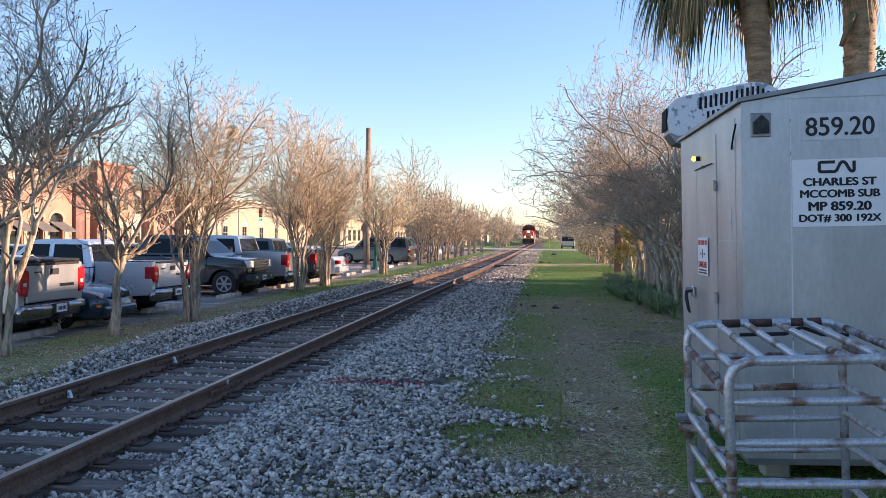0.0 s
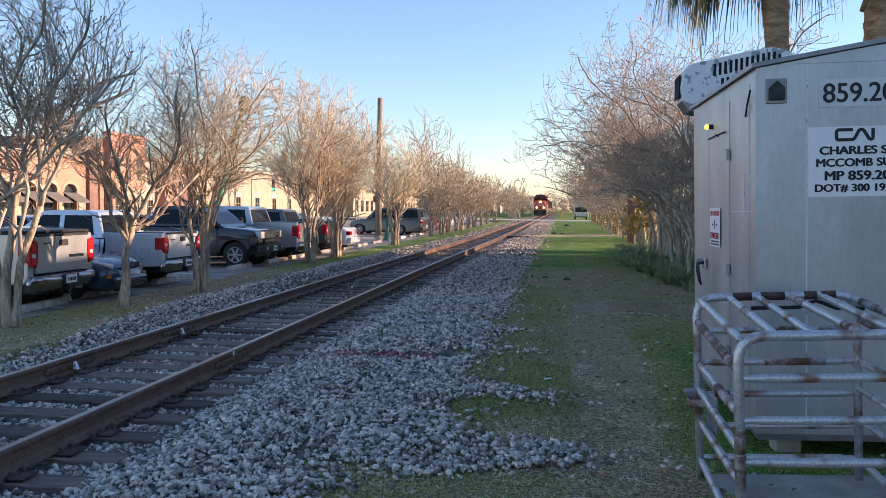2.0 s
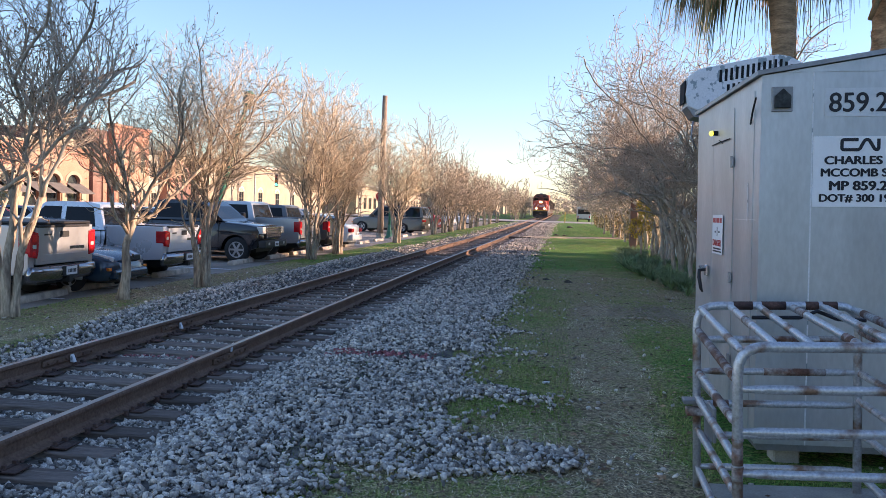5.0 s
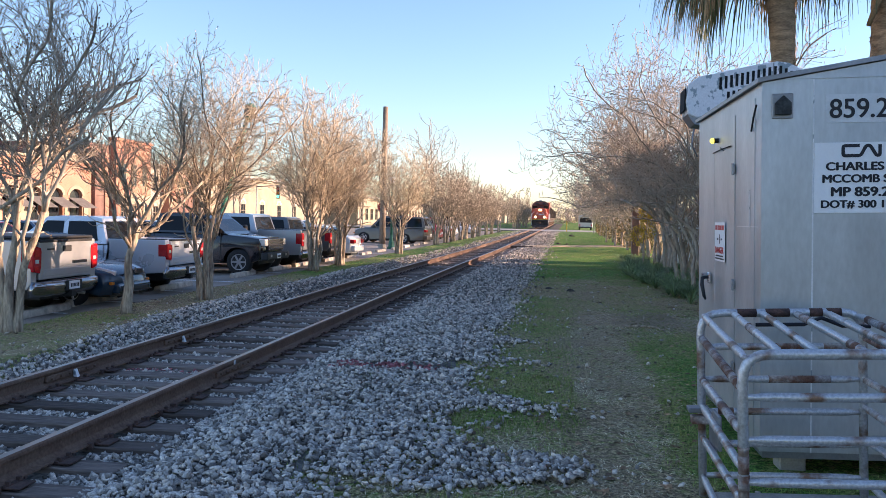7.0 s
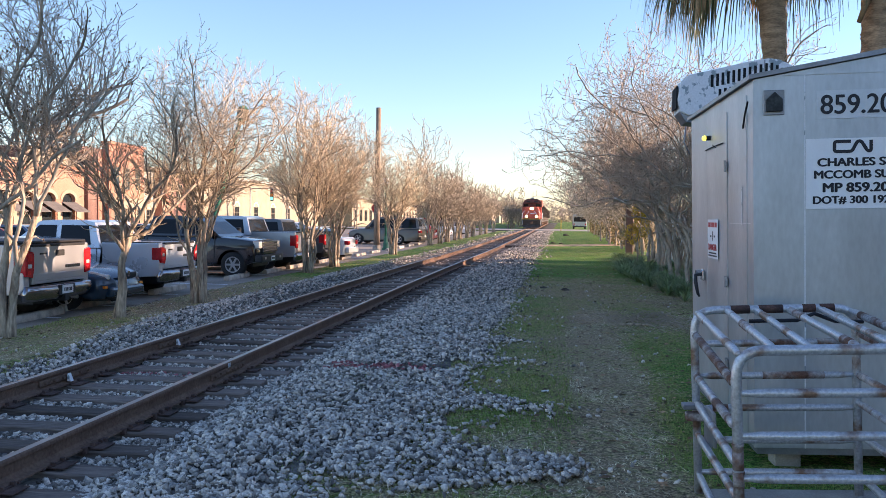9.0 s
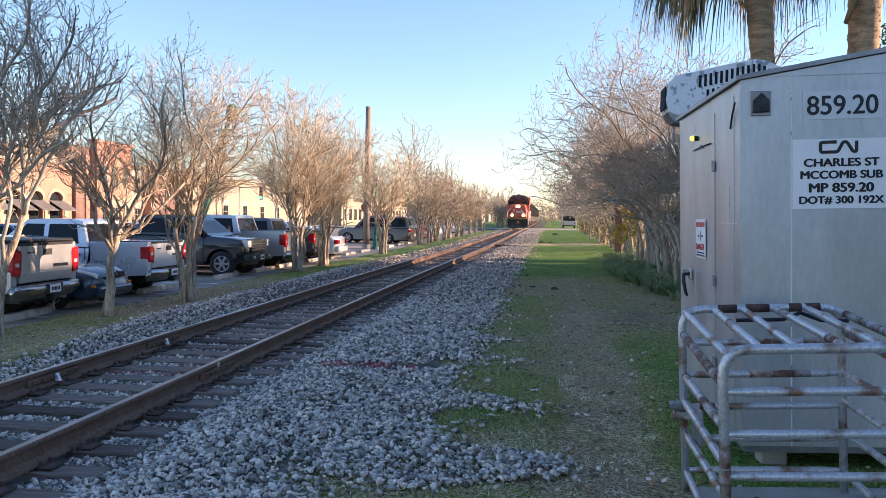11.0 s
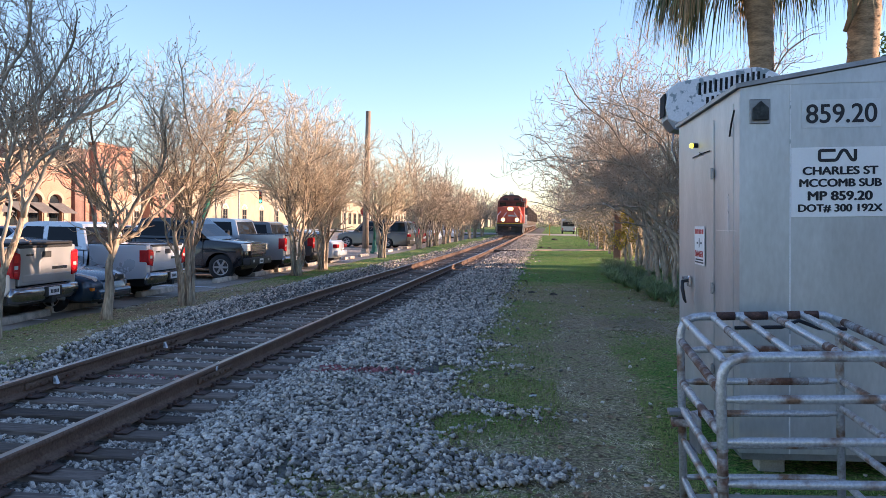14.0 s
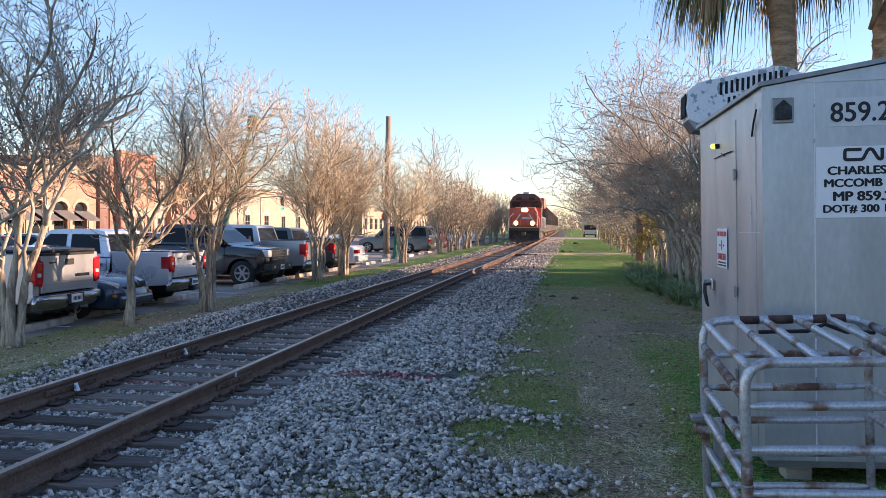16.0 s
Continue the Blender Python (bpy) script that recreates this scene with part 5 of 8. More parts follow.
def build_right_trees():
    mats = dict(trunk_mat=M_BARK_DARK, twig_mat=M_TWIG_DARK)
    crown = [(-2.0, 0, 3.5, 3.0, 2.8, 1.6), (-0.9, 0, 5.4, 2.6, 2.4, 2.0), (1.3, 0, 4.8, 2.2, 2.4, 2.2)]
    kinds = []
    for q in range(2):
        stems = [[(0, 0, -0.06), (0.03, 0.1 * q, 0.8), (-0.05 - 0.1 * q, 0.1, 1.45), (-0.9, 0.0, 2.15)], [(0.35, -0.9, -0.06), (0.3, -1.0, 1.0), (0.1, -0.9, 2.1)], [(0.1, 0.1, -0.06), (0.05, 0.2, 0.8), (-0.3, 0.5, 1.9)], [(0.15, -0.1, -0.06), (0.35, -0.3, 0.9), (0.4, -0.6, 2.2)], [(-0.1, 0.15, -0.06), (-0.15, 0.3, 0.9), (-0.5, 0.7, 1.9)]]
        kinds.append(thicket(400 + q, stems, crown, 0.07, limbs=4, reach=(4.6, 1.5, 0.6, 0.26), gaps=((0.37, 0.23, 0.16), (0.52, 0.36, 0.27))[q], first=(15, 80), kink=(0.17, 0.22, 0.26, 0.28), up=(0.0, 0.03, 0.09, 0.12), tip=(0.0046, 0.0075)[q], stray=0.4, spread=(40, 72), seeds=0.3, **mats))
    far = thicket(410, [[(0, 0, -0.06), (0.05, 0, 0.9), (-0.5, 0, 2.0)], [(-0.3, 0.5, -0.06), (-0.25, 0.6, 1.2), (-0.5, 0.9, 2.0)], [(0.3, -0.7, -0.06), (0.2, -0.8, 1.6)], [(0.1, 0.1, -0.06), (0.0, 0.3, 1.8)], [(0.1, -0.2, -0.06), (0.4, -0.3, 1.9)]],
                  crown, 0.072, limbs=4, reach=(4.4, 1.6, 0.7), gaps=(0.62, 0.42), tip=0.015, first=(15, 80), kink=(0.17, 0.22, 0.26), up=(0.0, 0.03, 0.09), spread=(40, 72), **mats)
    light = thicket(412, [[(0, 0, -0.06), (0.05, 0, 0.9), (-0.5, 0, 2.0)], [(-0.3, 0.5, -0.06), (-0.25, 0.6, 1.2), (-0.5, 0.9, 2.0)], [(0.1, -0.2, -0.06), (0.4, -0.3, 1.9)]],
                    crown, 0.085, limbs=5, reach=(4.4, 1.7, 0.8), gaps=(0.9, 0.6), tip=0.024, first=(15, 80), kink=(0.17, 0.22, 0.26), up=(0.0, 0.03, 0.09), spread=(40, 72), **mats)
    rows = [(kinds[0], 3.35, 20.5, 1.0, 0), (kinds[1], 3.6, 25.0, 1.0, 28), (kinds[1], 3.7, 29.5, 1.05, -32), (kinds[1], 3.9, 34.5, 1.05, -10), (kinds[1], 4.1, 40.0, 1.05, 35)]
    rows += [(far if y < 80 else light, x, y, s, 47 * ((i * 2) % 3) - 50 + 7 * (i % 4)) for i, (x, y, s) in enumerate(((4.1, 45, 1.05), (4.4, 49.6, 0.95), (3.9, 55.5, 1.0), (4.5, 59.5, 1.05), (4.0, 66, 0.95), (4.7, 70.5, 1.05), (4.2, 77.5, 1.0), (4.8, 84, 1.05), (4.4, 92, 1.0), (4.9, 100, 1.0), (4.7, 109, 1.05), (8.6, 145, 1.0), (8.4, 152, 1.0), (8.5, 160, 1.2), (8.8, 172, 1.2), (9.2, 188, 1.2)))]
    for meshes, x, y, s, rz in rows:
        plant("bare_tree", meshes, pose(x, y, -0.02, 0, 0, rz) @ Matrix.Scale(s, 4), "large bare spreading tree with dark tangled branches", "tree", "bare trees beside the grass")


def build_shade_oaks():
    """Unseen oaks added to shade the left trees; a slim evergreen behind the palms."""
    rng = random.Random(9)
    for ox, oy, s, tall in ((19.5, 15.4, 1.0, False), (23.0, 17.5, 1.0, True)):
        oak = thing("live_oak", "unseen evergreen oak added out of view to cast shade", "tree", "oaks behind the cabin", at=pose(ox, oy, 0))
        lines = []
        k = dict(spread=0.7, up=0.12, wiggle=0.15, children=(3, 3), shrink=0.72, taper=0.65, min_r=0.03, droop=0, bare=0.5, top=3, lead=0.8)
        grow(rng, (0, 0, -0.1), (0.05, 0, 1), 2.2 * s, 0.32, 3, lines, k)
        v, f = tube_data([(p, r) for p, r, d in lines], 7)
        part("trunk", mesh_of("trunk", v, f, M_BARK_DARK, smooth=True), None, oak)
        blobs = [(p[-1][0], p[-1][1], p[-1][2], 1.5 * s, 1.5 * s, 1.1 * s) for p, r, d in lines if d <= 1]
        tube("limb", [([(0.05, 0, 1.6), (0.2, 0.1, 7.0), (0, 0.1, 15.0 if tall else 11.5)], [0.2, 0.14, 0.06])], M_BARK_DARK, oak, 7)
        if tall:
            blobs += [(0.9 * math.cos(i * 2.4), 0.8 * math.sin(i * 2.4), 11.3 + 0.65 * i, 1.6, 1.0, 1.4) for i in range(7)]
        else:
            blobs += [(0.3 * i - 0.6, -1.9 + 0.8 * i, 11.2 + 0.5 * math.sin(i * 2.0), 1.4, 1.3, 1.9) for i in range(5)]
        leaf_cloud("crown", blobs, 900, 0.14, M_LEAF, oak, 7)
    small = thing("evergreen_tree", "slim evergreen with a sparse leafy top", "tree", at=pose(7.45, 19.6, 0))
    tube("trunk", [([(0, 0, -0.1), (0.05, 0, 2.5), (-0.05, 0, 5.2)], [0.09, 0.07, 0.03])], M_BARK_DARK, small, 7)
    leaf_cloud("crown", [(-0.1, 0, 5.7, 0.6, 0.6, 0.5), (0.4, 0.2, 5.3, 0.5, 0.5, 0.4)], 260, 0.07, M_LEAF, small, 8)


def build_palm(x, y, r, height, seed, lean, stub=False):
    rng = random.Random(seed)
    palm = thing("fan_palm", "tall fan palm with ringed trunk and dead frond skirt", "palm tree", "palms behind the cabin", at=pose(x, y, 0))
    n = 60
    pts = [(lean * (i / n) ** 2, 0, height * i / n - 0.1) for i in range(n + 1)]
    rad = [r * (1.25 - 0.25 * min(1, i / 8) + 0.25 * smooth_step(0.55, 0.85, i / n)) * (1 + (0.035 if i % 2 else -0.02)) for i in range(n + 1)]
    tube("trunk", [(pts, rad)], M_PALM, palm, 18)
    # old leaf bases: chips on the bark
    v, f = [], []
    for i in range(420):
        z = rng.uniform(0.3, height - 0.2)
        w = rng.uniform(0, 2 * math.pi)
        cx = lean * (z / height) ** 2
        q = r * 1.0
        b = len(v)
        hw = rng.uniform(0.02, 0.05)
        for da, dz, dr in ((-hw / q, 0, 0.0), (hw / q, 0, 0.0), (0, 0.05, 0.03)):
            v.append((cx + (q + dr) * math.cos(w + da), (q + dr) * math.sin(w + da), z + dz))
        b2 = len(v)
        v.append((cx + (q - 0.01) * math.cos(w), (q - 0.01) * math.sin(w), z + 0.05))
        f += [(b, b + 1, b + 2), (b, b + 2, b2), (b + 1, b2, b + 2)]
    tagged(part("bark_relief", mesh_of("bark_relief", v, f, M_PALM), None, palm), kind="stuff")

    def fan(name, origin, w, tilt, length, mat, dead):
        """One fan of narrow blades on a stalk."""
        v, f = [], []
        d = Vector((math.cos(w) * math.cos(tilt), math.sin(w) * math.cos(tilt), math.sin(tilt)))
        side = Vector((-math.sin(w), math.cos(w), 0))
        upv = d.cross(side).normalized() * -1
        o = Vector(origin)
        hub = o + d * length * 0.45
        b = len(v)
        for t, s in ((0, 0.03), (1, 0.015)):
            p = o.lerp(hub, t)
            v.extend([tuple(p + side * s), tuple(p - side * s), tuple(p + upv * s)])
        f += [(b, b + 1, b + 4, b + 3), (b + 1, b + 2, b + 5, b + 4), (b + 2, b, b + 3, b + 5)]
        blades = 38
        for i in range(blades):
            a = radians(-75 + 150 * i / (blades - 1))
            bd = (d * math.cos(a) + side * math.sin(a)).normalized()
            ln = length * 0.62 * rng.uniform(0.8, 1.1)
            sag = rng.uniform(0.7, 1.1) if dead else rng.uniform(0.55, 0.95)
            c = bd.cross(Vector((0, 0, 1)))
            c = c.normalized() if c.length > 0.01 else side
            prev = None
            for q in range(6):
                t = q / 5
                p = hub + bd * ln * t * (1 - 0.45 * t) + Vector((0, 0, -sag * ln * t ** 1.7)) + upv * 0.02 * (i % 2)
                wd = 0.032 * (1 - t * 0.9) * (1.0 if t > 0.05 else 0.5)
                cur = (len(v), len(v) + 1)
                v.extend([tuple(p + c * wd), tuple(p - c * wd)])
                if prev:
                    f.append((prev[0], prev[1], cur[1], cur[0]))
                prev = cur
        return part(name, mesh_of(name, v, f, mat), None, palm)

    top = (lean, 0, height - 0.15)
    for i in range(30):
        w = i * 2.4 + rng.uniform(-0.2, 0.2)
        over = math.sin(w) < -0.5
        fan("frond", top, w, radians(rng.uniform(18, 62) if over else rng.uniform(-24, 55)), rng.uniform(2.5, 3.3), M_FROND, False)
    # the dead skirt hangs outward on both sides and leaves the trunk's face bare
    for i in range(18):
        w = radians(rng.uniform(128, 212) if i % 3 else rng.uniform(-15, 70))
        fan("dead_frond", (lean, 0, height - rng.uniform(0.1, 0.7)), w, radians(rng.uniform(-48, -8) if i % 3 else rng.uniform(-70, -45)), rng.uniform(1.7, 2.6) if i % 3 else rng.uniform(1.3, 1.7), M_FROND_DRY if i % 2 else M_FROND, True)
    if stub:
        tube("leaf_stalk", [([(-0.2, -0.25, 5.95), (-0.3, -0.28, 5.7), (-0.42, -0.27, 5.34)], [0.075, 0.06, 0.04])], M_FROND_DRY, palm, 6, "broken grey-brown leaf stalk hanging on the trunk")


def build_shrubs():
    hedge = thing("shrub_row", "low dark green strappy shrubs under the bare trees", "shrub")
    rng = random.Random(13)
    v, f = [], []
    for i in range(170):
        y = rng.uniform(15.5, 37)
        x = 2.75 - 0.10 * max(0, min(7, y - 17.5)) + 0.05 * max(0, y - 26) + abs(rng.gauss(0, 0.7)) + 0.3 * noise.noise((y * 0.4, 0, 5))
        h = rng.uniform(0.28, 0.56)
        for q in range(58):
            w = rng.uniform(0, 2 * math.pi)
            ln = h * rng.uniform(0.7, 1.3)
            out = rng.uniform(0.3, 1.5)
            prev = None
            ca, sa = math.cos(w), math.sin(w)
            for s in range(4):
                t = s / 3
                px, py = x + ca * out * ln * t, y + sa * out * ln * t
                pz = ln * (t * 1.25 - 0.75 * t * t) + rng.uniform(-0.02, 0.02)
                wd = 0.008 * (1 - 0.85 * t)
                cur = len(v)
                v.extend([(px - sa * wd, py + ca * wd, pz), (px + sa * wd, py - ca * wd, pz)])
                if prev is not None:
                    f.append((prev, prev + 1, cur + 1, cur))
                prev = cur
    tagged(part("leaves", mesh_of("leaves", v, f, M_LEAF), None, hedge), kind="stuff")
    gold = thing("yellow_shrub", "shrub with bright yellow autumn leaves", "shrub")
    lines = []
    k = dict(spread=0.6, up=0.15, wiggle=0.15, children=(3, 4), shrink=0.7, taper=0.6, min_r=0.006, droop=0, bare=0.4, top=2, lead=0.8)
    grow(rng, (3.0, 31.0, -0.05), (0, 0, 1), 1.0, 0.04, 2, lines, k)
    tube("stem", [(p, r) for p, r, d in lines], M_BARK_DARK, gold, 5)
    leaf_cloud("leaves", [(3.0, 31.0, 2.0, 0.30, 0.30, 0.36), (3.15, 31.3, 1.5, 0.34, 0.3, 0.5), (2.8, 31.2, 1.2, 0.3, 0.3, 0.4)], 420, 0.045, M_LEAF_GOLD, gold, 5)
    # dense stems and brush along the boundary
    kb = dict(spread=0.45, up=0.2, wiggle=0.16, children=(2, 4), shrink=0.75, taper=0.6, min_r=0.005, droop=0)
    brush = [tree_meshes(91 + q, 7, 1.5, 0.035, 0.28, 3, M_BARK, M_TWIG_DARK, 0.0, **kb) for q in range(2)]
    for i in range(22):
        y = 18 + i * 2.6
        plant("brush_clump", brush[i % 2], pose(3.9 + rng.uniform(-0.3, 0.8) + 0.01 * y, y + rng.uniform(-0.8, 0.8), -0.02, 0, 0, rng.uniform(0, 360)) @ Matrix.Scale(rng.uniform(0.75, 1.1), 4), "clump of thin bare stems along the boundary", "shrub", "brush along the boundary")
    blobs = []
    for i in range(34):
        y = 42 + i * 2.1 + rng.uniform(-0.8, 0.8)
        h = rng.uniform(0.7, 1.2) if i % 3 else rng.uniform(1.4, 2.1)
        blobs.append((4.1 + 0.010 * (y - 42) + rng.uniform(-0.4, 1.5), y, h * 0.85, rng.uniform(0.5, 1.0), rng.uniform(0.6, 1.2), h))
    dry = leaf_cloud("dry_brush", blobs, 420, 0.095, M_BRUSH, None, 21)
    tagged(dry, "tangled tan and olive leafy brush under the boundary trees", "brush", kind="stuff")


build_left_trees()
build_right_trees()
build_shade_oaks()
build_palm(4.15, 16.0, 0.205, 7.85, 1, -0.49)
build_palm(5.745, 16.0, 0.265, 9.0, 2, 0.0, True)
build_shrubs()

# ---- buildings ----


def wall_with_arches(x, y0, y1, z0, z1, arches, depth, bottom):
    """A wall facing +x between y0 and y1 with arched openings (centre, width, spring height, bottom)."""
    bm = bmesh.new()
    outer = [(y0, z0)]
    for cy, w, spring, bot in arches:
        r = w / 2
        outer += [(cy - r, z0)] if bot <= z0 + 0.01 else []
        if bot <= z0 + 0.01:
            outer += [(cy - r * math.cos(a), spring + 0.62 * r * math.sin(a)) for a in (math.pi * i / 10 for i in range(11))]
            outer += [(cy + r, z0)]
    outer += [(y1, z0), (y1, z1), (y0, z1)]
    front = [bm.verts.new((x, y, z)) for y, z in outer]
    back = [bm.verts.new((x - depth, y, z)) for y, z in outer]
    n = len(outer)
    bm.faces.new(front)
    bm.faces.new(back[::-1])
    for i in range(n):
        bm.faces.new((front[i], back[i], back[(i + 1) % n], front[(i + 1) % n]))
    return bm


def arch_band(x, cy, w, spring, width=0.28, proud=0.05):
    """A pale moulded band round an arch."""
    bm = bmesh.new()
    rows = []
    for i in range(13):
        a = math.pi * i / 12
        c, s = -math.cos(a), 0.62 * math.sin(a)
        ri, ro = w / 2, w / 2 + width
        so = math.sin(a) * (0.62 * w / 2 + width)
        rows.append([bm.verts.new((x + q, cy + c * rr, spring + zz)) for q in (proud, -0.02) for rr, zz in ((ri, ri * s), (ro, so))])
    for a, b in zip(rows, rows[1:]):
        bm.faces.new((a[0], a[1], b[1], b[0]))
        bm.faces.new((a[1], a[3], b[3], b[1]))
        bm.faces.new((a[0], b[0], b[2], a[2]))
    return bm


def window(parent, x, y, z, w, h, mat=None):
    """A framed window in a wall that faces +x."""
    t = 0.07
    fr = bmesh.new()
    rings = []
    for yy0, yy1, zz0, zz1 in ((y - w / 2 - t, y + w / 2 + t, z - t, z + h + t), (y - w / 2, y + w / 2, z, z + h)):
        for xx in (x - 0.06, x + 0.04):
            rings.append([fr.verts.new((xx, p, q)) for p, q in ((yy0, zz0), (yy1, zz0), (yy1, zz1), (yy0, zz1))])
    for a, b in ((0, 1), (1, 3), (3, 2), (2, 0)):
        for i in range(4):
            fr.faces.new((rings[a][i], rings[a][(i + 1) % 4], rings[b][(i + 1) % 4], rings[b][i]))
    win = part("window", fr, M_STUCCO, parent)
    part("pane", box(x + 0.004, x + 0.012, y - w / 2, y + w / 2, z, z + h), M_GLASS, win)
    part("glazing_bar", box(x + 0.014, x + 0.03, y - 0.025, y + 0.025, z, z + h), M_STUCCO, win)
    part("glazing_bar", box(x + 0.016, x + 0.033, y - w / 2, y + w / 2, z + h * 0.55, z + h * 0.55 + 0.05), M_STUCCO, win)
    return win


def build_shops():
    bx, z0 = -45.5, -0.25
    # the brick shop with arches and awnings
    shop = thing("brick_shop", "sunlit orange brick shop front with pale arches and dark awnings", "building")
    y0, y1, top = 30.0, 73.4, 6.1
    arches = [(70.9 - 3.05 * i, 2.0, 2.95, z0) for i in range(13)][::-1]
    part("wall", wall_with_arches(bx, y0, y1, z0, top, arches, 0.4, z0), M_BRICK, shop)
    part("rear_wall", box(bx - 14, bx - 0.42, y0, y1, z0, top - 0.3), M_BRICK, shop)
    part("parapet", box(bx - 0.5, bx + 0.12, y0, y1, top, top + 0.25, 0.02), M_STUCCO, shop, "cream moulded parapet")
    gable = part("gable", prism([(-3.6, 0), (3.6, 0), (3.6, 0.45), (1.8, 0.95), (0, 1.15), (-1.8, 0.95), (-3.6, 0.45)], 0, 0.45), M_STUCCO, shop, "cream curved gable above the parapet")
    gable.matrix_basis = pose(bx + 0.05, 67.5, top + 0.22, 0, 0, 90)
    for cy, w, spring, bot in arches:
        part("arch_trim", arch_band(bx, cy, w, spring, 0.34), M_STUCCO, shop, "cream arch moulding")
        part("shopfront", box(bx - 0.36, bx - 0.32, cy - w / 2, cy + w / 2, z0, spring + 0.6), M_GLASS, shop, "dark shop window")
        bm = bmesh.new()
        q = [(bx + 0.02, cy - w / 2 - 0.15, 2.75), (bx + 0.02, cy + w / 2 + 0.15, 2.75), (bx + 1.5, cy + w / 2 + 0.15, 1.85), (bx + 1.5, cy - w / 2 - 0.15, 1.85)]
        vs = [bm.verts.new(p) for p in q] + [bm.verts.new((p[0], p[1], p[2] - 0.05)) for p in q]
        bm.faces.new(vs[:4])
        bm.faces.new(vs[4:][::-1])
        for i in range(4):
            bm.faces.new((vs[i], vs[4 + i], vs[4 + (i + 1) % 4], vs[(i + 1) % 4]))
        part("awning", bm, M_AWNING, shop, "dark canvas awning")
        part("pier", box(bx, bx + 0.1, cy + w / 2 + 0.16, cy + w / 2 + 0.88, z0, 2.6, 0.01), M_STUCCO, shop, "cream pier between the arches")
    # recess wall coloured dark for the shade in it, and taller brick block
    hall = thing("brick_hall", "taller red brick block with dark brick corner and cream bands", "building")
    part("wall", box(bx - 14, bx - 0.6, 73.5, 84.8, z0, 8.3), M_BRICK_DARK, hall)
    part("corner_pier", box(bx - 0.6, bx + 0.3, 73.6, 75.1, z0, 7.3, 0.02), M_BRICK_DARK, hall, "dark red brick pier")
    part("pilaster", box(bx - 0.6, bx + 0.4, 75.2, 75.9, z0, 7.3, 0.02), M_BRICK, hall)
    part("front_block", box(bx - 0.6, bx + 0.15, 77.6, 84.7, z0, 8.8, 0.02), M_BRICK, hall)
    part("band", box(bx + 0.15, bx + 0.3, 77.6, 84.7, 2.3, 3.3, 0.02), M_STUCCO, hall, "cream stone band")
    part("plinth", box(bx + 0.15, bx + 0.28, 77.6, 84.7, z0, 0.5, 0.02), M_STUCCO, hall)
    part("cap", box(bx - 0.7, bx + 0.35, 77.4, 84.9, 8.8, 9.1, 0.03), M_BRICK, hall)
    for y in (79.0, 81.1, 83.3):
        window(hall, bx + 0.15, y, 4.3, 0.9, 2.2)
        window(hall, bx + 0.15, y, 0.7, 0.9, 1.5)
    # tan block with arched windows, then brick bays and the cream hall
    inn = thing("tan_block", "shaded tan two-storey building with arched windows", "building")
    part("wall", box(bx - 16, bx - 1.2, 84.9, 96.6, z0, 6.8), M_CONCRETE, inn)
    part("column", box(bx - 1.2, bx + 0.2, 89.6, 90.9, z0, 7.2, 0.03), M_BRICK, inn, "orange brick column")
    part("brick_panel", box(bx - 1.2, bx - 0.6, 91.0, 96.6, z0, 6.2, 0.02), M_BRICK_DARK, inn)
    part("roof_edge", box(bx - 16.2, bx - 0.5, 84.9, 96.7, 6.8, 7.1, 0.03), M_AWNING, inn, "dark roof edge")
    for y in (86.2, 88.3):
        for z in (0.6, 4.0):
            window(inn, bx - 1.2, y, z, 1.1, 1.6)
            part("arch_trim", arch_band(bx - 1.2, y, 1.1, z + 1.65, 0.16), M_STUCCO, inn)
    for y in (92.4, 94.9):
        window(inn, bx - 0.6, y, 3.6, 1.1, 1.7)
    far = thing("cream_hall", "cream stucco hall with a row of arched windows", "building")
    part("wall", box(bx - 16, bx + 0.4, 97.0, 150.0, z0, 6.6), M_STUCCO, far)
    part("roof", box(bx - 16.3, bx + 0.8, 96.8, 150.3, 6.6, 6.95, 0.03), M_CONCRETE, far, "tan moulded roof edge")
    for i in range(0, 13, 2):
        window(far, bx + 0.4, 103 + 3.7 * i, 0.9, 1.6, 2.0)
        part("arch_trim", arch_band(bx + 0.4, 103 + 3.7 * i, 1.6, 3.0, 0.2), M_WHITE, far)
    row = thing("long_shop_row", "low pale shop row at the far end of the lot", "building")
    part("wall", box(bx - 12, bx + 6, 154.0, 235.0, z0, 5.2), M_STUCCO, row)
    part("roof", box(bx - 12.3, bx + 6.3, 153.7, 235.3, 5.2, 5.6, 0.03), M_CONCRETE, row)
    for i in range(18):
        window(row, bx + 6, 157 + 4.3 * i, 0.8, 2.2, 2.2)


M_SHINGLE = material("roof_shingle", (0.09, 0.08, 0.075), 0.9, vary=0.3, scale=2, grain=0.3, grain_scale=14, bump=0.5)


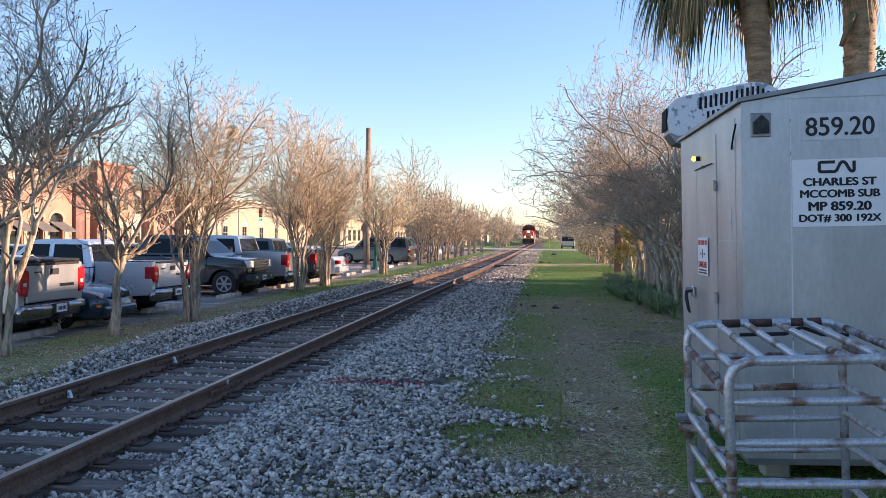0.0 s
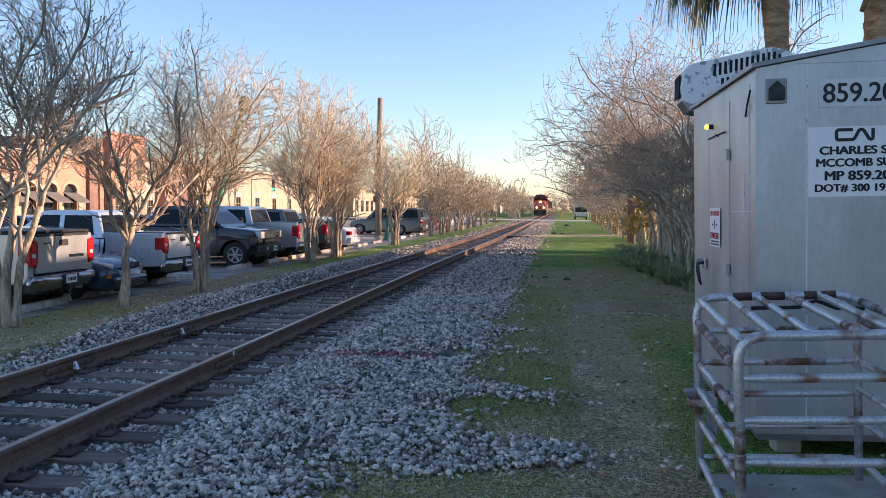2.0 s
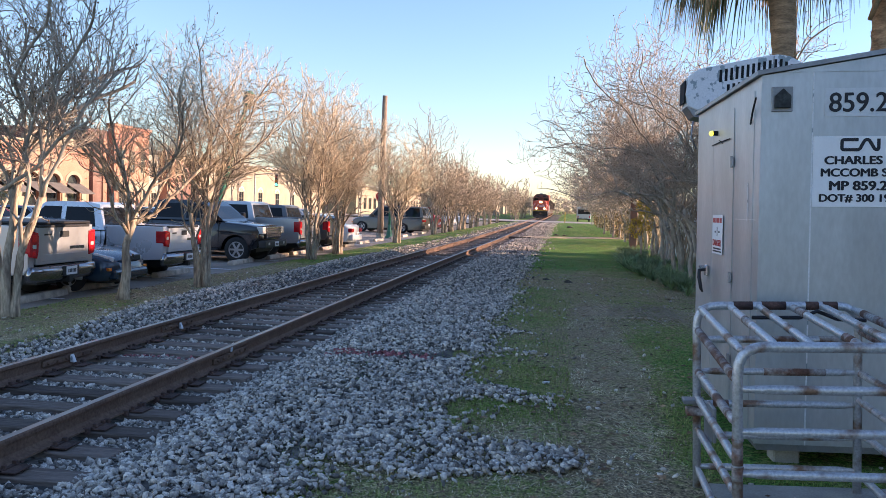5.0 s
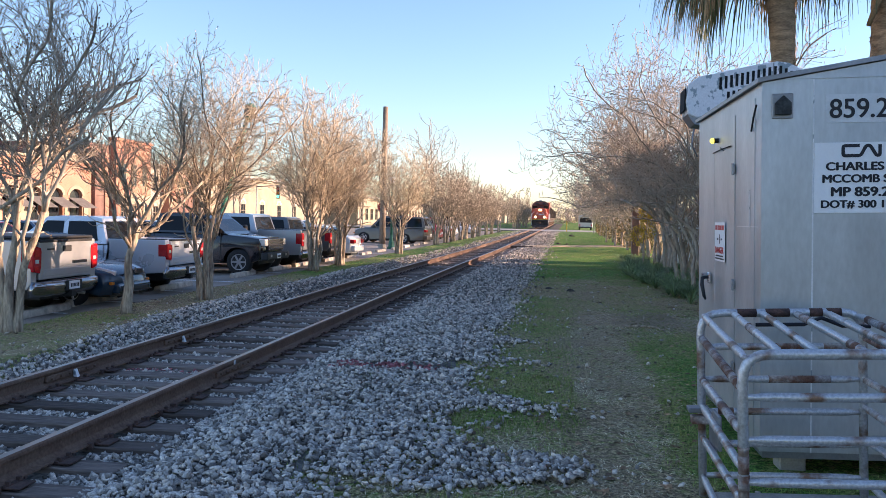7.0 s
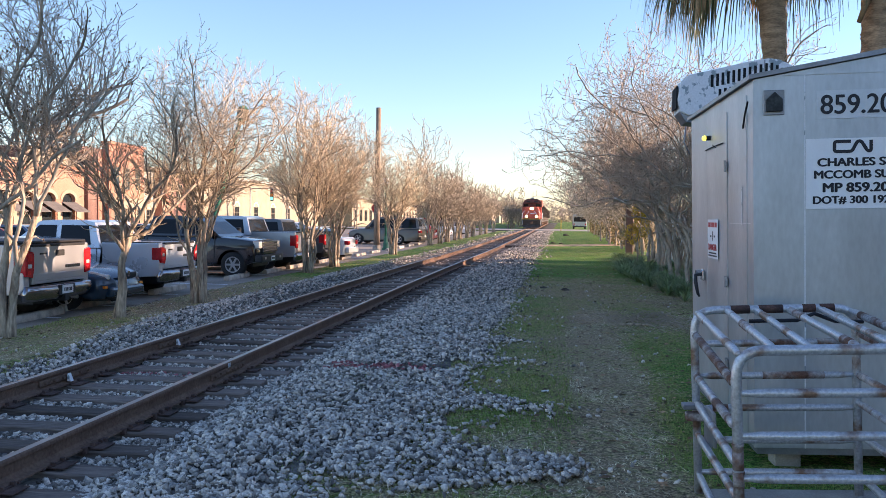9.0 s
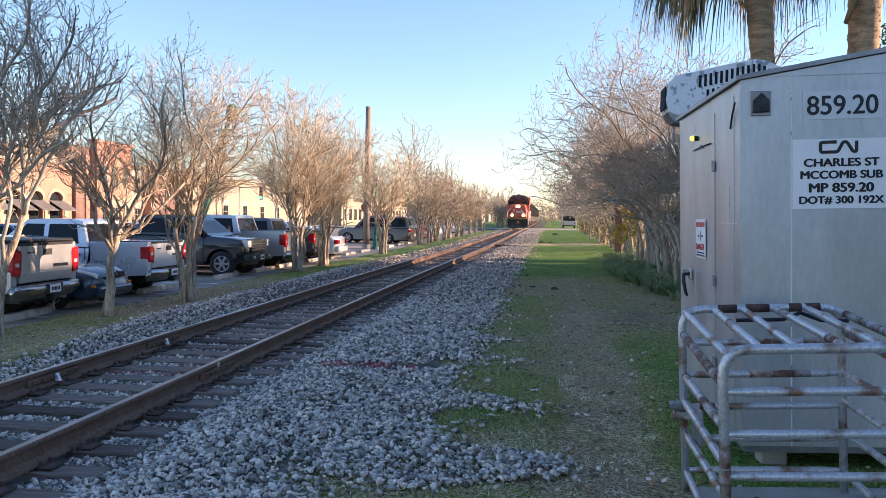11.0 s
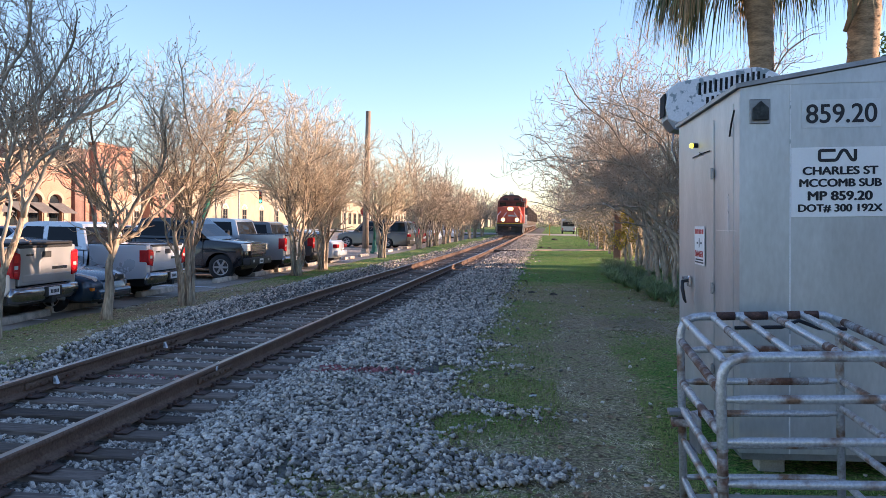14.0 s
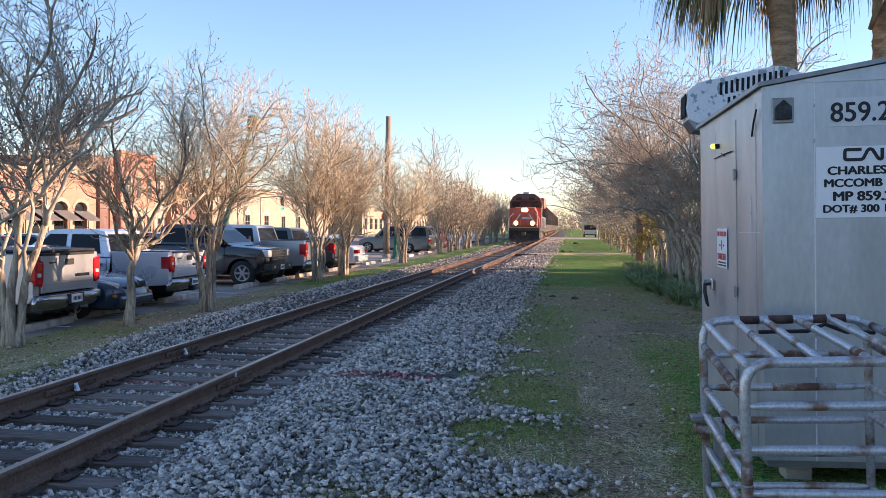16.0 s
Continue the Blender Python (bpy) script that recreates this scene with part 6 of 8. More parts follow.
def build_house():
    """House behind the boundary trees; unseen brick bulk and hipped roof sized to shade grass."""
    h = thing("brick_house", "low brick house behind the boundary trees", "house")
    x0, x1, y0, y1, zt = 8.2, 17.0, -14.0, 33.0, 3.7
    part("wall", box(x0, x1, y0, y1, -0.1, zt), M_BRICK, h)
    bm = bmesh.new()
    o = 0.5
    a = [bm.verts.new(p) for p in ((x0 - o, y0 - o, zt), (x1 + o, y0 - o, zt), (x1 + o, y1 + o, zt), (x0 - o, y1 + o, zt))]
    m = (x0 + x1) / 2
    b = [bm.verts.new((m, y0 + 3.5, zt + 2.55)), bm.verts.new((m, y1 - 3.5, zt + 2.55))]
    for q in ((a[0], a[1], b[0]), (a[1], a[2], b[1], b[0]), (a[2], a[3], b[1]), (a[3], a[0], b[0], b[1]), (a[3], a[2], a[1], a[0])):
        bm.faces.new(q)
    part("roof", bm, M_SHINGLE, h, "dark shingle roof")
    for y in (17, 21, 26, 31):
        w = part("window_frame", box(x0 - 0.05, x0 + 0.05, y - 0.7, y + 0.7, 0.9, 2.3, 0.01), M_WHITE, h)
        part("pane", box(x0 - 0.06, x0 - 0.052, y - 0.6, y + 0.6, 1.0, 2.2), M_GLASS, w)
    shed = thing("white_shed", "small white painted shed wall among the trees", "shed")
    part("wall", box(4.5, 6.4, 33.0, 35.2, -0.05, 2.0, 0.02), M_WHITE, shed)
    part("roof", box(4.4, 6.5, 32.9, 35.3, 2.0, 2.12, 0.02), M_ALU_DARK, shed)
    pier = thing("brick_pier", "weathered red brick gate pier among the trees", "pier")
    part("shaft", box(3.05, 3.35, 37.0, 37.3, -0.05, 2.35, 0.012), M_BRICK_DARK, pier)
    part("cap", box(3.0, 3.4, 36.95, 37.35, 2.35, 2.43, 0.015), M_BRICK_DARK, pier)


build_shops()
build_house()

# ---- street furniture ----


def build_pole():
    p = thing("utility_pole", "weathered wooden utility pole cut off at the top", "utility pole", at=pose(0, 0, -0.09))
    tube("shaft", [([(-10.45, 46.6, -0.2), (-10.45, 46.6, 2), (-10.43, 46.62, 5), (-10.40, 46.6, 8.15)], [0.19, 0.18, 0.165, 0.145])], M_POLE, p, 14)
    part("collar", cyl(0.24, 0.3, pose(-10.45, 46.6, 0.0), 14), M_PALE, p, "pale concrete collar")
    part("bracket", box(-10.65, -10.5, 46.5, 46.6, 6.0, 6.15, 0.01), M_ALU_DARK, p)


def build_lamp():
    p = thing("street_lamp", "green painted cast-iron street lamp post", "street lamp", at=pose(0, 0, -0.09))
    x, y = -9.85, 46.3
    bm = cyl(0.19, 0.5, pose(x, y, 0.1), 12, 0.15)
    add_cyl(bm, 0.24, 0.15, pose(x, y, -0.06), 12)
    add_cyl(bm, 0.13, 0.35, pose(x, y, 0.5), 12, 0.09)
    part("base", bm, M_GREEN, p)
    tube("post", [([(x, y, 0.6), (x, y, 2.2), (x, y, 3.6)], [0.075, 0.065, 0.055])], M_GREEN, p, 12)
    bm = cyl(0.10, 0.12, pose(x, y, 3.62), 12, 0.16)
    add_cyl(bm, 0.19, 0.10, pose(x, y, 4.12), 12, 0.04)
    part("lantern_frame", bm, M_GREEN, p)
    part("globe", cyl(0.15, 0.38, pose(x, y, 3.87), 12, 0.18), M_WORN_WHITE, p, "pale frosted lantern")


def build_leaning_lamp():
    p = thing("street_lamp", "tall green lamp post leaning over, with a tan lantern", "street lamp")
    a, b = Vector((-18.95, 42.0, -0.25)), Vector((-16.95, 42.0, 6.85))
    tube("post", [([a, a.lerp(b, 0.3), a.lerp(b, 0.7), b], [0.17, 0.15, 0.13, 0.11])], M_GREEN, p, 12)
    part("collar", cyl(0.2, 0.14, pose(b.x, b.y, b.z - 0.02, 0, 15, 0), 12, 0.26), M_GREEN, p)
    part("lantern", cyl(0.26, 0.55, pose(b.x + 0.1, b.y, b.z + 0.32, 0, 15, 0), 12, 0.32), M_STUCCO, p, "tan lantern body")
    part("cap", cyl(0.34, 0.16, pose(b.x + 0.2, b.y, b.z + 0.67, 0, 15, 0), 12, 0.06), M_GREEN, p)


def build_signal():
    p = thing("traffic_light", "dark traffic light showing green far across the lot", "traffic light")
    x, y = -37.6, 104.0
    part("pole", cyl(0.09, 5.6, pose(x - 3.0, y, 2.55), 10), M_ALU_DARK, p)
    tube("arm", [([(x - 3.0, y, 5.2), (x - 1.0, y, 5.35), (x + 0.2, y, 5.3)], 0.06)], M_ALU_DARK, p, 8)
    part("housing", box(x - 0.22, x + 0.22, y - 0.12, y + 0.12, 3.65, 5.25, 0.05), M_TRIM, p)
    for i, m in enumerate((M_SIGNAL_GREEN, M_AMBER, M_TAIL)):
        part("lens", cyl(0.17, 0.05, pose(x, y - 0.14, 3.95 + 0.5 * i, 90, 0, 0), 14), m, p)


def sign_post(name, label, x, y, h, r, mat, group=""):
    s = thing(name, label, "sign", group)
    part("post", cyl(0.03, h, pose(x, y, h / 2 - 0.1), 8), M_ALU_DARK, s)
    part("plate", cyl(r, 0.012, pose(x, y - 0.03, h - 0.15, 90, 0, 0) @ pose(0, 0, 0, 0, 0, 22.5), 8), mat, s)


def build_crossing():
    """The street beyond, its kerbs and what stands beside it."""
    road = part("street", box(-43, 70, 118.0, 134.0, -0.06, 0.03), M_CONCRETE)
    tagged(road, "pale concrete street crossing the track", "street", kind="structure")
    v, f = [], []
    for i in range(49):
        x = -2.3 + 0.25 * i
        y = 51.0 + 0.72 * (x + 2.3) + 0.3 * noise.noise((x * 0.5, 3.0, 0))
        for d in (-1.3, -1.15, 0.0, 1.15, 1.3):
            v.append((x, y + d + 0.25 * noise.noise((x, d, 8.0)), bumpy(x, y + d) + (0.045 if abs(d) < 1.2 else -0.06)))
    f = [(5 * i + j, 5 * i + 5 + j, 5 * i + 6 + j, 5 * i + 1 + j) for i in range(48) for j in range(4)]
    walk_way = part("footpath", mesh_of("footpath", v, f, M_STRAWPATH), None)
    tagged(walk_way, "narrow bare dirt footpath across the grass", "path", kind="structure")
    board = part("crossing_plank", box(-3.1, -1.7, 49.2, 49.6, -0.05, 0.09, 0.015), M_TIE)
    tagged(board, "dark timber plank beside the rail", "plank")
    mounds = [(0.22, 19.9, 0.11), (-0.3, 20.4, 0.10), (-0.3, 57.4, 0.2), (0.3, 57.0, 0.15), (0.9, 85.0, 0.3)]
    for i, (x, y, r) in enumerate(mounds):
        bm = bmesh.new()
        bmesh.ops.create_icosphere(bm, subdivisions=2, radius=r)
        for v in bm.verts:
            v.co = Vector((v.co.x, v.co.y * 0.8, max(-0.02, v.co.z) * 0.7)) * (1 + 0.5 * noise.noise(v.co * 7 + Vector((i, 0, 0))))
        ob = part("earth_clod", bm, M_MUD)
        ob.matrix_basis = pose(x, y, -0.01)
        tagged(ob, "low clod of dark damp earth in the grass", "earth", "earth clods on the grass")
    van = thing("parked_trailer", "pale grey box trailer parked beyond the street, toned down for shade", "trailer")
    # silver-grey paint carries the shade that lies on the trailer
    part("body", box(2.62, 5.0, 140, 146, 0.45, 2.5, 0.06), M_CAR["silver"], van)
    part("tail_panel", box(2.8, 4.82, 139.92, 140.01, 1.3, 2.1, 0.02), M_GLASS, van)
    part("bumper", box(2.7, 4.92, 139.8, 140, 0.38, 0.55, 0.02), M_TRIM, van)
    for x in (2.85, 4.77):
        part("wheel", cyl(0.36, 0.25, pose(x, 142.5, 0.36, 0, 90, 0), 14), M_TYRE, van)
        part("tail_lamp", box(x - 0.08, x + 0.08, 139.9, 140.02, 0.7, 1.0, 0.01), M_TAIL, van)
    marker = thing("marker_post", "slim yellow marker post beside the track", "marker post")
    part("post", box(-0.05, 0.05, -0.03, 0.03, 0, 1.6, 0.01), M_YELLOW, marker)
    marker.matrix_basis = pose(0.55, 117, 0)
    sign_post("stop_sign", "red octagonal stop sign on a steel post", -13.5, 60.0, 2.5, 0.38, M_RED)
    rng = random.Random(3)
    for i in range(5):
        w = thing("far_building", "pale low building far beyond the trees", "building", "far buildings")
        y = 190 + 30 * i
        sgn = 1 if i % 2 else -1
        x = sgn * rng.uniform(24, 32)
        part("wall", box(x - 7, x + 7, y, y + 16, -0.1, 4 + i % 3), M_STUCCO, w)
        part("roof", box(x - 7.4, x + 7.4, y - 0.4, y + 16.4, 4 + i % 3, 4.5 + i % 3, 0.1), M_BRICK_DARK, w)
        part("window", box(x - 2, x + 2, y - 0.05, y + 0.02, 1, 2.6), M_GLASS, w)


M_STRAWPATH = material("bare_earth_path", (0.42, 0.32, 0.21), 0.95, vary=0.3, scale=2, grain=0.3, grain_scale=20, bump=0.5)
M_MUD = material("damp_earth", (0.075, 0.06, 0.048), 0.95, vary=0.4, scale=4, grain=0.4, grain_scale=25, bump=0.9)
build_pole()
build_lamp()
build_leaning_lamp()
build_signal()
build_crossing()

# ---- vehicles ----


def arc_notch(cx, r, zb, n=9):
    """Points of a wheel arch from front to rear along the sill."""
    return [(cx + r * math.cos(a), zb + r * math.sin(a)) for a in (math.pi * i / n for i in range(n + 1))]


def shell(profile, half, belt, lean, bevel=0.03, pinch=None):
    """A body drawn across the width; above the belt the sides lean in, and towards the ends they pinch."""
    bm = prism(profile, -half, half)
    for v in bm.verts:
        k = 1.0
        if v.co.z > belt:
            k -= lean * (v.co.z - belt)
        if pinch:
            e = max(0.0, abs(v.co.x) - pinch[0])
            k -= pinch[1] * e
        v.co.y *= k
    if bevel:
        edges = [e for e in bm.edges if e.calc_face_angle(0) > radians(20)]
        bmesh.ops.bevel(bm, geom=edges, offset=bevel, segments=2, affect="EDGES", profile=0.6, clamp_overlap=True)
    return bm


def round_shell(profile, half, belt, lean, corner=0.22, drop=0.06):
    """A car body drawn across the width with a crowned top and rounded plan corners."""
    cuts = (-1.0, -0.985, -0.92, -0.75, -0.4, 0.0, 0.4, 0.75, 0.92, 0.985, 1.0)
    edge = {1.0: 1.0, 0.985: 0.45, 0.92: 0.16, 0.75: 0.06, 0.4: 0.01, 0.0: 0.0}
    reach = max(abs(x) for x, z in profile)
    bm = bmesh.new()
    rings = []
    for c in cuts:
        e = edge[abs(c)]
        ring = []
        for x, z in profile:
            end = float(smooth_step(reach * 0.55, reach, abs(x)))
            xx = x - math.copysign(corner * end * (abs(c) ** 4 * 0.75 + e * 0.25), x)
            k = 1.0 - lean * max(0.0, z - belt) - 0.05 * end
            zz = z - drop * e * float(smooth_step(belt - 0.25, belt, z)) - 0.03 * abs(c) ** 2 * float(smooth_step(belt - 0.1, belt + 0.05, z))
            ring.append(bm.verts.new((xx, c * half * k, zz)))
        rings.append(ring)
    n = len(profile)
    for a, b in zip(rings, rings[1:]):
        for i in range(n):
            bm.faces.new((a[i], a[(i + 1) % n], b[(i + 1) % n], b[i]))
    bm.faces.new(rings[0][::-1])
    bm.faces.new(rings[-1])
    bmesh.ops.recalc_face_normals(bm, faces=bm.faces[:])
    me = bpy.data.meshes.new("body")
    bm.to_mesh(me)
    bm.free()
    me.polygons.foreach_set("use_smooth", [True] * len(me.polygons))
    me.set_sharp_from_angle(angle=radians(38))
    return me


def side_panel(points, half, belt, lean, side, proud=0.006):
    """A flat pane on the leaning flank."""
    bm = bmesh.new()
    rows = []
    for d in (proud, -0.02):
        rows.append([bm.verts.new((x, side * (half * (1 - lean * max(0, z - belt)) + d), z)) for x, z in points])
    bm.faces.new(rows[0])
    bm.faces.new(rows[1][::-1])
    n = len(points)
    for i in range(n):
        bm.faces.new((rows[0][i], rows[1][i], rows[1][(i + 1) % n], rows[0][(i + 1) % n]))
    return bm


def cross_panel(a, b, ha, hb, proud=0.008):
    """A pane across the width between two edges a and b (x, z) with half widths ha, hb."""
    ax, az = a
    bx, bz = b
    d = Vector((bz - az, 0, -(bx - ax))).normalized() * proud
    bm = bmesh.new()
    q = [(ax, -ha, az), (ax, ha, az), (bx, hb, bz), (bx, -hb, bz)]
    top = [bm.verts.new((p[0] + d.x, p[1], p[2] + d.z)) for p in q]
    low = [bm.verts.new((p[0] - d.x * 2, p[1], p[2] - d.z * 2)) for p in q]
    bm.faces.new(top)
    bm.faces.new(low[::-1])
    for i in range(4):
        bm.faces.new((top[i], low[i], low[(i + 1) % 4], top[(i + 1) % 4]))
    return bm


def wheel(parent, x, y, r, width, spokes=6, rim_mat=None):
    s = 1 if y > 0 else -1
    t = part("wheel", bmesh.new(), M_TYRE, parent)
    t.matrix_basis = pose(x, y, r, 90, 0, 0)
    bm = bmesh.new()
    ring = []
    for q, (rr, zz) in enumerate(((r * 0.62, -width / 2), (r * 0.93, -width / 2), (r, -width * 0.32), (r, width * 0.32), (r * 0.93, width / 2), (r * 0.62, width / 2))):
        ring.append([bm.verts.new((rr * math.cos(a), rr * math.sin(a), zz)) for a in (2 * math.pi * i / 28 for i in range(28))])
    for a, b in zip(ring, ring[1:]):
        for i in range(28):
            bm.faces.new((a[i], a[(i + 1) % 28], b[(i + 1) % 28], b[i]))
    part("tyre", bm, M_TYRE, t, smooth=True)
    face = -s * width * 0.42
    bm = bmesh.new()
    add_cyl(bm, r * 0.62, width * 0.5, pose(0, 0, face * 0.3), 24)
    rim_back = part("rim_well", bm, M_TRIM, t)
    bm = bmesh.new()
    add_cyl(bm, r * 0.15, 0.04, pose(0, 0, face), 12)
    for i in range(spokes):
        add_box(bm, r * 0.08, r * 0.62, -r * 0.075, r * 0.075, face - 0.015, face + 0.015, 0.006, pose(0, 0, 0, 0, 0, 360 * i / spokes))
    a = [(r * 0.56, r * 0.64)]
    o1 = [bm.verts.new((r * 0.64 * math.cos(w), r * 0.64 * math.sin(w), face)) for w in (2 * math.pi * i / 28 for i in range(28))]
    o2 = [bm.verts.new((r * 0.55 * math.cos(w), r * 0.55 * math.sin(w), face * 0.95)) for w in (2 * math.pi * i / 28 for i in range(28))]
    for i in range(28):
        bm.faces.new((o1[i], o1[(i + 1) % 28], o2[(i + 1) % 28], o2[i]))
    part("rim", bm, rim_mat or M_RIM, t)


def plate_bars(parent, x, z, s, width=0.32):
    """A number plate with plain bars in place of its characters; s: +1 faces +x."""
    p = part("number_plate", box(x - 0.006, x + 0.006, -width / 2, width / 2, z - 0.075, z + 0.075, 0.002), M_WHITE, parent, "white number plate with plain dark bars")
    bm = bmesh.new()
    for i in range(6):
        add_box(bm, x + s * 0.0065, x + s * 0.009, -0.12 + 0.042 * i, -0.12 + 0.042 * i + 0.028, z - 0.035, z + 0.03)
    part("print_bar", bm, M_BLACK, p)


def finish(v, xs, half, r, width, spokes, rim=None):
    for x in xs:
        for s in (-1, 1):
            wheel(v, x, s * (half - width / 2 - 0.01), r, width, spokes, rim)


def pickup(label, paint, m, L=5.8, W=2.0, H=1.92, r=0.4, wb=3.7, bed_top=1.33, hood=1.20, cab_len=2.45, hood_len=1.75, chrome=True, dark_front=False, tonneau=False, spokes=6, rim=None, rear_logo=True, dark_bumper=False, overhang=0.92, group="vehicles parked by the track"):
    """A crew-cab pickup; its front points to +x."""
    v = thing("pickup_truck", label, "pickup truck", group, at=m)
    half, f, b = W / 2, L / 2, -L / 2
    fw = f - overhang
    rw = fw - wb
    ar = r + 0.09
    mat = M_CAR[paint]
    sill = 0.42
    cab_f = f - hood_len
    cab_b = cab_f - cab_len
    front_half = [(f - 0.06, 0.48), (f, 0.62), (f - 0.01, hood - 0.22), (f - 0.10, hood - 0.05), (f - 0.5, hood), (cab_f, hood + 0.06), (cab_b, hood + 0.06), (cab_b, sill), (fw - ar, sill)]
    front_half += [(x, z) for x, z in arc_notch(fw, ar, r * 0.98)][::-1]
    body = round_shell(front_half, half, 1.0, 0.05, 0.13, 0.05)
    body.materials.append(mat)
    part("body", body, None, v)
    # load bed: sides, floor and headboard
    zb = bed_top
    bed_side = [(cab_b - 0.02, sill + 0.05), (cab_b - 0.02, zb), (b + 0.03, zb), (b + 0.02, 0.62), (b + 0.10, sill + 0.10), (rw - ar, sill + 0.06)] + arc_notch(rw, ar, r * 0.98)[::-1]
    for s in (-1, 1):
        bm = prism(bed_side, 0, 0.16)
        bmesh.ops.translate(bm, verts=bm.verts[:], vec=(0, s * half - (0.16 if s > 0 else 0), 0))
        edges = [e for e in bm.edges if e.calc_face_angle(0) > radians(20)]
        bmesh.ops.bevel(bm, geom=edges, offset=0.02, segments=2, affect="EDGES", profile=0.6)
        part("bed_side", bm, mat, v)
        part("bed_rail", box(b + 0.06, cab_b - 0.04, s * (half - 0.085) - 0.075, s * (half - 0.085) + 0.075, zb - 0.005, zb + 0.018, 0.005), M_TRIM, v)
    part("bed_floor", box(b + 0.1, cab_b, -half + 0.15, half - 0.15, 0.62, 0.72), M_TRIM, v)
    part("bed_front", box(cab_b - 0.08, cab_b - 0.03, -half + 0.15, half - 0.15, 0.62, zb), mat, v)
    if tonneau:
        part("bed_cover", box(b + 0.03, cab_b - 0.05, -half + 0.06, half - 0.06, zb + 0.018, zb + 0.07, 0.02), M_TRIM, v, "black folding bed cover")
    # tailgate
    gate = part("tailgate", box(b - 0.015, b + 0.06, -half + 0.19, half - 0.19, 0.68, zb, 0.02, segments=2), mat, v)
    part("gate_inset", box(b - 0.022, b - 0.01, -half + 0.28, half - 0.28, 0.74, 0.86, 0.006), mat, gate)
    part("spoiler_lip", box(b - 0.03, b + 0.05, -half + 0.19, half - 0.19, zb - 0.035, zb + 0.012, 0.008), M_TRIM, gate)
    part("gate_handle", box(b - 0.03, b - 0.01, -0.13, 0.13, zb - 0.21, zb - 0.10, 0.008), M_TRIM, gate, "black tailgate handle")
    if rear_logo:
        part("badge", box(b - 0.021, b - 0.012, -0.62, -0.16, 0.93, 0.985), M_CHROME, gate)
        part("badge", box(b - 0.021, b - 0.012, 0.38, 0.58, zb - 0.17, zb - 0.14), M_TRIM, gate)
    for s in (-1, 1):
        top_z, low_z = zb - 0.09, 0.80
        outer, inner = half + 0.006, half - 0.205
        face = [(inner + 0.045, low_z), (outer - 0.02, low_z + 0.03), (outer, low_z + 0.12), (outer, top_z - 0.02), (outer - 0.05, top_z), (inner + 0.02, top_z - 0.035), (inner, top_z - 0.10), (inner + 0.01, low_z + 0.12)]
        bm = bmesh.new()
        layers = [[bm.verts.new((b + dx, s * (y - q), z)) for y, z in face] for dx, q in ((-0.028, 0.014), (-0.015, 0.0), (0.20, 0.0))]
        bm.faces.new(layers[0])
        bm.faces.new(layers[-1][::-1])
        for la, lb in zip(layers, layers[1:]):
            for i in range(len(face)):
                bm.faces.new((la[i], lb[i], lb[(i + 1) % len(face)], la[(i + 1) % len(face)]))
        bmesh.ops.recalc_face_normals(bm, faces=bm.faces[:])
        lamp = part("tail_lamp", bm, M_TAIL, v, "glossy red tail lamp with a clear reverse lens")
        yc = s * (half - 0.10)
        part("reverse_lens", box(b - 0.034, b + 0.02, yc - 0.055, yc + 0.055, 0.965, 1.045, 0.012), M_LENS, lamp, "clear reverse lens")
        part("lamp_lens", box(b - 0.032, b + 0.02, yc - 0.07, yc + 0.07, 1.075, top_z - 0.05, 0.014), M_TAIL_BRIGHT, lamp)
        part("lamp_lens", box(b - 0.032, b + 0.02, yc - 0.045, yc + 0.06, low_z + 0.045, 0.94, 0.014), M_TAIL_BRIGHT, lamp)
    bmp = M_TRIM if dark_bumper else M_BUMPER
    prof = [(b + 0.06, 0.40), (b - 0.05, 0.385), (b - 0.10, 0.42), (b - 0.145, 0.50), (b - 0.155, 0.56), (b - 0.14, 0.635), (b - 0.10, 0.655), (b + 0.06, 0.655)]
    bumper = bmesh.new()
    cuts = [-1.0, -0.97, -0.85, -0.5, 0.0, 0.5, 0.85, 0.97, 1.0]
    rings = []
    for c in cuts:
        wrap = 0.10 * max(0.0, abs(c) - 0.8) / 0.2
        rings.append([bumper.verts.new((x + wrap * (1.0 if x < b else 0.3), c * (half - 0.005), z)) for x, z in prof])
    for ra, rb in zip(rings, rings[1:]):
        for i in range(len(prof)):
            bumper.faces.new((ra[i], rb[i], rb[(i + 1) % len(prof)], ra[(i + 1) % len(prof)]))
    bumper.faces.new(rings[0])
    bumper.faces.new(rings[-1][::-1])
    bmesh.ops.recalc_face_normals(bumper, faces=bumper.faces[:])
    bumper = part("rear_bumper", bumper, bmp, v, "curved chrome step bumper" if not dark_bumper else "dark step bumper", smooth=True)
    part("step_pad", box(b - 0.11, b + 0.0, -0.55, 0.55, 0.652, 0.664, 0.004), M_TRIM, bumper)
    part("plate_recess", box(b - 0.165, b - 0.14, -0.24, 0.24, 0.46, 0.645, 0.008), M_TRIM, bumper)
    plate_bars(bumper, b - 0.170, 0.555, -1)
    part("hitch", box(b - 0.16, b + 0.2, -0.06, 0.06, 0.34, 0.46, 0.01), M_TRIM, v)
    tube("exhaust", [([(b + 0.9, -half + 0.45, 0.38), (b - 0.02, -half + 0.42, 0.36)], 0.04)], M_RIM, v, 10)
    part("chassis", box(b + 0.1, f - 0.3, -half + 0.35, half - 0.35, 0.32, 0.62), M_TRIM, v)
    # cab
    belt = hood + 0.06
    lean = 0.24
    ch = half * (1 - 0.05 * (belt - 0.9)) - 0.015
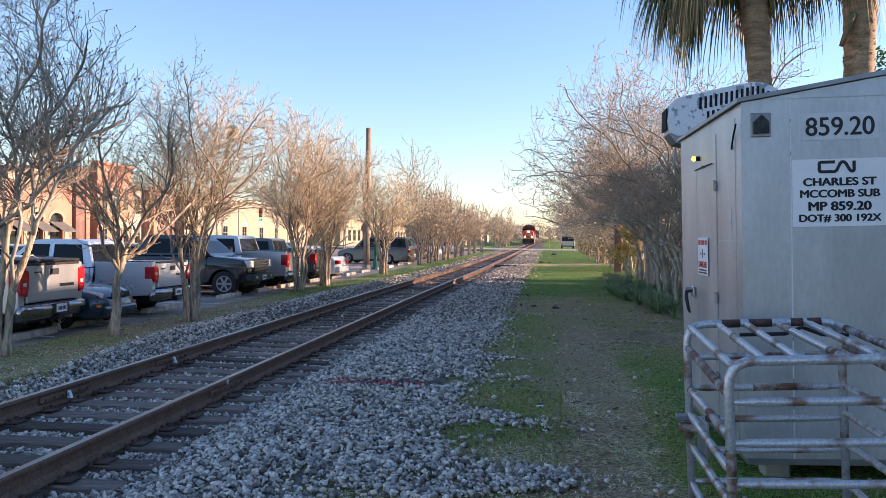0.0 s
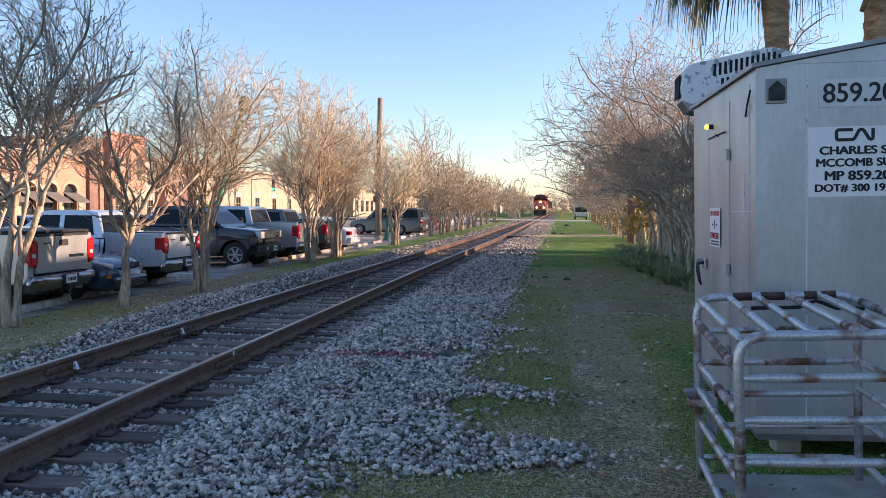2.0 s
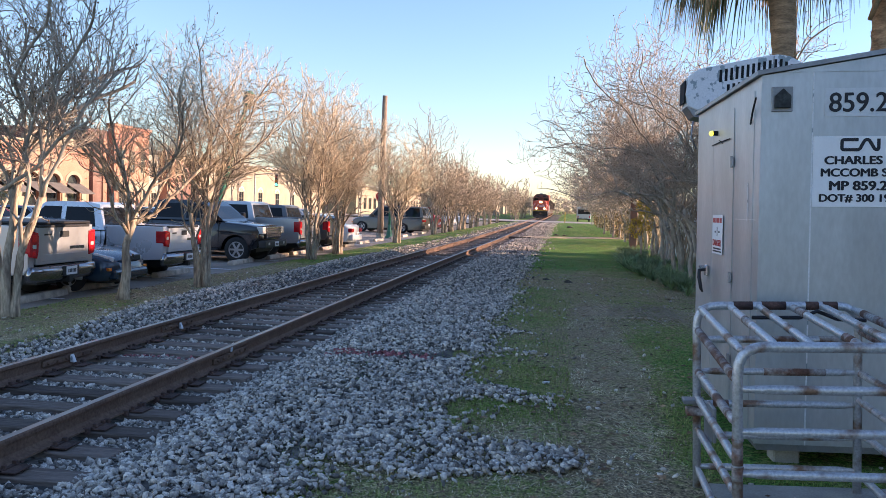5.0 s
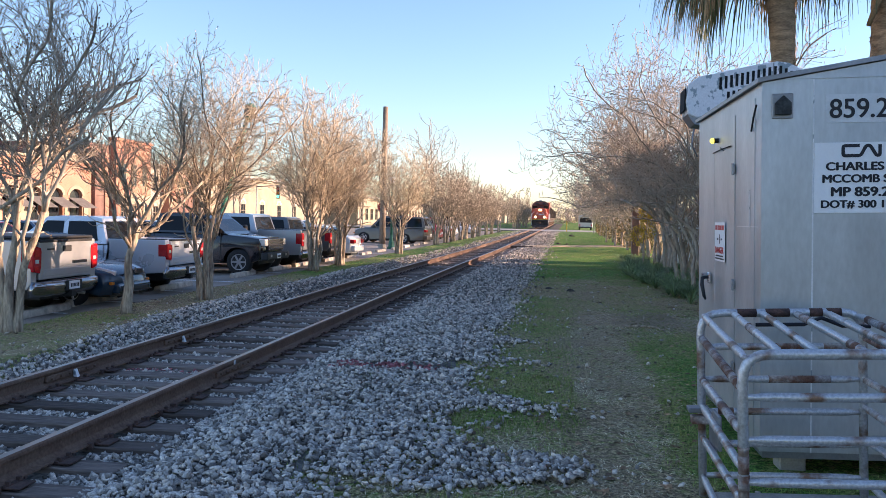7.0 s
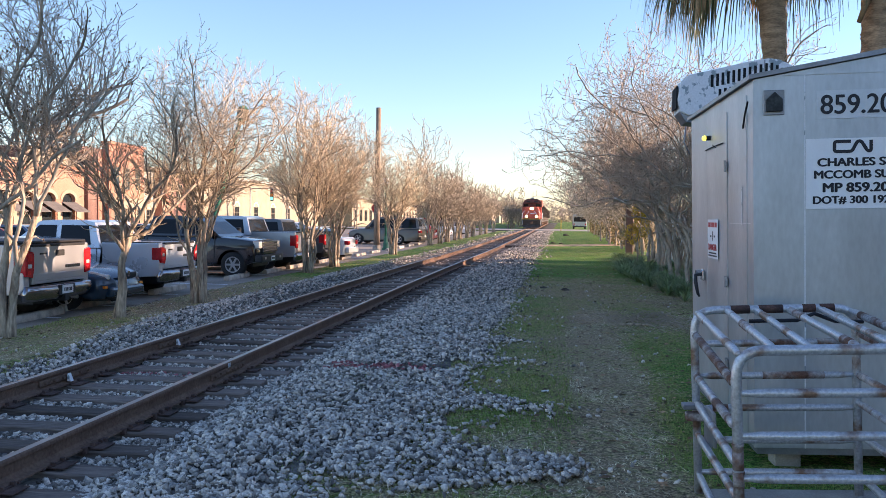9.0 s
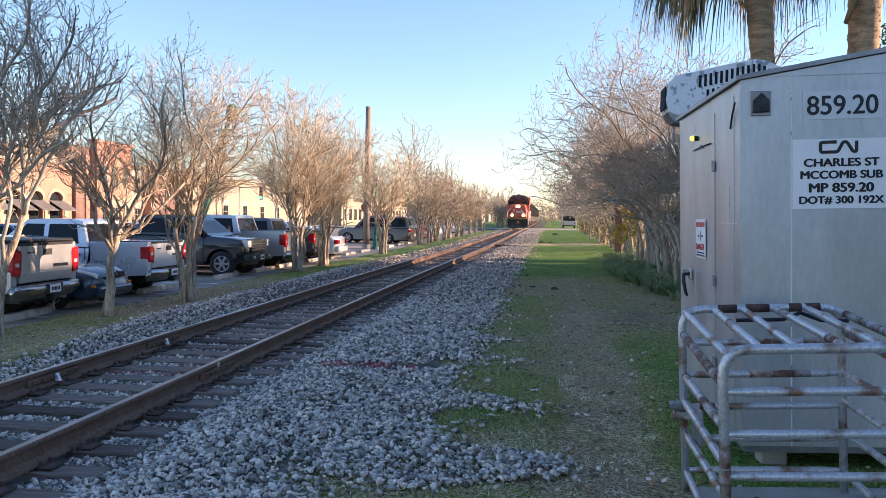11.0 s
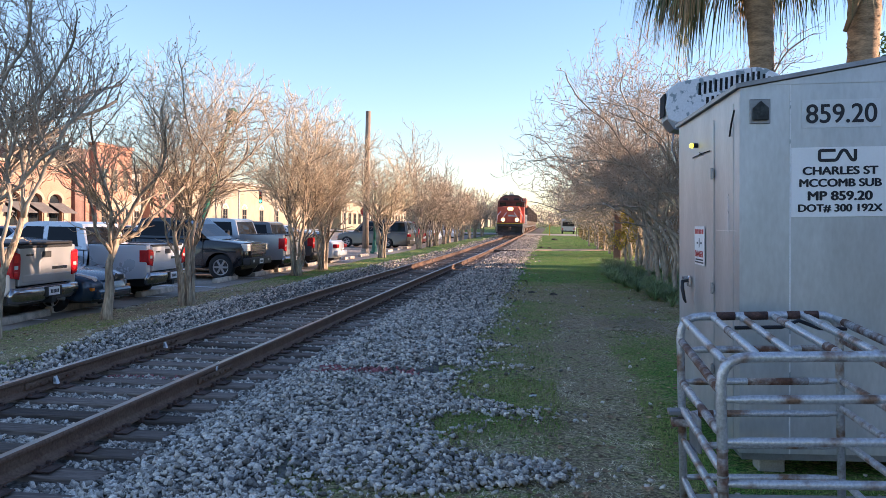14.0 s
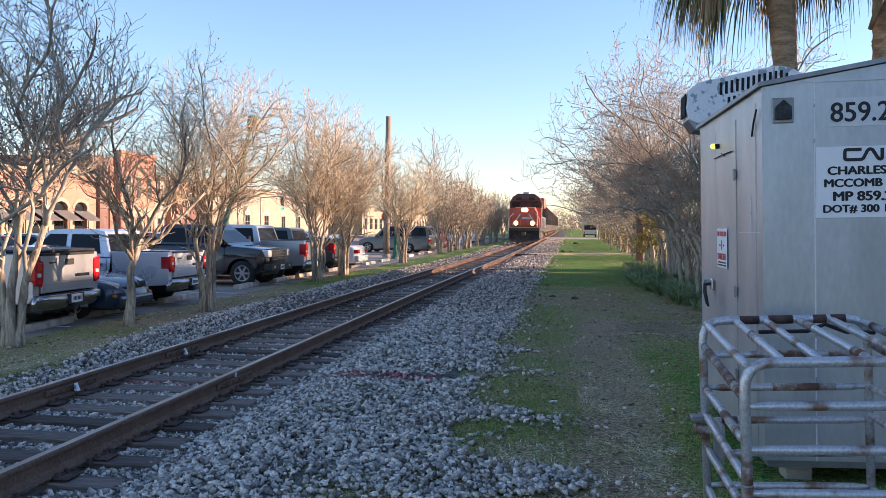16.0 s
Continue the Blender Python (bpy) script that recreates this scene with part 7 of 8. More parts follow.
    g = [(cab_f + 0.02, belt - 0.02), (cab_f - 0.72, H - 0.03), (cab_f - 1.1, H), (cab_b + 0.45, H - 0.005), (cab_b + 0.22, H - 0.05), (cab_b + 0.03, belt - 0.02)]
    part("cab", shell(g, ch, belt, lean, 0.06), mat, v)
    hw = lambda z: ch * (1 - lean * (z - belt))
    za, zt = belt + 0.05, H - 0.12
    part("windscreen", cross_panel((cab_f - 0.74 * 0.10, belt + 0.05), (cab_f - 0.66, H - 0.09), hw(belt) - 0.06, hw(H) - 0.06), M_TINT, v)
    part("rear_window", cross_panel((cab_b + 0.205, H - 0.12), (cab_b + 0.06, belt + 0.06), hw(H) - 0.08, hw(belt) - 0.10), M_TINT, v)
    split = (cab_f - 0.35 + cab_b) / 2 + 0.12
    for s in (-1, 1):
        part("front_door_window", side_panel([(cab_f - 0.28, za), (cab_f - 0.72, zt), (split + 0.05, zt), (split + 0.05, za)], ch, belt, lean, s), M_TINT, v)
        part("rear_door_window", side_panel([(split - 0.07, za), (split - 0.07, zt), (cab_b + 0.36, zt), (cab_b + 0.26, za)], ch, belt, lean, s), M_TINT, v)
        for dx in (split, cab_b + 0.1, cab_f - 0.15):
            part("door_gap", box(dx - 0.006, dx + 0.006, s * half - 0.004, s * half + 0.002, sill + 0.08, belt - 0.02), M_TRIM, v)
        for dx in (split + 0.08, cab_b + 0.2):
            part("door_handle", box(dx, dx + 0.2, s * half - 0.005, s * half + 0.035, belt - 0.20, belt - 0.165, 0.008), M_CHROME if chrome else M_TRIM, v)
        mir = box(cab_f - 0.32, cab_f - 0.18, s * (half + 0.13) - 0.11, s * (half + 0.13) + 0.11, belt + 0.0, belt + 0.24, 0.03)
        part("mirror", mir, M_TRIM if dark_front else mat, v)
        part("flare", box(fw - ar - 0.02, fw + ar + 0.02, s * half - 0.02, s * half + 0.012, r * 0.98 + ar - 0.02, r * 0.98 + ar + 0.03, 0.01), M_TRIM if dark_front else mat, v)
        part("headlamp", box(f - 0.30, f + 0.018, s * (half - 0.205) - 0.13, s * (half - 0.205) + 0.15, hood - 0.32, hood - 0.10, 0.03, segments=2), M_LENS, v, "clear headlamp")
        part("running_board", box(rw + ar + 0.1, fw - ar - 0.1, s * half - 0.08, s * half + 0.03, 0.36, 0.42, 0.01), M_TRIM, v)
    # front end
    gm = M_CHROME
    grille = part("grille", box(f - 0.05, f + 0.03, -half + 0.36, half - 0.36, hood - 0.46, hood - 0.10, 0.02), M_TRIM, v)
    for i in range(4):
        part("grille_bar", box(f + 0.01, f + 0.05, -half + 0.38, half - 0.38, hood - 0.43 + 0.095 * i, hood - 0.385 + 0.095 * i, 0.008), gm, grille)
    fb = part("front_bumper", box(f - 0.12, f + 0.12, -half + 0.04, half - 0.04, 0.47, 0.70, 0.04, segments=2), bmp if not dark_front else M_TRIM, v)
    plate_bars(fb, f + 0.125, 0.58, 1)
    for s in (-1, 1):
        part("fog_lamp", box(f + 0.08, f + 0.13, s * (half - 0.35) - 0.06, s * (half - 0.35) + 0.06, 0.56, 0.64, 0.01), M_LENS, fb)
    finish(v, (fw, rw), half, r, 0.27, spokes, rim)
    return v


def passenger_car(name, label, paint, m, L, W, H, r, wb, hood, belt, roofline, deck, windows, spokes=5, group="vehicles parked by the track", category="car", lean=0.34, plate_front=False):
    """A car with its front to +x. roofline: x, z points of the glasshouse; deck: x, z of the tail."""
    v = thing(name, label, category, group, at=m)
    half, f, b = W / 2, L / 2, -L / 2
    fw = f - 0.88
    rw = fw - wb
    ar = r + 0.06
    sill = 0.26
    prof = [(f - 0.10, 0.24), (f, 0.40), (f - 0.03, hood - 0.26), (f - 0.10, hood - 0.19), (f - 0.24, hood - 0.115), (f - 0.45, hood - 0.055), (f - 0.75, hood - 0.005), (f - 1.0, hood + 0.03), (roofline[0][0] - 0.02, belt + 0.0)] + deck + [(b, 0.48), (b + 0.12, 0.28), (rw - ar, sill)]
    prof += arc_notch(rw, ar, r * 0.97)[::-1] + [(fw - ar, sill)] + arc_notch(fw, ar, r * 0.97)[::-1]
    mat = M_CAR[paint]
    body = round_shell(prof, half, 0.75, 0.06)
    body.materials.append(mat)
    part("body", body, None, v)
    ch = half * (1 - 0.06 * max(0, belt - 0.75)) - 0.02
    part("cabin", shell(roofline, ch, belt, lean, 0.04), mat, v)
    hw = lambda z: ch * (1 - lean * (z - belt))
    (x0, z0), (x1, z1), (x2, z2), (x3, z3) = roofline[0], roofline[1], roofline[-2], roofline[-1]
    part("windscreen", cross_panel((x0 - 0.06 * (x0 - x1), z0 + 0.06 * (z1 - z0)), (x1 + 0.06 * (x0 - x1), z1 - 0.06 * (z1 - z0)), hw(z0) - 0.07, hw(z1) - 0.07), M_TINT, v)
    part("rear_window", cross_panel((x2 + 0.08 * (x3 - x2), z2 + 0.08 * (z3 - z2)), (x3 - 0.25 * (x3 - x2), z3 - 0.25 * (z3 - z2)), hw(z2) - 0.08, hw(z3) - 0.08), M_TINT, v)
    for s in (-1, 1):
        for w in windows:
            part("side_window", side_panel(w, ch, belt, lean, s), M_TINT, v)
        hl = box(-0.22, 0.19, -0.13, 0.13, -0.07, 0.07, 0.05, pose(f - 0.295, s * (half - 0.325), hood - 0.188, 0, 14, s * -24), 3)
        part("headlamp", hl, M_LENS, v, "clear headlamp")
        part("turn_lamp", box(f - 0.32, f - 0.06, s * (half - 0.20) - 0.07, s * (half - 0.17) + 0.05, hood - 0.42, hood - 0.36, 0.01), M_AMBER, v)
        tz = deck[-1][1]
        part("tail_lamp", box(b - 0.012, b + 0.26, s * (half - 0.22) - 0.17, s * (half - 0.22) + 0.145, tz - 0.24, tz - 0.07, 0.03, segments=2), M_TAIL, v, "red tail lamp")
        part("mirror", box(x0 - 0.35, x0 - 0.22, s * (half + 0.08) - 0.09, s * (half + 0.08) + 0.08, belt + 0.02, belt + 0.15, 0.03), mat, v)
        part("door_gap", box(-0.006 + (x1 + x2) / 2, 0.006 + (x1 + x2) / 2, s * half - 0.006, s * half + 0.002, sill + 0.1, belt), M_TRIM, v)
        for dx in ((x1 + x2) / 2 + 0.08, x2 + 0.1):
            part("door_handle", box(dx, dx + 0.17, s * half - 0.01, s * half + 0.025, belt - 0.16, belt - 0.13, 0.006), mat, v)
    part("grille", box(f - 0.04, f + 0.012, -0.34, 0.34, hood - 0.25, hood - 0.13, 0.02), M_TRIM, v)
    part("badge", cyl(0.06, 0.02, pose(f + 0.012, 0, hood - 0.16, 0, 90, 0), 14), M_CHROME, v)
    lower = part("front_bumper", box(f - 0.16, f + 0.03, -half + 0.22, half - 0.22, 0.26, 0.46, 0.05, segments=2), mat, v)
    part("intake", box(f + 0.02, f + 0.042, -0.5, 0.5, 0.30, 0.38, 0.008), M_TRIM, lower)
    rear = part("rear_bumper", box(b - 0.05, b + 0.14, -half + 0.1, half - 0.1, 0.34, 0.60, 0.05, segments=2), mat, v)
    plate_bars(rear, b - 0.055, 0.62, -1)
    part("underbody", box(b + 0.2, f - 0.2, -half + 0.3, half - 0.3, 0.18, 0.4), M_TRIM, v)
    finish(v, (fw, rw), half, r, 0.21, spokes)
    return v


LOT = -0.202


def at_lot(x_end, y, length, nose_to_track, turn=0.0):
    """The pose of a vehicle whose track-side end is at x_end."""
    xc = x_end - length / 2
    return pose(xc, y, LOT, 0, 0, (0 if nose_to_track else 180) + turn)


def sedan_lines(L, H, belt, cab0, cab1):
    """Glasshouse and windows of a saloon between cab0 (screen base) and cab1 (rear glass base)."""
    roof = [(cab0, belt - 0.02), (cab0 - 0.75, H - 0.03), (cab0 - 1.2, H), (cab1 + 0.95, H - 0.02), (cab1 + 0.62, H - 0.06), (cab1, belt - 0.02)]
    mid = (cab0 - 0.75 + cab1 + 0.62) / 2
    win = [[(cab0 - 0.28, belt + 0.03), (cab0 - 0.78, H - 0.10), (mid + 0.05, H - 0.08), (mid + 0.05, belt + 0.03)], [(mid - 0.04, belt + 0.03), (mid - 0.04, H - 0.08), (cab1 + 0.66, H - 0.12), (cab1 + 0.3, belt + 0.05)]]
    return roof, win


def build_vehicles():
    pickup("silver full-size pickup with a black bed cover and chrome bumper", "silver", at_lot(-8.95, 13.66, 5.8, False), W=1.93, H=1.90, bed_top=1.365, hood_len=1.3, tonneau=True, dark_front=False)
    roof, win = sedan_lines(4.3, 1.43, 0.92, 0.95, -1.35)
    passenger_car("sedan", "dark teal compact saloon parked nose out", "teal", at_lot(-8.7, 15.6, 4.35, True), 4.35, 1.70, 1.43, 0.31, 2.6, 0.86, 0.92, roof, [(-1.36, 0.97), (-2.05, 0.96), (-2.16, 0.86)], win)
    pickup("pale silver mid-size crew-cab pickup with a chrome bumper", "white_silver", at_lot(-8.85, 18.2, 5.25, False), L=5.25, W=1.86, H=1.77, r=0.37, wb=3.2, bed_top=1.27, hood=1.10, cab_len=2.3, hood_len=1.5)
    pickup("black full-size pickup with a dark grille parked nose out", "black", at_lot(-9.05, 24.85, 5.85, True), L=5.85, W=2.03, H=1.89, r=0.40, wb=3.68, bed_top=1.40, hood=1.22, hood_len=1.25, dark_front=True, chrome=False, dark_bumper=True, overhang=0.82)
    pickup("silver full-size pickup with tinted windows", "silver", at_lot(-8.85, 27.85, 5.8, False), H=1.90, bed_top=1.36, rear_logo=False)
    pickup("dark grey pickup with bright red tail lamps", "grey", at_lot(-8.85, 31.2, 5.4, False), L=5.4, W=1.9, H=1.8, wb=3.3, bed_top=1.32, hood=1.14, cab_len=2.3, hood_len=1.55, dark_bumper=True)
    roof, win = sedan_lines(4.7, 1.45, 0.95, 0.95, -1.75)
    passenger_car("sedan", "white mid-size saloon backed towards the rails", "white", at_lot(-8.85, 34.8, 4.75, False), 4.75, 1.82, 1.46, 0.33, 2.75, 0.9, 0.95, roof, [(-1.76, 1.02), (-2.25, 1.03), (-2.36, 0.94)], win)

    def suv(label, paint, x, y, turn, nose=False, L=5.2, W=2.0, H=1.9):
        belt = 1.12
        c0 = L / 2 - 1.35
        b = -L / 2
        roof = [(c0, belt - 0.02), (c0 - 0.72, H - 0.04), (c0 - 1.2, H), (b + 0.5, H - 0.02), (b + 0.28, H - 0.08), (b + 0.06, belt - 0.02)]
        cuts = [c0 - 0.75, c0 - 1.75, c0 - 2.7, b + 0.42]
        win = [[(c0 - 0.3, belt + 0.04), (c0 - 0.78, H - 0.13), (cuts[1] + 0.05, H - 0.11), (cuts[1] + 0.05, belt + 0.04)], [(cuts[1] - 0.05, belt + 0.04), (cuts[1] - 0.05, H - 0.11), (cuts[2] + 0.05, H - 0.11), (cuts[2] + 0.05, belt + 0.04)],
               [(cuts[2] - 0.05, belt + 0.04), (cuts[2] - 0.05, H - 0.11), (cuts[3], H - 0.13), (b + 0.3, belt + 0.06)]]
        passenger_car("suv", label, paint, at_lot(x, y, L, nose, turn), L, W, H, 0.39, 3.0, 1.08, belt, roof, [(b + 0.05, belt + 0.0), (b, belt - 0.05)], win, category="suv", lean=0.2)

    suv("bronze-grey large SUV seen past the green lamp post", "bronze", -9.15, 56.6, -8, L=5.5)
    suv("red SUV parked at the end of the row", "red", -9.35, 62.3, -6)
    roof, win = sedan_lines(4.7, 1.45, 0.95, 0.95, -1.75)
    deck = [(-1.76, 1.02), (-2.25, 1.03), (-2.36, 0.94)]
    for y, paint, nose in ((67.2, "white", False), (70.2, "blue", True), (73.3, "silver", False), (77.0, "white", True), (90.0, "white", True), (94.0, "silver", False), (97.5, "white", True)):
        passenger_car("sedan", "parked saloon in the farther part of the lot", paint, at_lot(-9.8, y, 4.75, nose), 4.75, 1.82, 1.46, 0.33, 2.75, 0.9, 0.95, roof, deck, win, group="cars farther along the lot")
    # the row across the lane, seen through the gaps
    for x, y, paint in ((-19, 26.5, "red"), (-19, 29.4, "blue"), (-19, 32.5, "red"), (-19, 38.5, "grey"), (-19, 47, "white"), (-19, 50, "silver"), (-19, 56, "blue"), (-19, 62, "white")):
        passenger_car("sedan", "saloon parked before the shops", paint, at_lot(x, y, 4.75, False), 4.75, 1.82, 1.46, 0.33, 2.75, 0.9, 0.95, roof, deck, win, group="cars before the shops")


build_vehicles()

# ---- train ----


def build_locomotive():
    t = thing("locomotive", "red and black diesel locomotive with three lit headlamps", "locomotive")
    # frame, platform and pilot
    part("frame", box(-1.5, 1.5, 0.9, 21.5, 1.05, 1.45, 0.03), M_LOCO_BLACK, t)
    part("anticlimber", box(-1.45, 1.45, 0.35, 0.95, 1.12, 1.50, 0.04), M_LOCO_BLACK, t)
    part("sill_stripe", box(-1.5, 1.5, 0.31, 0.36, 1.40, 1.48), M_YELLOW, t, "yellow stripe across the sill")
    bm = bmesh.new()
    pts = [(-1.5, 0.75, 1.25), (1.5, 0.75, 1.25), (1.5, 0.75, 0.55), (1.25, 0.45, 0.16), (0.0, 0.05, 0.12), (-1.25, 0.45, 0.16), (-1.5, 0.75, 0.55)]
    fr = [bm.verts.new(p) for p in pts]
    bk = [bm.verts.new((p[0], p[1] + 0.25, p[2])) for p in pts]
    bm.faces.new(fr)
    bm.faces.new(bk[::-1])
    for i in range(7):
        bm.faces.new((fr[i], bk[i], bk[(i + 1) % 7], fr[(i + 1) % 7]))
    part("snow_plough", bm, M_LOCO_BLACK, t)
    part("coupler", box(-0.16, 0.16, -0.45, 0.5, 0.75, 1.05, 0.05), M_RAIL, t)
    for s in (-1, 1):
        part("step_well", box(s * 1.48 - 0.06, s * 1.48 + 0.06, 0.5, 1.5, 0.35, 1.2, 0.02), M_LOCO_BLACK, t)
        tube("handrail", [([(s * 1.45, 0.4, 0.5), (s * 1.48, 0.4, 1.5), (s * 1.45, 0.42, 2.25), (s * 1.05, 0.75, 2.7)], 0.03)], M_WHITE, t, 8, "white handrail")
        tube("handrail", [([(s * 0.35, 0.4, 1.5), (s * 0.35, 0.4, 2.3), (s * 1.4, 0.4, 2.3)], 0.022)], M_LOCO_RED, t, 8)
    # nose
    nose = bmesh.new()
    prof = [(-1.18, 1.5), (1.18, 1.5), (1.18, 2.75), (0.92, 3.18), (-0.92, 3.18), (-1.18, 2.75)]
    a = [nose.verts.new((x, 1.0, z)) for x, z in prof]
    b = [nose.verts.new((x * 1.06, 2.7, z * 1.0 + (0.12 if z > 2.8 else 0))) for x, z in prof]
    nose.faces.new(a)
    nose.faces.new(b[::-1])
    for i in range(6):
        nose.faces.new((a[i], b[i], b[(i + 1) % 6], a[(i + 1) % 6]))
    bmesh.ops.bevel(nose, geom=nose.edges[:], offset=0.06, segments=2, affect="EDGES", profile=0.6)
    part("nose", nose, M_LOCO_RED, t)
    part("nose_door", box(-0.85, -0.3, 0.975, 1.0, 1.55, 2.6, 0.02), M_LOCO_RED, t)
    part("mark", box(-0.25, 0.75, 0.985, 1.0, 2.18, 2.36, 0.0), M_NUMPLATE, t, "grey company mark")
    # cab
    cab = bmesh.new()
    prof = [(-1.55, 1.5), (1.55, 1.5), (1.55, 3.75), (1.25, 4.25), (0.75, 4.46), (-0.75, 4.46), (-1.25, 4.25), (-1.55, 3.75)]
    a = [cab.verts.new((x, 2.55 + 0.35 * max(0, z - 3.0) / 1.4, z)) for x, z in prof]
    b = [cab.verts.new((x, 5.3, z)) for x, z in prof]
    n = len(prof)
    cab.faces.new(a)
    cab.faces.new(b[::-1])
    for i in range(n):
        cab.faces.new((a[i], b[i], b[(i + 1) % n], a[(i + 1) % n]))
    cabo = part("cab", cab, M_LOCO_DARK, t, "dark red cab, its backlit look put into the colour")
    part("cab_front", box(-1.56, 1.56, 2.52, 2.6, 1.5, 3.22, 0.02), M_LOCO_RED, cabo)
    part("cab_brow", box(-1.32, 1.32, 2.50, 2.95, 3.78, 3.88, 0.03), M_LOCO_DARK, cabo)
    for s in (-1, 1):
        part("windscreen", box(s * 0.95 - 0.36, s * 0.95 + 0.36, 2.53, 2.68, 3.34, 3.70, 0.02), M_TINT, cabo)
        tube("nose_stripe", [([(s * 0.42, 0.965, 2.62), (s * 0.8, 0.955, 2.1), (s * 1.16, 0.965, 1.66)], 0.035)], M_WHITE, t, 6, "white diagonal stripe on the nose")
        part("side_window", box(s * 1.555 - 0.01, s * 1.555 + 0.01, 3.2, 4.6, 3.0, 3.6), M_TINT, cabo)
        part("number_box", box(s * 0.62 - 0.3, s * 0.62 + 0.3, 2.56, 2.62, 3.95, 4.18, 0.02), M_TRIM, cabo)
    part("roof", prism([(-1.3, 4.2), (1.3, 4.2), (0.8, 4.52), (-0.8, 4.52)], 2.9, 5.4), M_LOCO_BLACK, t)
    part("horn", box(-0.3, 0.3, 3.6, 3.8, 4.5, 4.72, 0.03), M_RIM, t)
    # hood behind the cab with louvres, fans and radiator flare
    part("hood", box(-0.95, 0.95, 5.3, 21.0, 1.45, 4.35, 0.06), M_LOCO_BLACK, t)
    part("radiator", box(-1.45, 1.45, 15.5, 20.5, 3.5, 4.55, 0.06), M_LOCO_RED, t)
    for i in range(5):
        part("louvre", box(0.95, 0.99, 6.2 + 1.8 * i, 7.6 + 1.8 * i, 2.4, 3.9, 0.01), M_TRIM, t)
    for s in (-1, 1):
        tube("side_rail", [([(s * 1.45, 5.6, 2.45), (s * 1.45, 13, 2.45), (s * 1.45, 20.8, 2.45)], 0.025)], M_WHITE, t, 6)
        for i in range(8):
            part("stanchion", cyl(0.02, 1.0, pose(s * 1.45, 5.6 + 2.17 * i, 1.95), 6), M_WHITE, t)
    part("fuel_tank", box(-1.35, 1.35, 8.5, 13.5, 0.3, 1.05, 0.12), M_LOCO_BLACK, t)
    for c in (3.7, 17.6):
        tr = part("bogie", box(-1.2, 1.2, c - 2.2, c + 2.2, 0.35, 0.95, 0.05), M_LOCO_BLACK, t)
        for d in (-1.8, 0, 1.8):
            for s in (-1, 1):
                part("wheel", cyl(0.5, 0.13, pose(s * HALF_GAUGE, c + d, 0.5, 0, 90, 0), 20), M_RAIL, tr)
    # headlamps
    def lit(name, x, y, z, r):
        h = part(name, cyl(r * 1.8, 0.1, pose(x, y + 0.06, z, 90, 0, 0), 14), M_TRIM, t)
        part("reflector", cyl(r * 1.75, 0.02, pose(x, y + 0.002, z, 90, 0, 0), 14), M_REFLECTOR, h, "warm glowing reflector, widened to stand for the lamp halo")
        part("lens", cyl(r * 0.85, 0.03, pose(x, y - 0.008, z, 90, 0, 0), 14), M_HEADLAMP, h, "bright warm lit lamp")
    for s in (-0.14, 0.14):
        lit("headlamp", s, 0.96, 3.0, 0.12)
    for s in (-1, 1):
        lit("ditch_lamp", s * 0.78, 0.28, 1.82, 0.13)
        part("lamp_bracket", box(s * 0.80 - 0.1, s * 0.80 + 0.1, 0.42, 0.6, 1.5, 1.8, 0.02), M_LOCO_BLACK, t)
    stretched = set()
    for ob in list(t.children) + [c for p in t.children for c in p.children]:
        if ob.data.name not in stretched:
            stretched.add(ob.data.name)
            for q in ob.data.vertices:
                q.co.z *= 1.07
    return t


def build_wagon():
    w = thing("hopper_wagon", "dull brown-grey covered hopper wagon coupled behind the locomotive", "freight wagon", "wagons of the train")
    prof = [(-1.0, 1.2), (1.0, 1.2), (1.5, 1.9), (1.5, 4.0), (1.1, 4.45), (-1.1, 4.45), (-1.5, 4.0), (-1.5, 1.9)]
    part("body", prism(prof, 0.8, 16.2), M_WAGON, w)
    for i in range(9):
        for s in (-1, 1):
            part("rib", box(s * 1.52 - 0.03, s * 1.52 + 0.03, 1.0 + 1.85 * i, 1.12 + 1.85 * i, 1.9, 4.0), M_WAGON, w)
    part("frame", box(-1.2, 1.2, 0.1, 16.9, 0.95, 1.2), M_LOCO_BLACK, w)
    for c in (2.2, 14.8):
        tr = part("bogie", box(-1.1, 1.1, c - 1.1, c + 1.1, 0.4, 0.8, 0.05), M_RAIL, w)
        for d in (-0.9, 0.9):
            for s in (-1, 1):
                part("wheel", cyl(0.46, 0.13, pose(s * HALF_GAUGE, c + d, 0.46, 0, 90, 0), 16), M_RAIL, tr)
    return w


LOCO = build_locomotive()
WAGON = build_wagon()
TRAIN = [(LOCO, 0.0)] + [(WAGON if i == 0 else copy_thing(WAGON, pose(0, 0, 0)), 22.0 + 17.2 * i) for i in range(7)]

# ---- grass, litter ----


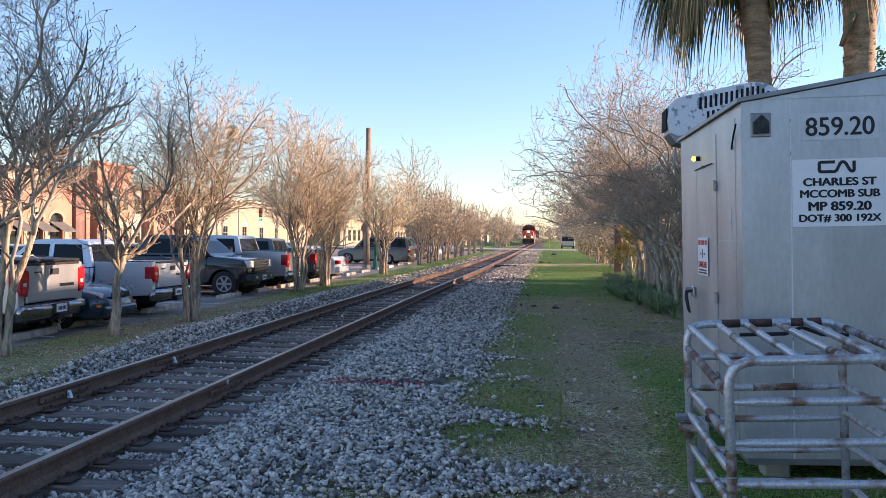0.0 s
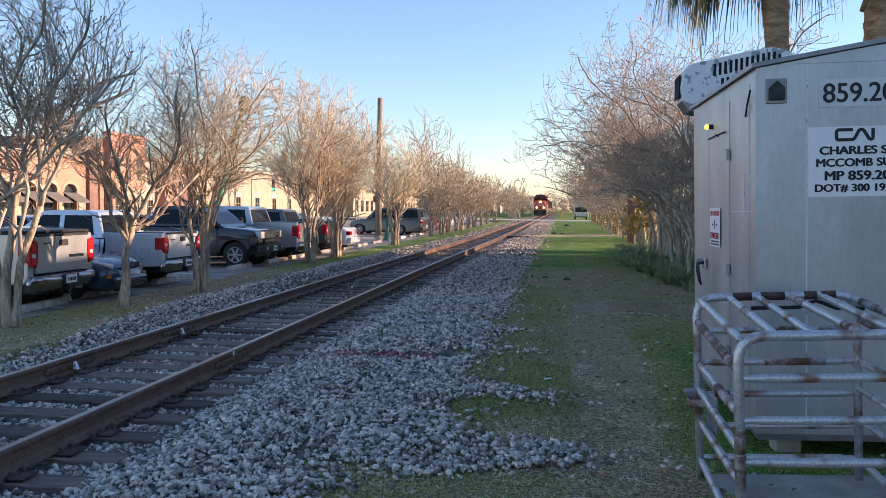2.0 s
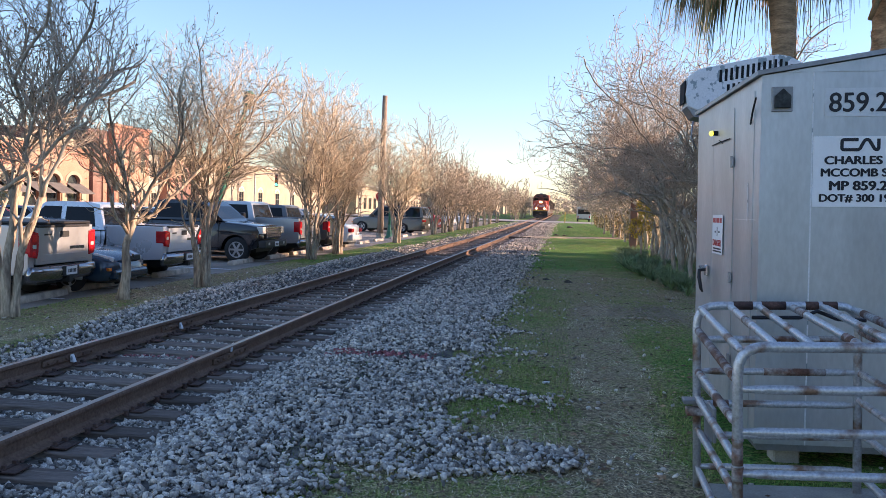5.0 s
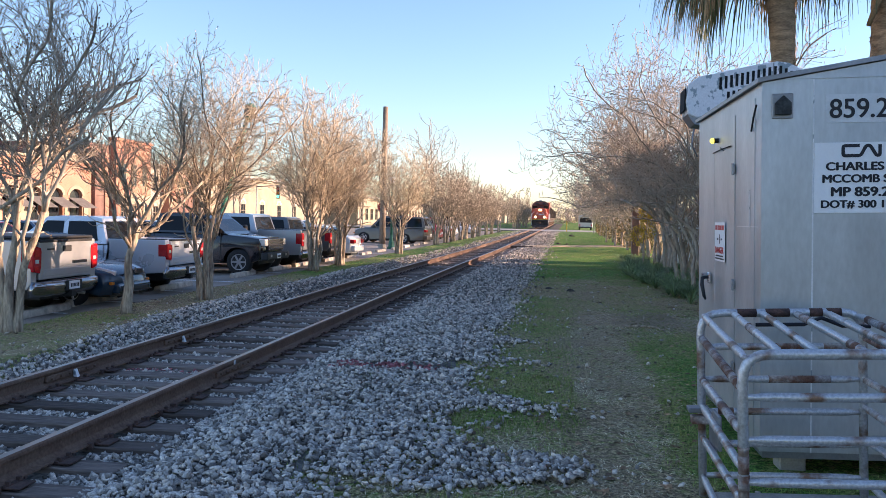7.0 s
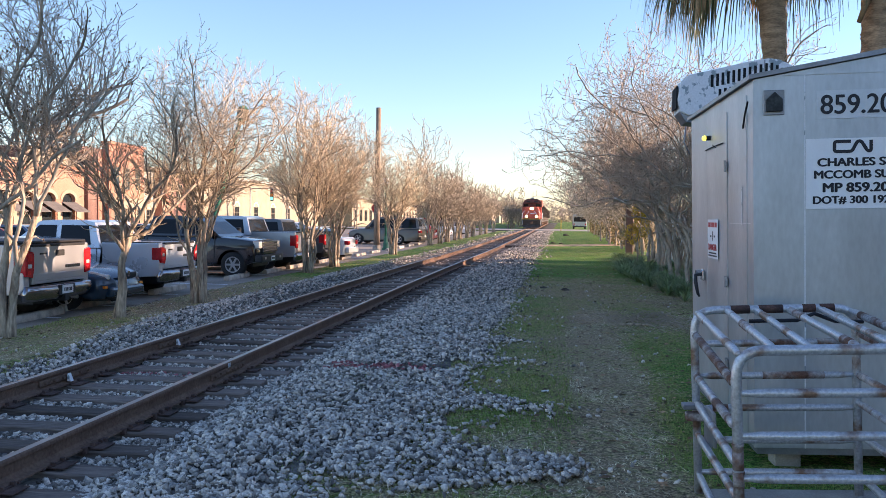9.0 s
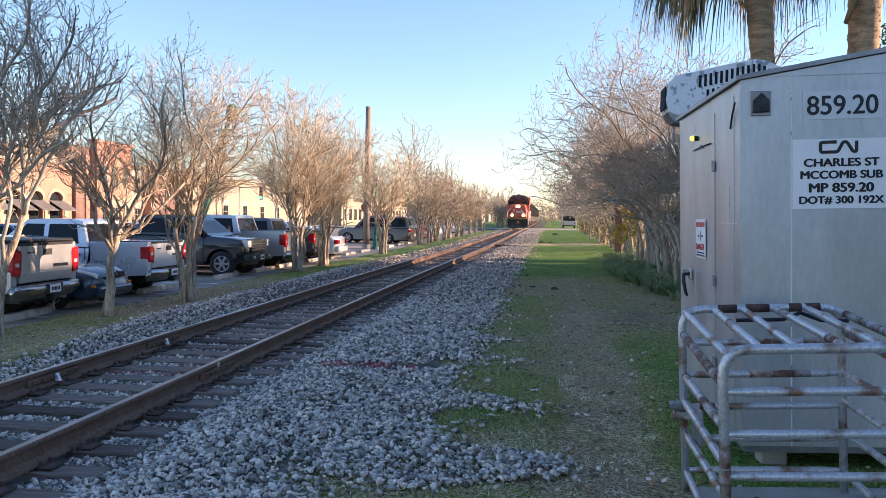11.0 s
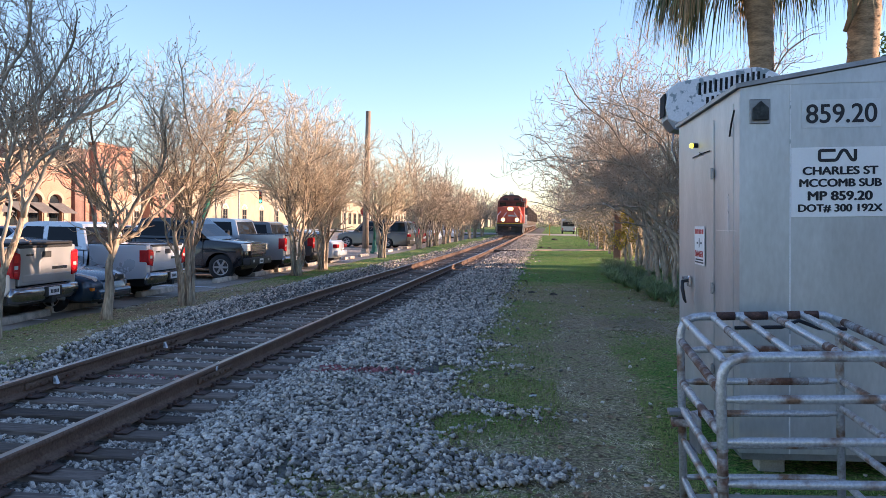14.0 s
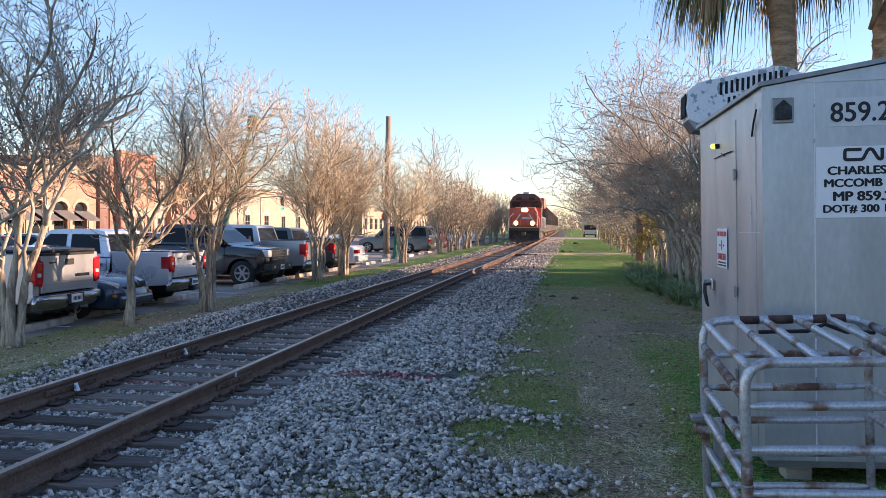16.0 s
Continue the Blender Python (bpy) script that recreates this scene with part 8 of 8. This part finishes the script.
def build_grass():
    rng = np.random.default_rng(17)

    def blades(name, label, spots, height, width, mat, curl=0.5):
        n = len(spots)
        s = np.asarray(spots)
        w = rng.uniform(0, 2 * np.pi, n)
        h = height * rng.uniform(0.5, 1.4, n)
        lean = rng.uniform(0.1, curl, n) * h
        wd = width * rng.uniform(0.7, 1.3, n)
        ca, sa = np.cos(w), np.sin(w)
        p0 = np.stack([s[:, 0] - sa * wd, s[:, 1] + ca * wd, s[:, 2]], 1)
        p1 = np.stack([s[:, 0] + sa * wd, s[:, 1] - ca * wd, s[:, 2]], 1)
        m0 = np.stack([s[:, 0] - sa * wd * 0.7 + ca * lean * 0.4, s[:, 1] + ca * wd * 0.7 + sa * lean * 0.4, s[:, 2] + h * 0.6], 1)
        m1 = np.stack([s[:, 0] + sa * wd * 0.7 + ca * lean * 0.4, s[:, 1] - ca * wd * 0.7 + sa * lean * 0.4, s[:, 2] + h * 0.6], 1)
        tip = np.stack([s[:, 0] + ca * lean, s[:, 1] + sa * lean, s[:, 2] + h], 1)
        v = np.stack([p0, p1, m0, m1, tip], 1).reshape(-1, 3)
        k = np.arange(n) * 5
        quads = np.stack([k, k + 1, k + 3, k + 2], 1).tolist()
        tris = np.stack([k + 2, k + 3, k + 4], 1).tolist()
        ob = new(name, mesh_of(name, v.tolist(), quads + tris, mat))
        tagged(ob, label, "grass", kind="stuff")

    green, straw, leaves = [], [], []
    r = random.Random(8)
    for y0, y1, density in ((3.2, 9, 2600), (9, 16, 850), (16, 30, 260), (30, 48, 70)):
        for x0, x1 in ((-2.4, 5.2), (-9.2, -6.3)):
            for _ in range(int((y1 - y0) * (x1 - x0) * density)):
                x, y = r.uniform(x0, x1), r.uniform(y0, y1)
                if x > -3 and x < edge_right(y) + r.uniform(-0.35, 0.05):
                    patch = noise.noise((x * 0.9, y * 0.9, 21.0))
                    if not (patch > 0.2 and y < 11):
                        continue
                if x < -6 and (x > edge_left(y) - r.uniform(0, 0.2) or x < -8.75):
                    continue
                if 0.75 < x < 3.4 and y < 5.45 or (x > 1.3 and 5.9 < y < 8.4 and x < 3.8):
                    continue
                lush = noise.noise((x * 0.55, y * 0.38, 2.5)) + 0.35 * noise.noise((x * 1.9, y * 1.9, 6.0))
                track = math.exp(-((x - 0.35 - 0.02 * y) / 0.35) ** 2)
                if x > -3:
                    lush -= 0.8 * track * (1 if y < 16 else 0.2)
                    lush += 0.5 if x > 0.95 and y < 12 else 0.0
                    lush += 0.35 if y > 22 else 0.0
                    lush += 0.22 if x < 0.15 and y < 16 else 0.0
                    if x > 2.2 and y > 11:
                        lush -= 0.5
                z = bumpy(x, y) - 0.004
                if lush > 0.04 + r.uniform(-0.22, 0.22):
                    green.append((x, y, z))
                elif r.random() < 0.42 + 1.5 * noise.noise((x * 1.7, y * 1.1, 14.0)) + 0.5 * noise.noise((x * 5.0, y * 5.0, 3.0)):
                    straw.append((x, y, z))
    blades("grass", "short green winter grass in loose tufts", green, 0.034, 0.0024, M_BLADE, 1.5)
    blades("dry_grass", "flattened straw-coloured dead grass", straw, 0.012, 0.0033, M_STRAW, 6.0)
    # clover leaves and dead leaves lying about
    v, f = [], []
    for _ in range(5600):
        x, y = (r.uniform(-1.0, 4.6), r.uniform(3.2, 30)) if r.random() < 0.72 else (r.uniform(-8.7, -6.7), r.uniform(9, 30))
        if x > -3 and x < edge_right(y) and r.random() < 0.8 or (0.8 < x < 3.4 and 5.4 < y < 8.5 and x > 1.2):
            continue
        z = (0.022 if 0.77 < x < 3.4 and y < 5.4 else bumpy(x, y) + 0.012)
        w, s, t = r.uniform(0, 6.28), r.uniform(0.012, 0.034), r.uniform(-0.4, 0.4)
        ca, sa = math.cos(w), math.sin(w)
        b = len(v)
        for a, c, dz in ((-1.2, 0, 0), (0, -0.6, t * 0.5), (1.3, 0, 0.2), (0, 0.6, 0.4)):
            v.append((x + s * (a * ca - c * sa), y + s * (a * sa + c * ca), z + s * dz))
        f.append((b, b + 1, b + 2, b + 3))
    ob = new("leaf_litter", mesh_of("leaf_litter", v, f, [M_LITTER, M_LEAF_DRY], index=[k % 3 == 0 for k in range(len(f))]))
    tagged(ob, "scattered curled brown dead leaves", "leaves", kind="stuff")
    for x, y, size in ((0.10, 4.55, 0.075), (0.42, 4.62, 0.06), (0.52, 4.5, 0.05), (0.30, 5.2, 0.045), (0.66, 4.75, 0.05), (-0.35, 4.5, 0.06), (0.70, 5.35, 0.05), (0.15, 6.3, 0.04), (0.9, 6.4, 0.045), (0.62, 7.4, 0.045)):
        w = r.uniform(0, 6.28)
        rim = []
        for k in range(15):
            a = 2 * math.pi * k / 15
            q = size * (1.0 if k % 3 == 0 else 0.55 if k % 3 == 1 else 0.7) * (1.25 if k == 0 else 1.0)
            rim.append((q * math.cos(a), 0.8 * q * math.sin(a), size * (0.1 + 0.35 * abs(math.sin(a * 1.5 + size * 40)))))
        top = [(0, 0, 0.25 * size)] + rim
        low = [(p[0], p[1], p[2] - 0.002) for p in top]
        tri = [(0, 1 + k, 1 + (k + 1) % 15) for k in range(15)]
        faces = tri + [(16 + c, 16 + b, 16 + a) for a, b, c in tri] + [(1 + k, 17 + k, 17 + (k + 1) % 15, 1 + (k + 1) % 15) for k in range(15)]
        leaf = part("dead_leaf", mesh_of("dead_leaf", top + low, faces, M_LEAF_DRY), None)
        leaf.matrix_basis = pose(x, y, bumpy(x, y) + 0.012, r.uniform(-15, 15), r.uniform(-15, 15), math.degrees(w))
        tagged(leaf, "large curled tan dead leaf on the turf", "leaf", "fallen leaves beside the pad")
    pale = [(r.uniform(-8.5, -6.8), r.uniform(9, 20), 0) for _ in range(60)] + [(r.uniform(-0.9, 2.4), r.uniform(5, 22), 0) for _ in range(150)]
    tagged(scatter_rocks("scattered_pebbles", [(x, y, bumpy(x, y) + 0.01, r.uniform(0.012, 0.03)) for x, y, _ in pale], M_STONE_WARM, None, 9), "pale pebbles lying in the grass", "stones", kind="stuff")
    stone = thing("white_stone", "pale rounded stone lying in the grass", "stone")
    part("stone", mesh_of("stone", ROCKS[2][0] * 0.035, ROCKS[2][1], M_WORN_WHITE), None, stone)
    stone.matrix_basis = pose(-0.09, 8.1, 0.02)
    twig = thing("fallen_branch", "pale broken branch lying on bare earth", "branch")
    tube("stick", [([(1.0, 13.5, 0.02), (1.3, 13.35, 0.05), (1.5, 13.25, 0.06), (1.62, 13.0, 0.03)], [0.02, 0.018, 0.015, 0.008]), ([(1.3, 13.35, 0.05), (1.35, 13.7, 0.16)], 0.009)], M_BARK, twig, 6)
    heap = thing("twig_heap", "low tangle of thin grey dead twigs on bare earth", "twigs")
    lines = []
    for _ in range(150):
        x, y, w = 1.45 + r.gauss(0, 0.42), 13.9 + r.gauss(0, 0.5), r.uniform(0, 6.28)
        ln, z = r.uniform(0.25, 0.7), r.uniform(0.01, 0.12)
        lines.append(([(x, y, z * 0.4), (x + 0.5 * ln * math.cos(w), y + 0.5 * ln * math.sin(w), z + 0.05), (x + ln * math.cos(w + 0.4), y + ln * math.sin(w + 0.4), z * 0.7)], 0.0035))
    tagged(tube("twig", lines, M_TWIG_DARK, heap, 3), kind="stuff")


build_grass()
build_stones(BED)


def motions():
    for vehicle, behind in TRAIN:
        walk(vehicle, [(t, pose(track_x(120.0), 197.0 - 7.5 * t + behind, RAIL_TOP)) for t in (0.0, 4.0, 8.0, 12.0, 16.0)])


motions()
